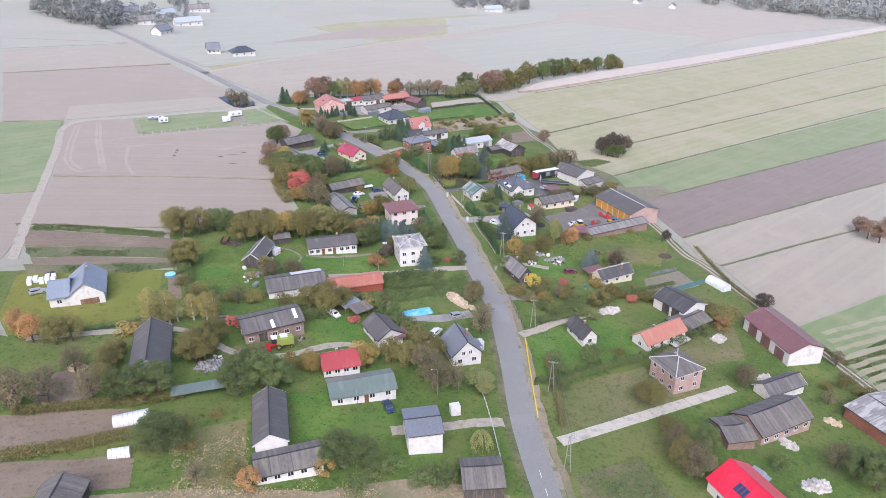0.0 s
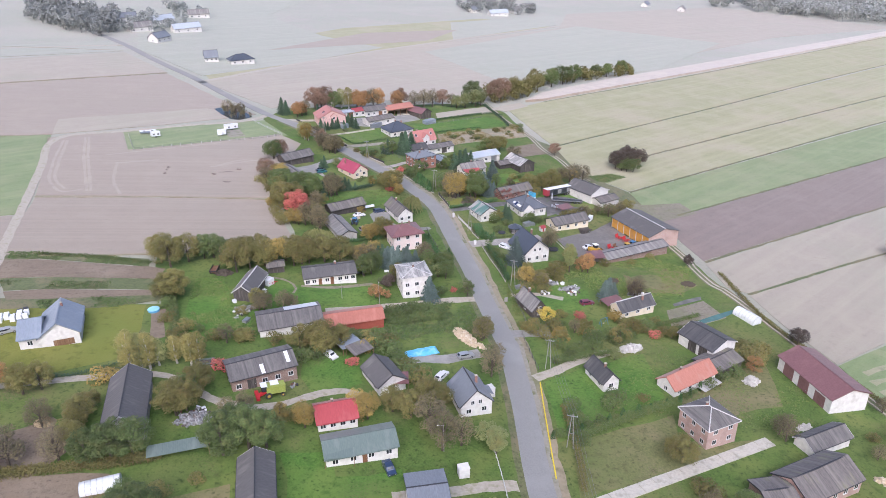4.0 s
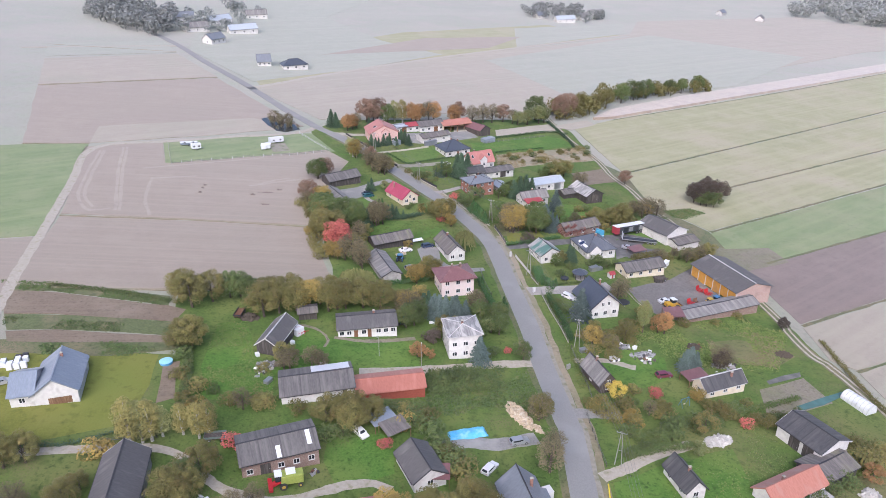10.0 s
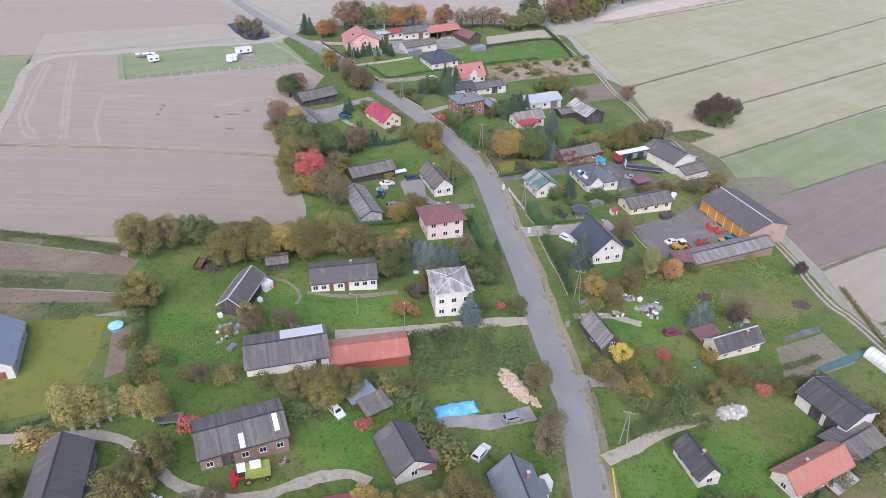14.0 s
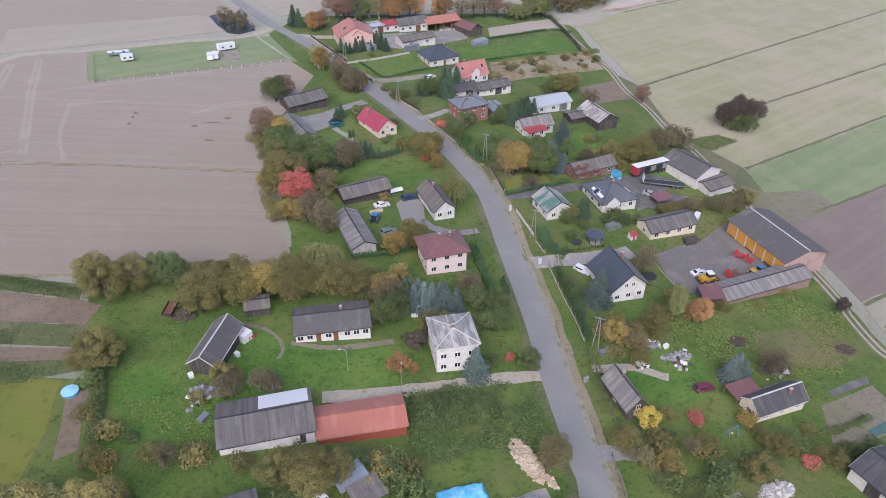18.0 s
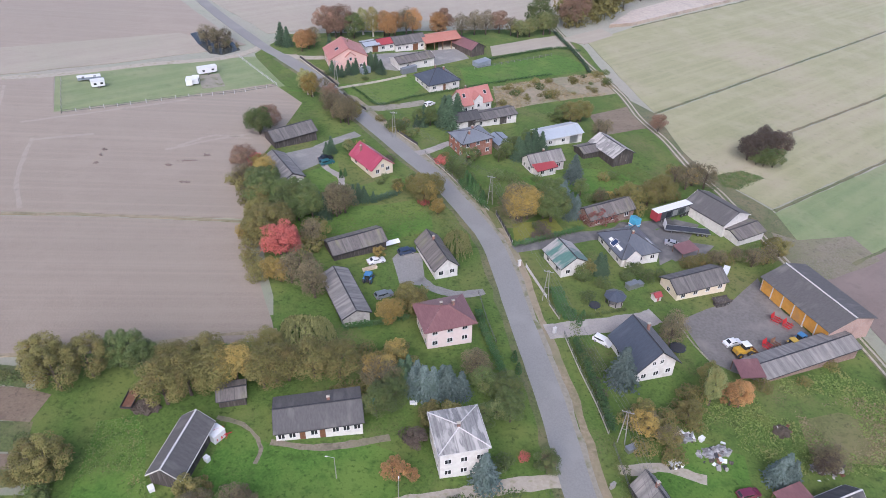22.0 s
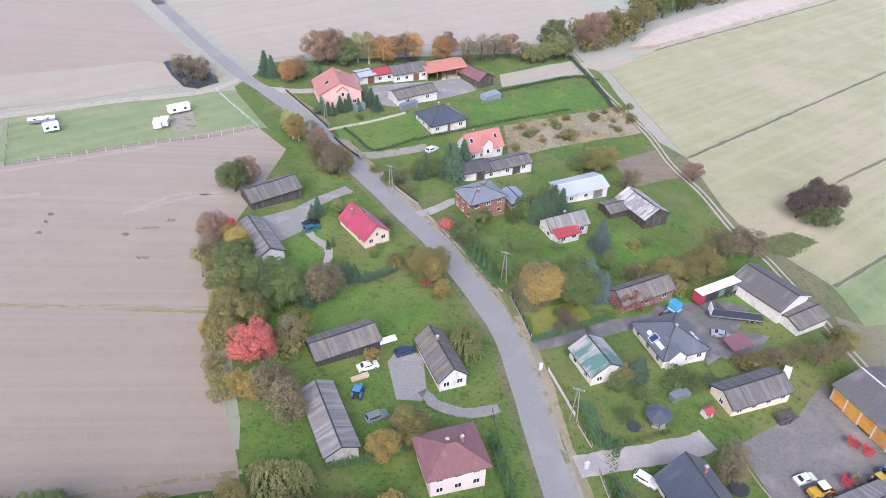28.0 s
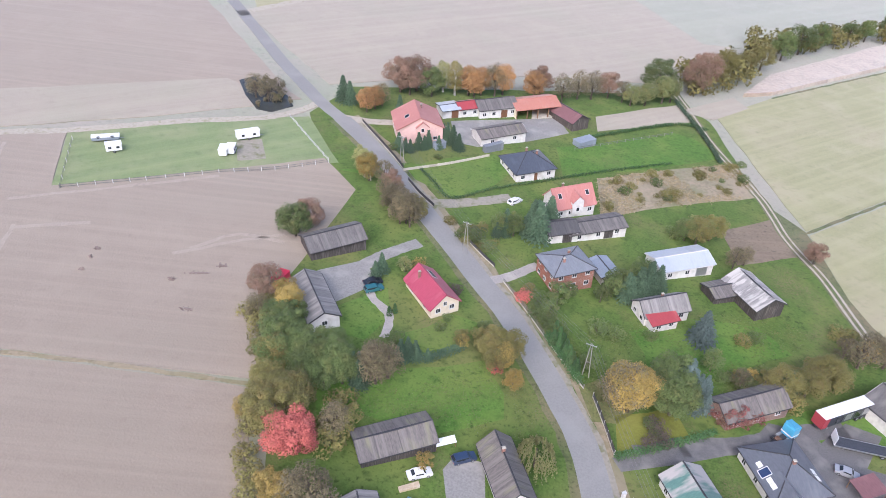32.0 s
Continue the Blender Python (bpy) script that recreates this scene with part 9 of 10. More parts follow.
HEAPS = (
    ("log_pile", (-1.0, -91.6), 5.2, 1.9, 0.8, 118, TIMBER, "long pale heap of split firewood", "firewood", 150, 0.35),
    ("log_pile", (3.1, -96.1), 1.6, 0.7, 0.5, 118, TIMBER, "small heap of pale firewood", "firewood", 30, 0.3),
    ("stone_heap", (43.0, -95.0), 3.6, 1.8, 1.0, 20, STONE, "heap of pale rubble on the grass", "rubble", 90, 0.4),
    ("stone_heap", (70.6, -108.3), 2.2, 1.8, 1.2, 40, STONE, "white heap of stones", "rubble", 60, 0.4),
    ("straw_heap", (-92.2, -130.4), 2.4, 2.0, 1.3, 0, STRAW, "sandy-coloured straw heap on the grass", "straw heap", 20, 0.3),
    ("junk_heap", (-62.5, -128.2), 4.0, 2.2, 0.9, 10, JUNK, "grey heap of scrap beneath the trees", "scrap", 90, 0.4),
    ("junk_heap", (33.3, -62.0), 3.6, 1.2, 0.7, 10, JUNK, "dark heap of covered scrap", "scrap", 60, 0.4),
    ("junk_heap", (28.1, -58.8), 2.0, 0.9, 0.8, 0, JUNK, "heap of scrap by the shrubs", "scrap", 40, 0.35),
    ("brush_heap", (48.7, -55.8), 1.5, 1.2, 0.8, 0, BARK, "heap of cut branches", "brushwood", 70, 0.4),
    ("brush_heap", (73.2, -55.8), 2.2, 1.3, 0.7, 0, BARK, "heap of grey branches on the grass", "brushwood", 70, 0.4),
    ("junk_heap", (53.5, -63.8), 2.6, 1.2, 0.8, 10, JUNK, "dark scrap behind the cottage", "scrap", 50, 0.4),
    ("junk_heap", (-60.8, -80.9), 2.6, 1.4, 0.8, 10, JUNK, "scrap beside the dark barn", "scrap", 50, 0.4),
    ("junk_heap", (-47.7, -78.7), 1.0, 0.7, 0.7, 0, STONE, "pale scrap on the lawn", "scrap", 20, 0.3),
    ("junk_heap", (-71.0, -60.4), 2.6, 1.6, 1.0, 0, BARK, "charred dark heap beside the trailer", "scrap", 60, 0.4),
    ("rubble_heap", (68.8, -151.9), 2.4, 1.2, 0.9, 120, STONE, "pale scrap beside the ruined barn", "scrap", 50, 0.4),
    ("rubble_heap", (68.3, -164.9), 3.0, 2.0, 1.0, 0, STONE, "white rubble before the sheds", "rubble", 70, 0.45),
    ("rubble_heap", (74.9, -126.4), 2.4, 0.9, 0.8, 20, STONE, "stones stacked behind the barn", "rubble", 40, 0.35),
    ("board_stack", (83.9, -143.9), 2.0, 0.8, 0.6, 150, TIMBER, "stack of weathered boards", "boards", 40, 0.5),
    ("soil_heap", (-93.4, 25.6), 1.0, 0.7, 0.5, 0, SOIL_DARK, "dark heap of soil on the field", "soil heap", 12, 0.2),
    ("soil_heap", (-85.1, 32.7), 1.4, 0.7, 0.4, 0, SOIL_DARK, "dark heap of soil on the field", "soil heap", 12, 0.2),
    ("soil_heap", (-89.8, 28.7), 3.2, 0.6, 0.3, 15, SOIL_DARK, "low ridge of dark soil", "soil heap", 12, 0.2),
    ("soil_heap", (-113.1, 30.9), 0.8, 0.6, 0.4, 0, SOIL_DARK, "small dark heap of soil", "soil heap", 10, 0.2),
    ("soil_heap", (-112.8, 27.8), 0.7, 0.6, 0.4, 0, SOIL_DARK, "small dark heap of soil", "soil heap", 10, 0.2),
    ("soil_heap", (-112.3, 23.4), 0.8, 0.6, 0.4, 0, SOIL_DARK, "small dark heap of soil", "soil heap", 10, 0.2),
    ("soil_heap", (-86.7, 17.5), 1.4, 0.7, 0.3, 0, SOIL_DARK, "flat dark heap of soil", "soil heap", 10, 0.2),
)
for i, (nm, at, rx, ry, hh, rt, m, lab, cat, n, sz) in enumerate(HEAPS):
    heap(nm, at[0], at[1], rx, ry, hh, rt, m, lab, cat, n, sz, i + 3)


def tarpaulin(v, w):
    x, y, L, rot = v
    e = root("tarpaulin_stack", x, y, gz(x), rot, "stack of building material under a blue tarpaulin", "tarpaulin")
    bm = bmesh.new()
    nx, ny = 16, 8
    g = []
    for i in range(nx + 1):
        row = []
        for j in range(ny + 1):
            u, v2 = -L / 2 + L * i / nx, -w / 2 + w * j / ny
            edge = min(i, nx - i) * L / nx, min(j, ny - j) * w / ny
            z = 0.85 * min(1, min(edge) / 0.5) + 0.35 * noise.noise((u * 0.9, v2 * 0.9, 5)) * min(1, min(edge))
            row.append(bm.verts.new((u + 0.2 * noise.noise((u, v2, 1)), v2 + 0.3 * noise.noise((u, v2, 2)), max(z, -0.1))))
        g.append(row)
    for i in range(nx):
        for j in range(ny):
            bm.faces.new((g[i][j], g[i + 1][j], g[i + 1][j + 1], g[i][j + 1]))
    part("sheet", bm, TARP, e)
    for k in range(5):
        part("pallet", boxes((-L / 2 + 0.5 + k * (L - 1) / 5, -L / 2 + 0.4 + (k + 1) * (L - 1) / 5, -w / 2 + 0.5, w / 2 - 0.5, -0.2, 0.5)), TIMBER, e)


tarpaulin((-12.7, -99.8, 8.7, 16), 3.2)


def pallets(x, y, rot, nx, ny, label, m):
    e = root("pallet_stack", x, y, gz(x), rot, label, "pallets")
    rng = random.Random(nx)
    for i in range(nx):
        for j in range(ny):
            if (i * 3 + j) % 5 == 3:
                continue
            h = 1.0 + 0.25 * rng.random()
            part("wrapped_pallet", boxes((i * 1.5, i * 1.5 + 1.2, j * 1.3, j * 1.3 + 1.0, -0.3, h), bevel=0.04), m, e)


pallets(*(-120.0, -92.7), 20, 5, 3, "rows of white wrapped pallets of building blocks", WHITE_SHEET)
pallets(*(-116.6, -89.8), 20, 2, 3, "dark wrapped pallets of building blocks", TRIM_DARK)


def simple_box(name, v, w, h, m, label, category, z0=0.0):
    x, y, L, rot = v
    e = root(name, x, y, gz(x), rot, label, category)
    part("body", boxes((-L / 2, L / 2, -w / 2, w / 2, -0.3 + z0, h), bevel=0.04), m, e)
    part("lid", boxes((-L / 2 - 0.04, L / 2 + 0.04, -w / 2 - 0.04, w / 2 + 0.04, h, h + 0.06)), m, e)
    return e


simple_box("garden_bench", (-22.5, -55.0, 1.4, 4), 0.6, 0.5, WHITE_SHEET, "white garden bench on the grass", "bench")
simple_box("water_tank", (-58.9, -87.4, 2.1, 67), 1.2, 0.8, STEEL, "grey plastic water tank on the grass", "tank")
simple_box("bale_stack", (-56.6, -65.9, 2.5, 56), 2.2, 1.8, WHITE_SHEET, "white wrapped bales beside the barn", "bales")
simple_box("timber_stack", (-34.5, -14.3, 3.5, 28), 0.9, 0.5, TIMBER, "stack of pale planks on the grass", "timber")
simple_box("cable_box", (12.8, -71.1, 1.1, 37), 0.5, 1.2, POLE_C, "small concrete meter cabinet by the gate", "cabinet")
simple_box("garden_shed", (-5.2, -143.7, 2.2, 12), 1.8, 2.3, WHITE, "tiny white garden shed", "shed")
simple_box("gate_pillar", (7.2, -31.8, 0.8, 27), 0.5, 1.5, TRIM_WHITE, "white gate pillar at the entrance", "pillar")
simple_box("white_porch", (3.1, -116.8, 1.7, 22), 2.0, 2.4, WHITE, "small white porch beside the grey house", "porch")
simple_box("steel_cage", (28.0, -13.5, 3.0, 29), 1.6, 1.5, STEEL, "small grey metal enclosure", "enclosure")
simple_box("red_container", (-71.1, 30.8, 3.9, 76), 2.4, 2.2, R_BRIGHT, "bright red container behind the outhouse", "container")
simple_box("caravan_box", (53.4, -5.1, 3.9, 59), 1.4, 1.4, WHITE_SHEET, "white bales beside the cream cottage", "bales")
simple_box("garden_shed", (-46.8, 102.7, 3.6, 42), 2.0, 2.0, R_STEEL, "small pale blue garden shed", "shed")
simple_box("garden_shed", (-3.5, 120.3, 6.6, 39), 3.5, 2.0, R_STEEL, "low shed with a pale blue-grey roof", "shed")
simple_box("garden_shed", (-31.1, 106.6, 6.5, 38), 1.6, 2.2, R_SLATE, "small grey wooden kennel by the wall", "shed")

tractor((-30.0, -56.8, 2.0, 72), mat("machine_teal", (0.12, 0.3, 0.32), (0.1, 0.26, 0.28), rough=0.5, fine=4), "small teal tractor beside the long house")
simple_box("crate", (25.0, -65.2, 1.5, 20), 1.0, 0.8, WHITE_SHEET, "white crate on the grass", "crate")
simple_box("crate", (28.2, -58.3, 1.0, 32), 0.9, 0.9, WHITE_SHEET, "white crate among garden scrap", "crate")
simple_box("crate", (32.0, -59.1, 1.1, 37), 0.8, 0.8, WHITE_SHEET, "white crate among garden scrap", "crate")
simple_box("water_tank", (17.8, -62.6, 2.1, 26), 1.2, 1.0, STEEL, "grey plastic tank behind the fence", "tank")
simple_box("crate", (-64.1, -77.3, 0.9, 35), 1.1, 0.7, WHITE_SHEET, "white box before the dark barn", "crate")
simple_box("crate", (-56.9, -70.9, 0.8, 58), 1.0, 0.9, WHITE_SHEET, "white box against the barn wall", "crate")
simple_box("garden_table", (29.9, -12.4, 2.1, 27), 1.6, 0.8, STEEL, "grey garden table near the gazebo", "table")
simple_box("gate_pillar", (1.3, -8.3, 0.7, 31), 0.5, 1.6, TRIM_WHITE, "white gate pillar beside the drive", "pillar")
simple_box("trough", (48.2, -17.7, 2.7, 21), 1.4, 0.7, DARK_WOOD, "dark wooden trough on gravel", "trough")


def swing(x, y, rot):
    """A garden swing: two A-frames, a top bar and a seat on ropes."""
    e = root("garden_swing", x, y, gz(x), rot, "blue metal garden swing on the lawn", "swing")
    for u in (-1.2, 1.2):
        for w in (-0.7, 0.7):
            part("leg", rod(bmesh.new(), (u, w, -0.2), (u, 0, 2.1), 0.05), M_BLUE, e)
    part("top_bar", rod(bmesh.new(), (-1.25, 0, 2.1), (1.25, 0, 2.1), 0.05), M_BLUE, e)
    part("seat", boxes((-0.3, 0.3, -0.15, 0.15, 0.45, 0.5)), TIMBER, e)
    for u in (-0.27, 0.27):
        part("rope", rod(bmesh.new(), (u, 0, 0.5), (u, 0, 2.1), 0.015, n=4), TRIM_DARK, e)


swing(*(39.1, -82.4), 30)

# far hamlets
for i, (x, y) in enumerate([(-249.5, 392.9), (-225.2, 348.0), (-221.5, 389.4), (-198.2, 308.0), (-202.1, 436.6), (-191.9, 357.3)] + [(325.5, 804.5), (367.8, 777.0), (89.3, 592.2), (64.7, 609.0), (113.6, 625.5)]):
    house("house", "white house of a distant misty hamlet", (x, y, 14 + i % 3 * 4, 9, 20 + 15 * (i % 4)), 3.5, 7, "w", WHITE, (R_SLATE, R_GREY_LIGHT, R_WHITE)[i % 3], 3, 1)

# shrubs and small plants about the gardens
trees("bush", [(-46.1, 96.0, 1.6), (-59.5, 97.4, 2), (-10.8, 30.1, 3), (-15.1, 34.5, 3), (-1.5, 32.9, 3), (2.1, 32.1, 2.5), (-12.6, 31.8, 2.5), (9.6, 34.0, 2), (32.8, 39.1, 2.5), (33.4, 23.3, 3), (-31.1, 59.2, 3), (-28.0, 55.4, 2.5), (-34.0, 59.6, 3), (19.9, 76.0, 3), (23.2, 78.3, 3), (-43.5, 18.2, 2.5)])
trees("obush", [(-58.3, 13.1, 3), (-52.6, 8.3, 3), (-57.1, 2.8, 3), (-64.9, 5.2, 4), (-67.7, 10.6, 4), (-72.9, 19.3, 4), (-70.2, 16.5, 4), (-70.5, 22.6, 4), (-49.6, 0.4, 3.5), (-49.4, -4.8, 3.5), (-49.5, -8.6, 4), (-26.7, 24.5, 2.5), (53.4, 45.4, 3), (55.6, 44.1, 3), (36.9, 21.0, 3), (29.9, 37.5, 2.5)])
trees("rbush", [(-18.4, 39.8, 2), (-22.6, 15.8, 2)]+[(32.8, -79.8, 2.2), (51.8, -88.5, 2.2)]+[(-2.4, -66.2, 1.4)]+[(-60.3, -109.7, 3), (-29.7, -106.0, 2)])
trees("pbush", [(6.6, 4.2, 2.2), (8.9, 6.7, 2.2), (9.6, 4.9, 2), (-33.6, 37.6, 2.4)]+[(8.0, 9.1, 2)])
trees("gbush", [(1.7, 17.1, 2), (5.6, 16.5, 2), (-42.8, 43.6, 2.5)]+[(22.5, -53.8, 2)]+[(42.8, -79.5, 2.2)]+[(-85.2, -115.5, 3.5), (-26.6, -98.7, 3)])
trees("thuja", [(-8.6, -30.3, 2.2), (11.5, -26.9, 2.4), (10.4, -26.2, 2.4), (13.1, -28.4, 2.2), (14.2, -26.6, 2.2)]+[(-11.4, 26.8, 3), (-10.2, 25.1, 3), (-9.0, 23.2, 3), (-7.9, 21.4, 3), (-6.7, 19.4, 3), (-46.2, 26.5, 2), (-45.2, 27.7, 2), (-39.2, 37.0, 2)])
trees("bush", [(16.5, -19.4, 2), (20.6, -14.3, 2.5), (27.2, -10.7, 2.5), (29.9, -7.3, 2.5), (32.6, -10.0, 2.5), (36.3, -8.6, 2), (-5.8, -51.7, 2.5), (-7.8, -50.6, 2.5), (-9.3, -59.2, 2.2), (12.9, -39.3, 2.5), (14.0, -42.8, 2.5), (15.7, -9.0, 3), (16.5, -11.9, 3), (59.5, 1.5, 3), (63.3, 4.2, 3)])
trees("obush", [(-35.8, -54.1, 3), (-32.0, -52.6, 3), (-26.6, -42.8, 3.5), (-23.3, -46.0, 3), (32.1, -48.7, 3), (34.3, -48.5, 3), (29.3, -52.8, 3), (25.9, -55.5, 3), (65.5, 2.2, 4), (70.4, 7.4, 4), (19.1, -56.0, 3), (-32.9, -43.4, 3.5)])
trees("bush", [(-14.7, -77.3, 2.5), (-9.6, -82.2, 2.5), (-18.7, -83.0, 3), (-16.7, -80.8, 3), (-12.6, -79.8, 3), (-24.1, -94.1, 3), (-31.6, -94.6, 3), (-37.1, -94.8, 3), (-40.7, -95.3, 3), (-29.6, -95.6, 3), (-34.3, -95.1, 3), (-8.0, -69.6, 2.5), (-5.7, -67.8, 2.2), (-69.6, -93.2, 2), (-81.0, -80.8, 3), (-81.7, -76.8, 3)])
trees("obush", [(16.4, -86.9, 2), (17.6, -88.5, 2), (15.7, -85.3, 2), (49.7, -86.0, 2), (54.6, -86.8, 2.4), (20.1, -62.9, 3), (23.4, -58.5, 3), (25.3, -63.2, 2.5), (-65.0, -96.1, 3), (-58.0, -95.6, 2.5), (-79.0, -88.2, 3), (-49.5, -97.1, 3), (31.2, -56.0, 2.5)])
trees("bush", [(23.6, -95.6, 3), (32.7, -95.4, 3), (33.2, -93.3, 4), (50.5, -84.3, 3), (56.6, -110.1, 3), (59.4, -109.1, 3), (62.3, -108.0, 3), (67.1, -105.3, 3), (53.6, -111.8, 3), (-42.1, -104.9, 3), (-38.6, -103.4, 3), (-18.7, -105.4, 3.5), (-16.1, -110.6, 4), (-20.1, -100.8, 3.5), (-24.1, -98.3, 3.5)])
trees("obush", [(-13.7, -112.0, 4), (-16.2, -107.0, 3.5), (-21.7, -95.9, 3.5), (-26.9, -94.6, 3), (44.3, -81.8, 2), (54.6, -80.3, 2), (74.0, -98.6, 4), (75.7, -100.2, 4), (75.5, -92.5, 3), (80.1, -93.9, 3), (20.5, -90.9, 3), (23.9, -87.1, 3.5), (18.7, -85.6, 3)])
trees("bush", [(21.9, -121.2, 2.5), (21.7, -126.2, 3), (20.9, -133.2, 3), (30.9, -120.7, 3), (33.0, -118.0, 3), (-13.8, -166.0, 3), (-11.5, -165.2, 3), (-9.3, -165.9, 3), (-7.0, -164.3, 2.5), (-19.3, -162.2, 3), (-22.6, -163.9, 3), (58.2, -111.1, 2.5), (57.1, -109.8, 3), (-25.7, -167.8, 3)])
trees("obush", [(97.3, -132.1, 2.5), (99.5, -133.4, 2.5), (97.1, -127.3, 2.5), (89.5, -130.1, 2), (-62.9, -150.8, 3), (-60.0, -157.6, 3), (-49.9, -163.8, 3), (-46.1, -147.4, 3), (-56.9, -146.8, 2), (44.7, -148.9, 3), (42.7, -147.0, 3), (53.4, -146.6, 3.5)])

# more garden trees
trees("spruce", [(-15.2, 67.9, 10), (-17.6, 66.6, 9), (-24.2, 65.6, 6), (5.0, 46.2, 7), (7.8, 47.8, 8), (10.3, 50.6, 8), (12.7, 51.3, 7), (-47.7, 5.8, 6), (-49.2, 7.6, 6)])
trees("olive", [(24.9, 74.4, 7), (28.7, 77.1, 7), (34.7, 23.3, 7), (40.1, 24.6, 7), (44.3, 27.2, 8), (31.3, 24.0, 5), (-64.3, 6.9, 7), (-63.1, -0.1, 7), (-47.4, -4.6, 5), (-22.6, 15.5, 6), (-21.1, 19.3, 5)])
trees("brown", [(32.9, 66.0, 6), (36.2, 68.3, 5), (18.6, 60.5, 5), (50.9, 37.1, 6), (54.3, 36.3, 7), (60.3, 37.8, 7), (-44.9, 6.9, 8), (-42.9, 8.9, 7), (-71.2, 17.7, 6), (-49.1, -6.2, 6), (-47.9, 59.8, 7)])
trees("blue", [(20.7, 35.8, 8), (15.4, 20.1, 8), (18.4, 15.8, 5), (16.1, 14.9, 5), (36.8, 25.4, 5)])
trees("green", [(22.0, 75.1, 6), (1.7, 46.1, 5), (9.4, 14.2, 8), (11.4, 12.8, 9), (-57.4, 3.9, 7), (-54.0, 3.5, 7), (-50.9, 5.5, 7), (-65.3, 17.5, 6), (27.2, 23.0, 4), (-25.6, 24.8, 4)])
trees("green", [(-26.1, -51.1, 5), (-28.0, -53.7, 4), (-4.3, -57.9, 5), (15.8, -12.4, 4), (30.5, -7.9, 3), (-9.2, -58.1, 4)])
trees("olive", [(-27.2, -45.9, 5), (-29.3, -48.8, 5), (-19.0, -60.1, 5), (-15.5, -59.9, 5), (-23.2, -29.1, 6), (-60.9, -3.2, 7), (18.1, -10.1, 4), (70.8, 4.7, 5), (30.1, -55.1, 5)])
trees("brown", [(-10.1, -47.2, 6), (61.7, -0.8, 5), (66.4, 1.0, 5), (57.8, 0.9, 4), (22.1, -57.2, 4)])
trees("gold", [(-53.8, -21.4, 5), (20.7, -58.4, 5), (-26.5, -44.2, 5)])
trees("willow", [(-42.2, -40.3, 6)])

# gardens seen from close by: field edge, lawns and plots
trees("olive", [(-59.0, -7.6, 9), (-57.7, -3.1, 8), (-62.1, -2.2, 7), (-23.8, 20.3, 6), (-25.4, 21.7, 5), (-21.1, 19.4, 7), (-30.1, 21.0, 4), (-24.9, -26.8, 6), (44.5, 28.8, 4), (43.1, 29.4, 4)]+[(-51.3, -44.9, 6)]+[(-57.5, -79.1, 5), (-55.8, -78.5, 4), (21.1, -55.2, 5), (25.2, -61.0, 4)])
trees("green", [(-63.8, 8.6, 8), (-62.3, 9.7, 7), (-56.1, 6.1, 8), (-54.3, 6.7, 7), (-52.4, 6.6, 8), (-50.5, 7.2, 6), (-73.3, 49.3, 7), (11.3, 18.1, 9), (9.4, 16.1, 7), (21.4, 27.2, 5), (27.7, 26.2, 2.5), (38.0, 25.5, 5), (-13.1, 34.2, 3), (-4.3, 21.3, 4)]+[(-4.3, -52.8, 6), (-9.2, -50.1, 5), (-5.9, -50.9, 5), (-29.2, -58.5, 6), (-27.1, -56.9, 7)])
trees("brown", [(-44.3, 8.2, 8), (-46.0, 7.6, 7), (-48.2, 61.4, 8), (-50.2, 63.5, 7), (-53.7, 67.0, 6), (-48.7, -5.5, 6), (-46.2, -24.6, 8), (2.2, 11.9, 10), (0.6, 13.0, 8), (57.2, 39.1, 7), (53.0, -1.5, 4), (51.0, -1.4, 4)]+[(-50.3, -79.7, 5), (-48.8, -79.1, 4), (54.1, -64.8, 6), (52.7, -64.1, 5), (1.7, -68.2, 4), (-28.5, -52.4, 7)])
trees("gold", [(-55.0, -20.6, 5), (-65.7, -6.5, 3), (-18.8, 12.3, 4), (3.6, 13.1, 9), (1.7, 14.9, 8), (26.6, 25.7, 2.5), (29.5, 26.9, 2.5), (-62.4, 78.0, 8)]+[(22.0, -55.1, 3.5)])
trees("spruce", [(-16.1, 64.4, 10), (-17.9, 65.1, 9), (-14.2, 66.4, 8), (-24.2, 63.3, 5), (-26.3, 62.3, 4), (6.1, 46.5, 6), (4.6, 47.7, 5), (7.9, 47.8, 6), (9.8, 49.1, 5), (-40.1, 15.3, 5), (-41.4, 14.4, 5), (-38.7, 15.9, 4), (-48.2, 6.8, 5), (20.2, 37.2, 5), (20.6, -9.1, 6), (21.9, -8.3, 5)])
trees("blue", [(14.3, 18.2, 8), (13.7, 19.6, 7), (17.8, 20.0, 5), (19.6, 21.2, 4), (37.7, 26.6, 4)]+[(45.8, -67.4, 5.5), (44.4, -68.3, 5)])
trees("pale", [(23.1, 78.3, 5), (21.6, 76.8, 4), (24.6, 77.4, 4)])
trees("red", [(-55.8, -11.2, 8)])
trees("obush", [(48.6, -1.7, 3), (46.1, -2.3, 3), (44.1, -3.1, 2.5), (54.9, -0.4, 3), (48.7, 30.3, 3), (-36.6, 60.7, 2.5), (-33.7, 61.9, 2.5), (-30.1, 64.3, 2), (-38.4, 64.5, 2), (-17.1, 43.0, 2), (-60.4, -18.2, 3), (-59.0, -21.6, 3), (-62.4, -14.7, 3), (-63.3, -9.5, 3)])
trees("bush", [(23.6, 25.2, 2), (25.3, 25.8, 2), (31.3, 27.6, 2), (32.9, 28.6, 2), (-13.6, 35.8, 2.5), (-12.6, 33.8, 2.5), (-15.3, 39.5, 2.5), (-34.0, 28.1, 1.5), (-35.0, 25.0, 1.5), (-43.2, 41.7, 2.5), (-41.0, 39.9, 2), (8.1, 6.7, 1.6), (7.2, 9.0, 1.6)])
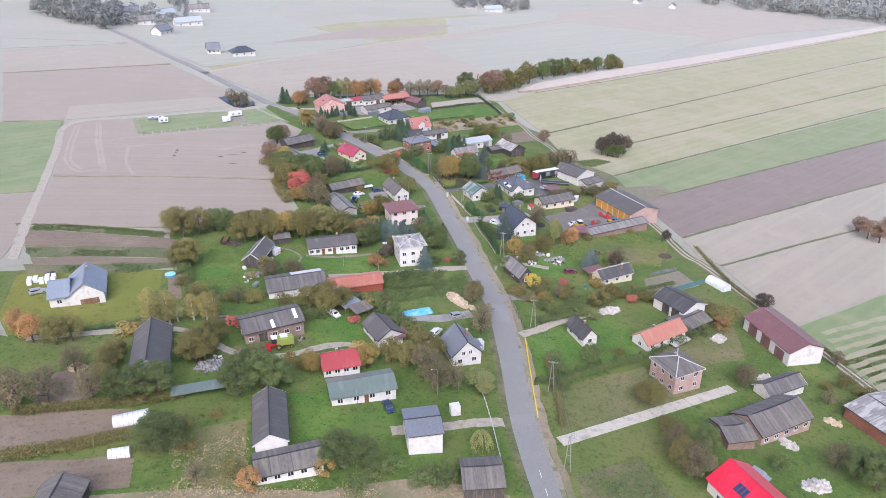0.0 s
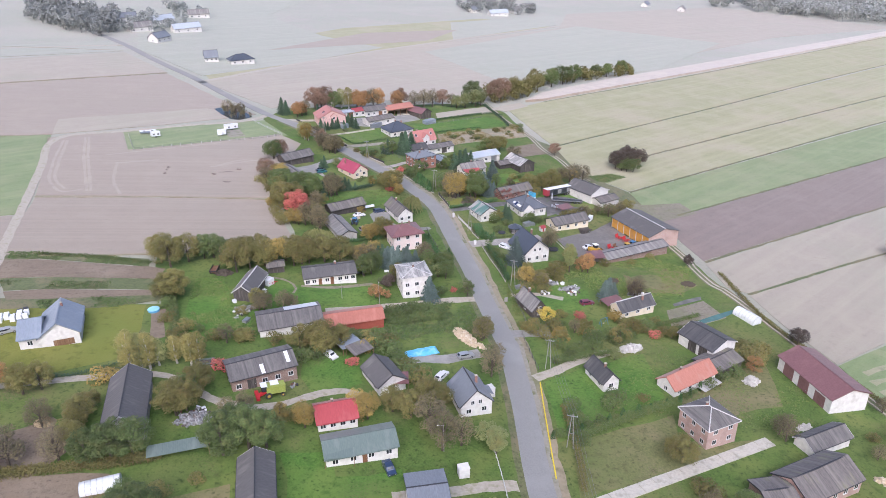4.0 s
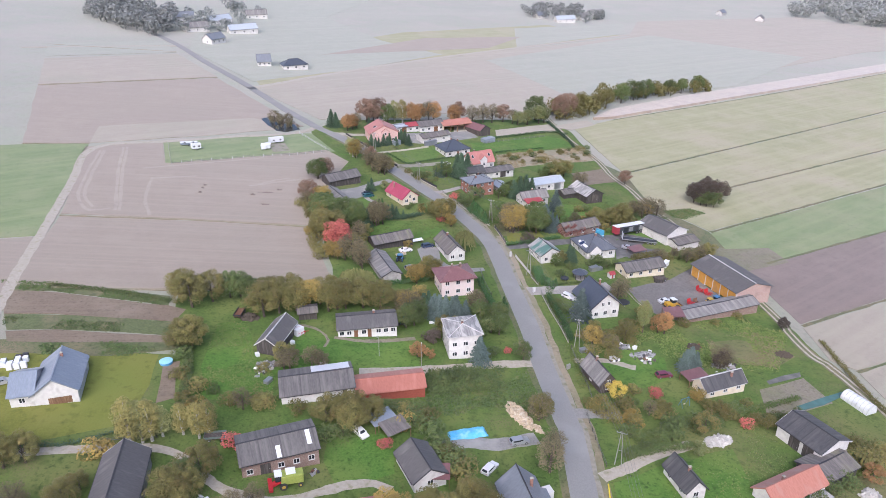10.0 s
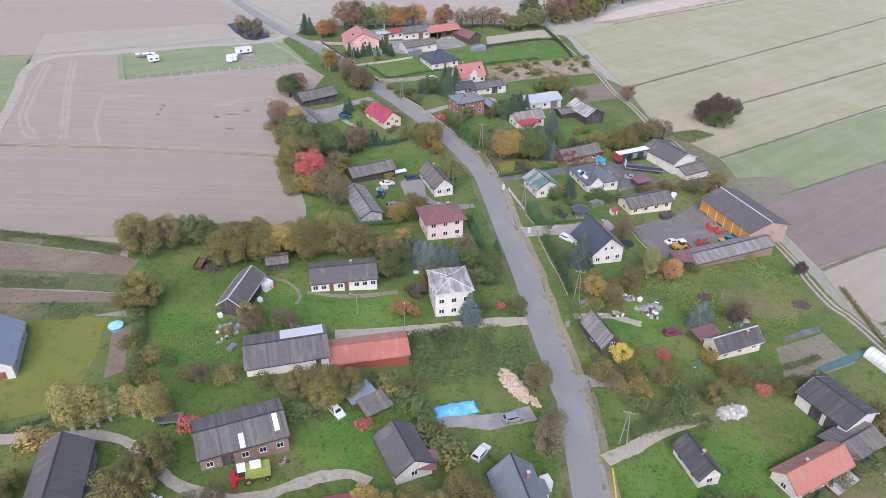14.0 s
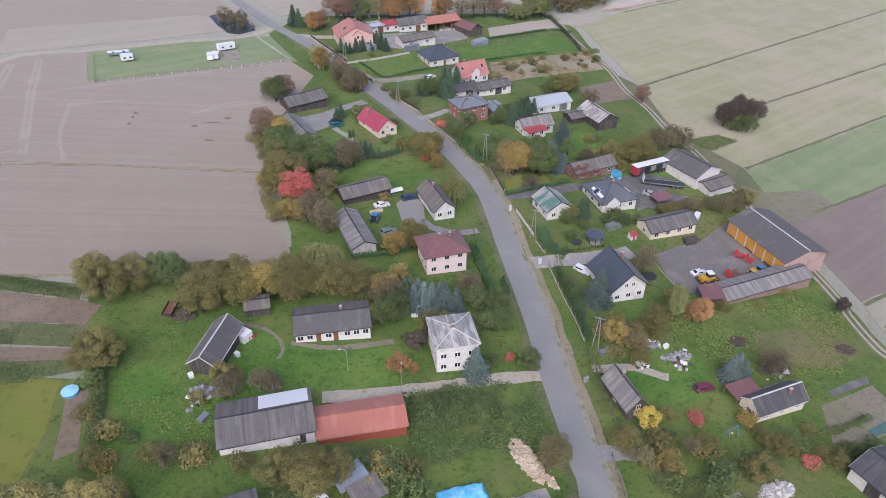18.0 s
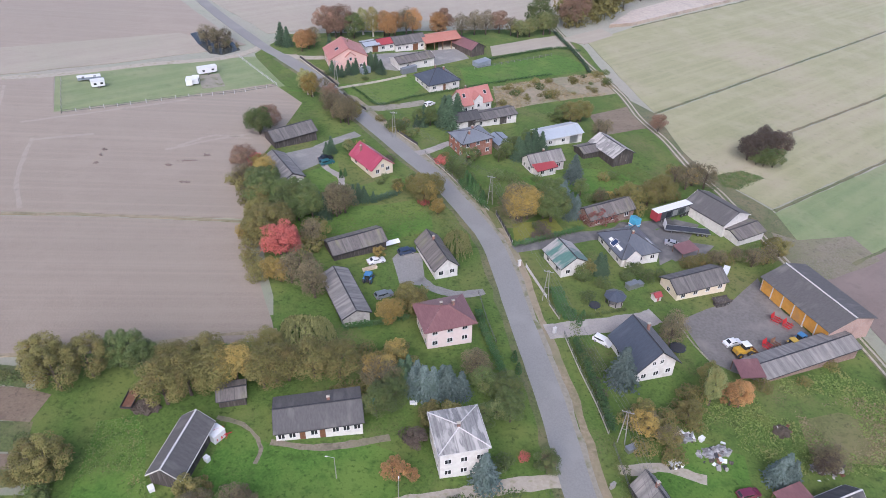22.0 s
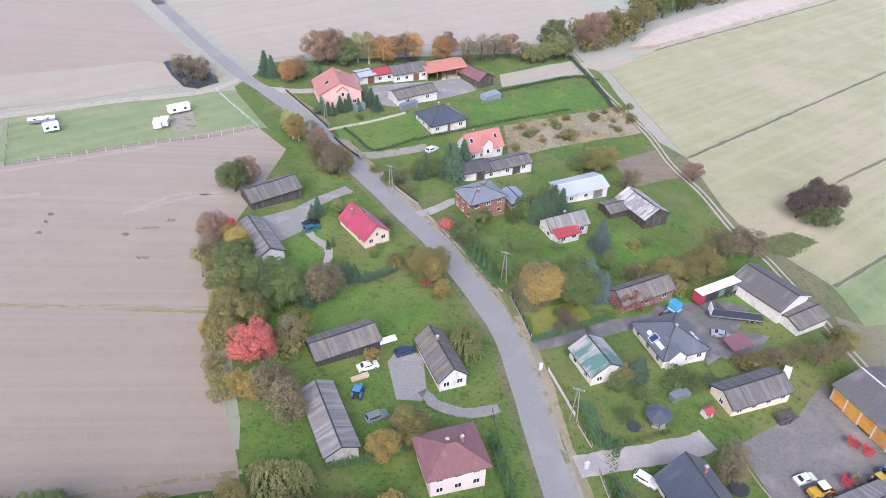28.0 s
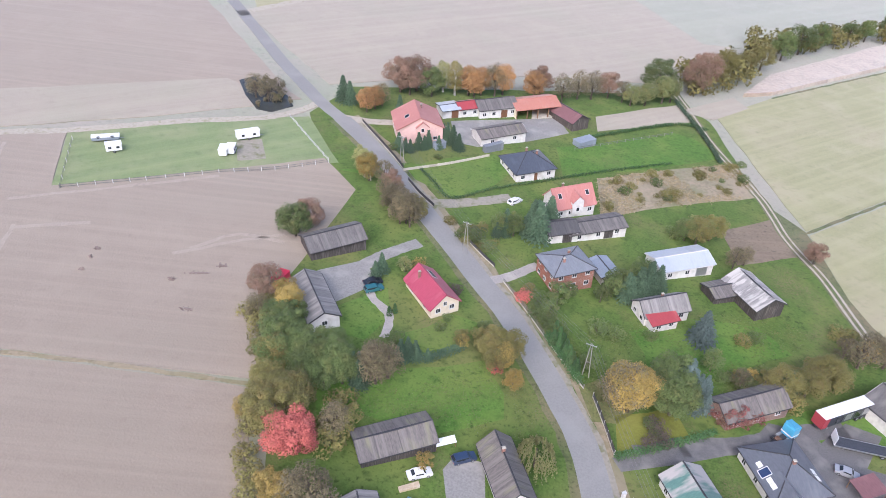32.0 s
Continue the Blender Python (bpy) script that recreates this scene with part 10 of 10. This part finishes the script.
trees("pbush", [(13.9, -46.4, 1.6), (14.6, -49.6, 1.6), (-22.8, -63.6, 2.6)])
trees("thuja", [(-10.9, 30.0, 3), (-10.1, 28.3, 3), (-9.4, 26.6, 3), (-8.7, 24.9, 3), (-8.1, 23.3, 3), (-7.4, 21.5, 3), (-6.7, 19.8, 3)]+[(-2.3, -41.3, 2.2), (-1.7, -44.7, 2.2)])

trees("bush", [(11.6, -27.0, 0.8), (12.8, -26.7, 0.8), (14.1, -26.1, 0.8), (15.3, -25.7, 0.8), (16.6, -25.2, 0.8), (17.9, -24.8, 0.8), (19.2, -24.2, 0.8), (20.4, -23.9, 0.8), (21.7, -23.3, 0.8), (23.0, -22.9, 0.8), (24.4, -22.3, 0.8)])

trees("spruce", [(-58.0, 98.0, 5), (-55.9, 97.3, 4), (-52.5, 99.9, 5), (-50.0, 102.3, 5), (-45.0, 107.0, 6), (-43.1, 105.8, 6), (-46.3, 108.0, 5), (-66.0, 95.0, 3), (-62.6, 94.2, 3)])
trees("green", [(85.0, 55.7, 6), (82.9, 56.5, 5), (87.9, 55.5, 6)]+[(-10.8, 39.9, 5), (-8.2, 42.6, 4), (2.6, 49.3, 5), (1.1, 47.2, 4), (-1.0, 43.5, 4), (-12.6, 35.5, 4), (24.5, 66.8, 5)])
trees("brown", [(-53.2, 63.8, 7), (-50.5, 60.5, 7), (-56.2, 70.4, 6), (38.0, 176.3, 9), (26.5, 23.1, 5)])
trees("obush", [(-36.7, 58.7, 2.5), (-33.8, 57.2, 2), (-29.5, 56.1, 2), (-26.8, 58.1, 2), (-31.4, 61.6, 2), (-14.2, 53.7, 2), (-16.2, 50.9, 2)]+[(58.8, -41.9, 2), (48.9, -44.6, 2.5), (66.8, -36.6, 2), (70.7, -34.6, 2)])
trees("rbush", [(-18.4, 39.4, 2.4)])

# rows along the plots, scrub on the wild plot, shrubs among the eastern gardens
trees("thuja", [(15.3, -131.8, 1.7), (19.1, -130.5, 2.1), (22.4, -128.7, 1.5), (25.9, -127.4, 1.6), (29.4, -125.7, 1.9), (32.9, -124.0, 2.2), (37.1, -122.5, 2.2), (40.5, -120.8, 1.5), (45.0, -118.9, 1.6), (48.9, -117.2, 1.7), (52.2, -114.8, 1.6), (55.6, -112.4, 2.1), (58.7, -109.7, 1.3), (61.7, -107.9, 1.3)])
trees("obush", [(16.3, 106.3, 2.3), (36.3, 106.2, 1.5), (42.7, 110.4, 1.2), (16.8, 95.2, 1.3), (2.8, 83.5, 1.4), (22.1, 97.5, 2.6), (21.6, 109.6, 1.9), (19.1, 95.8, 2.4), (11.9, 91.7, 1.5), (5.9, 99.9, 2.0), (31.3, 111.7, 2.2), (41.2, 119.1, 2.5), (30.9, 111.9, 1.9), (43.5, 121.3, 1.3), (5.5, 99.1, 1.4), (9.7, 97.1, 2.0), (3.8, 98.6, 1.2), (21.4, 108.8, 1.6800000000000002), (2.6, 85.3, 1.8399999999999999), (29.7, 100.1, 1.04), (12.0, 94.6, 1.04), (13.4, 103.1, 1.1199999999999999), (21.6, 94.6, 1.2000000000000002), (30.9, 109.7, 1.2800000000000002), (44.3, 116.9, 1.04), (38.1, 104.2, 1.8399999999999999)])
trees("bush", [(17.1, -131.1, 1.7), (20.6, -129.3, 1.6), (24.4, -128.2, 2.1), (27.4, -126.7, 2.2), (31.0, -125.1, 1.5), (35.1, -123.4, 1.6), (38.9, -121.7, 1.7), (42.6, -119.5, 1.3), (46.5, -118.1, 1.6), (50.9, -116.0, 1.6), (53.5, -113.9, 1.4), (56.9, -111.3, 1.6), (60.0, -109.1, 2.3), (19.6, 94.3, 1.7), (43.9, 112.6, 1.5), (7.4, 94.0, 2.3), (37.7, 110.4, 1.2), (44.2, 112.4, 2.5), (17.1, 101.6, 2.3), (45.6, 122.6, 2.1), (35.8, 116.5, 1.5)])
trees("gbush", [(21.8, -55.6, 3.2), (24.7, -91.4, 3), (17.3, -86.2, 2), (-72.0, -99.0, 2.6)])
trees("bush", [(40.7, -90.8, 3.6), (18.8, -86.7, 1.8), (22.8, -85.7, 1.6), (26.5, -84.1, 1.6), (44.5, -89.2, 2.4), (56.3, -86.9, 2), (59.4, -86.0, 2.2), (62.8, -84.6, 2), (66.2, -83.4, 2.4)])
trees("obush", [(24.9, -59.5, 3.4), (32.7, -87.2, 3), (47.5, -85.4, 3), (20.5, -86.6, 1.8), (24.6, -84.9, 1.8), (-57.6, -96.3, 3.2), (-60.9, -83.1, 2.2), (52.3, -88.5, 2.2)])

# more fruit trees and shrubs between the farmyards
trees("olive", [(-84.6, -129.7, 6), (-84.1, -133.1, 6), (-84.3, -124.7, 4)])
trees("brown", [(-51.7, -125.7, 5), (-55.4, -126.9, 4.5)])
trees("gold", [(-43.7, -127.9, 4)])
trees("obush", [(-73.5, -92.2, 3.4), (-58.1, -95.9, 3.6)])
trees("brown", [(3.5, -92.9, 6)])
trees("bush", [(21.4, -102.4, 1.8), (23.5, -101.0, 1.6), (25.8, -99.7, 2), (28.3, -98.0, 1.6), (30.6, -96.3, 2.2), (32.9, -94.8, 2.6)])
trees("olive", [(32.5, -85.8, 3), (44.8, -84.7, 3.2)])
trees("gold", [(24.7, -90.1, 3)])
trees("pale", [(37.5, -100.2, 3.2)])
trees("obush", [(55.5, -85.7, 2), (57.9, -86.0, 2.2), (61.0, -84.3, 2), (40.0, -117.1, 2)])
trees("obush", [(24.9, -64.8, 2.6), (27.6, -79.6, 2.4), (32.6, -52.2, 2.2)])
trees("gbush", [(21.6, -56.9, 3), (43.2, -79.1, 2.6)])


def scrap_heap(x, y, wide, n, seed, label):
    """A heap of dark and pale scrap: boards, buckets, sheets and crates lying about."""
    rng = random.Random(seed)
    e = root("scrap_heap", x, y, gz(x), rng.random() * 90, label, "scrap heap")
    for k in range(n):
        u, v = rng.gauss(0, wide * 0.45), rng.gauss(0, wide * 0.28)
        a, b, h = 0.15 + 0.5 * rng.random(), 0.12 + 0.35 * rng.random(), 0.12 + 0.55 * rng.random() ** 2
        bm = boxes((-a, a, -b, b, -0.45, h), bevel=0.04)
        ob = part(rng.choice(("board", "crate", "bucket", "sheet")), bm, rng.choice((TRIM_DARK, TRIM_DARK, RUST, OLD_WOOD, STEEL, WHITE_SHEET, GREY_WALL)), e)
        ob.matrix_basis = pose(u, v, 0, rng.gauss(0, 10), rng.gauss(0, 10), rng.random() * 180)


scrap_heap(29.5, -58.7, 2.2, 16, 1, "small heap of garden scrap on the grass")
scrap_heap(34.0, -63.2, 3.6, 34, 2, "spread heap of dark and white garden scrap")
scrap_heap(25.2, -65.4, 1.6, 10, 3, "white bench and scrap beside the cottage")
scrap_heap(49.2, -55.4, 1.8, 16, 4, "heap of dark brushwood and scrap")
scrap_heap(55.2, -63.5, 3.0, 26, 5, "heap of rusty scrap beside the plum tree")
scrap_heap(-62.6, -126.5, 3.6, 36, 11, "heap of farm scrap under the trees")
scrap_heap(-61.7, -83.4, 2.4, 16, 12, "scrap lying before the dark barn")
scrap_heap(-42.7, -114.8, 1.6, 12, 13, "farm scrap beside the combine")

# rough tufts and weeds
def tufts(label, leaf, pts, n, size, seed):
    """Grass tufts and weeds standing in the turf: n clumps of blades inside the outline pts."""
    rng = random.Random(seed)
    verts, faces = [], []
    for x, y, _ in scatter(pts, int(n * 1.4), 1, 2, seed):
        if noise.noise((x * 0.09, y * 0.09, seed)) < -0.12:
            continue
        for _ in range(4):
            s = size * 0.62 * (0.4 + rng.random())
            a = rng.random() * 6.283
            dx, dy = math.cos(a) * s, math.sin(a) * s
            u, v = x + rng.gauss(0, size), y + rng.gauss(0, size)
            z = gz(u) + 0.02
            k = len(verts)
            verts += [(u - dx * 0.5, v - dy * 0.5, z), (u + dx * 0.5, v + dy * 0.5, z), (u + dx * 0.7 - dy * 0.4, v + dy * 0.7 + dx * 0.4, z + s * 0.7), (u - dx * 0.6 - dy * 0.5, v - dy * 0.6 + dx * 0.5, z + s * 0.6)]
            faces.append((k, k + 1, k + 2, k + 3))
    me = bpy.data.meshes.new("tall_grass")
    me.from_pydata(verts, [], faces)
    me.materials.append(leaf)
    tagged(new("tall_grass", me), label, "grass", kind="stuff")


L_BLADE = leaf_mat("grass_blades", (0.1, 0.155, 0.03), (0.14, 0.185, 0.042), (0.18, 0.18, 0.06))
L_STRAW = leaf_mat("dry_blades", (0.25, 0.2, 0.11), (0.34, 0.27, 0.16), (0.18, 0.16, 0.075))
L_WEED = leaf_mat("weed_leaves", (0.07, 0.12, 0.035), (0.12, 0.17, 0.05), (0.15, 0.16, 0.06))
TUFTS = (
    ("rough green tufts in the orchard grass", L_BLADE, [(-77.9, -64.4), (-71.0, -62.0), (-65.9, -75.2), (-58.4, -83.9), (-56.9, -94.4), (-71.5, -95.6), (-76.3, -77.7)], 1500, 0.35),
    ("rough tufts behind the machine sheds", L_BLADE, [(30.9, -52.7), (49.7, -42.7), (71.1, -36.9), (79.4, -43.1), (68.9, -63.8), (49.4, -65.5), (40.6, -62.1), (27.7, -60.5)], 2200, 0.4),
    ("dry tufts on the worn grass", L_STRAW, [(54.1, -50.5), (67.8, -44.3), (76.8, -48.3), (69.6, -62.4), (59.9, -61.8), (52.5, -60.4)], 700, 0.35),
    ("weeds along the lane and thicket", L_WEED, [(-25.1, -78.3), (-6.0, -73.0), (2.7, -73.6), (3.2, -92.0), (-20.3, -94.9)], 1500, 0.5),
    ("dead weeds on the overgrown plot", L_STRAW, [(-0.1, 100.3), (23.0, 113.3), (43.9, 124.1), (46.9, 104.7), (20.3, 91.5), (0.6, 79.5)], 1500, 0.5),
    ("tall dead straw-coloured grass blades", L_STRAW, [(-74.8, -170.6), (-57.3, -168.2), (-33.2, -168.2), (-16.0, -164.5), (-3.8, -166.1), (3.7, -168.6), (2.5, -177.1), (-75.6, -180.8)], 1500, 0.4),
    ("weeds between kitchen garden strips", L_WEED, [(-141.9, -52.1), (-128.5, -51.0), (-94.7, -52.6), (-93.3, -57.6), (-126.1, -55.2), (-138.6, -57.2)], 900, 0.4),
    ("weeds among kitchen garden strips", L_WEED, [(-130.4, -69.8), (-118.2, -69.0), (-87.9, -67.5), (-86.9, -71.5), (-115.7, -73.3), (-126.8, -75.5)], 700, 0.35),
    ("weeds beside the blue-roofed house", L_WEED, [(-116.3, -80.3), (-99.1, -76.7), (-80.6, -79.6), (-80.5, -81.6), (-102.5, -82.6), (-114.0, -84.2)], 700, 0.4),
    ("rough grass of the south-eastern plots", L_BLADE, [(25.0, -113.1), (55.9, -82.7), (84.3, -87.5), (84.2, -123.0), (65.4, -131.2), (39.2, -122.8)], 1600, 0.35),
    ("kitchen garden plants in rows", L_WEED, [(17.8, -162.9), (33.0, -157.5), (36.7, -167.9), (35.2, -175.3), (19.9, -175.5)], 900, 0.4),
    ("rough tufts between the western barns", L_STRAW, [(-65.2, -150.9), (-51.0, -146.6), (-46.4, -165.2), (-33.5, -164.9), (-33.1, -169.4), (-59.9, -170.0)], 900, 0.3),
    ("weeds on the mound by the field path", L_WEED, [(62.7, 44.4), (76.4, 51.3), (82.3, 47.7), (69.4, 37.8), (60.9, 37.5)], 700, 0.5),
    ("roadside weeds by the fences", L_BLADE, [(11.0, -28.5), (13.0, -28.2), (17.0, -69.5), (17.0, -79.1), (14.5, -79.3), (14.3, -69.7)], 900, 0.3),
    ("tufts on the lawns by the road bend", L_BLADE, [(-56.2, 13.2), (-30.9, 20.8), (-15.0, 12.5), (-12.0, -2.8), (-31.8, 0.4), (-46.8, -1.6)], 1300, 0.3),
    ("tufts in the eastern gardens", L_BLADE, [(-10.9, 27.9), (20.8, 46.3), (44.3, 48.1), (48.5, 29.4), (16.1, 18.8), (-2.3, 7.6)], 1500, 0.35),
)
for i, (lab, leaf, pts, n, size) in enumerate(TUFTS):
    tufts(lab, leaf, pts, n, size, i + 40)

# kinds of plant that found no spot
for group_of in KINDS.values():
    for src in group_of:
        if src.name not in USED:
            for o in (*src.children, src):
                bpy.data.objects.remove(o)
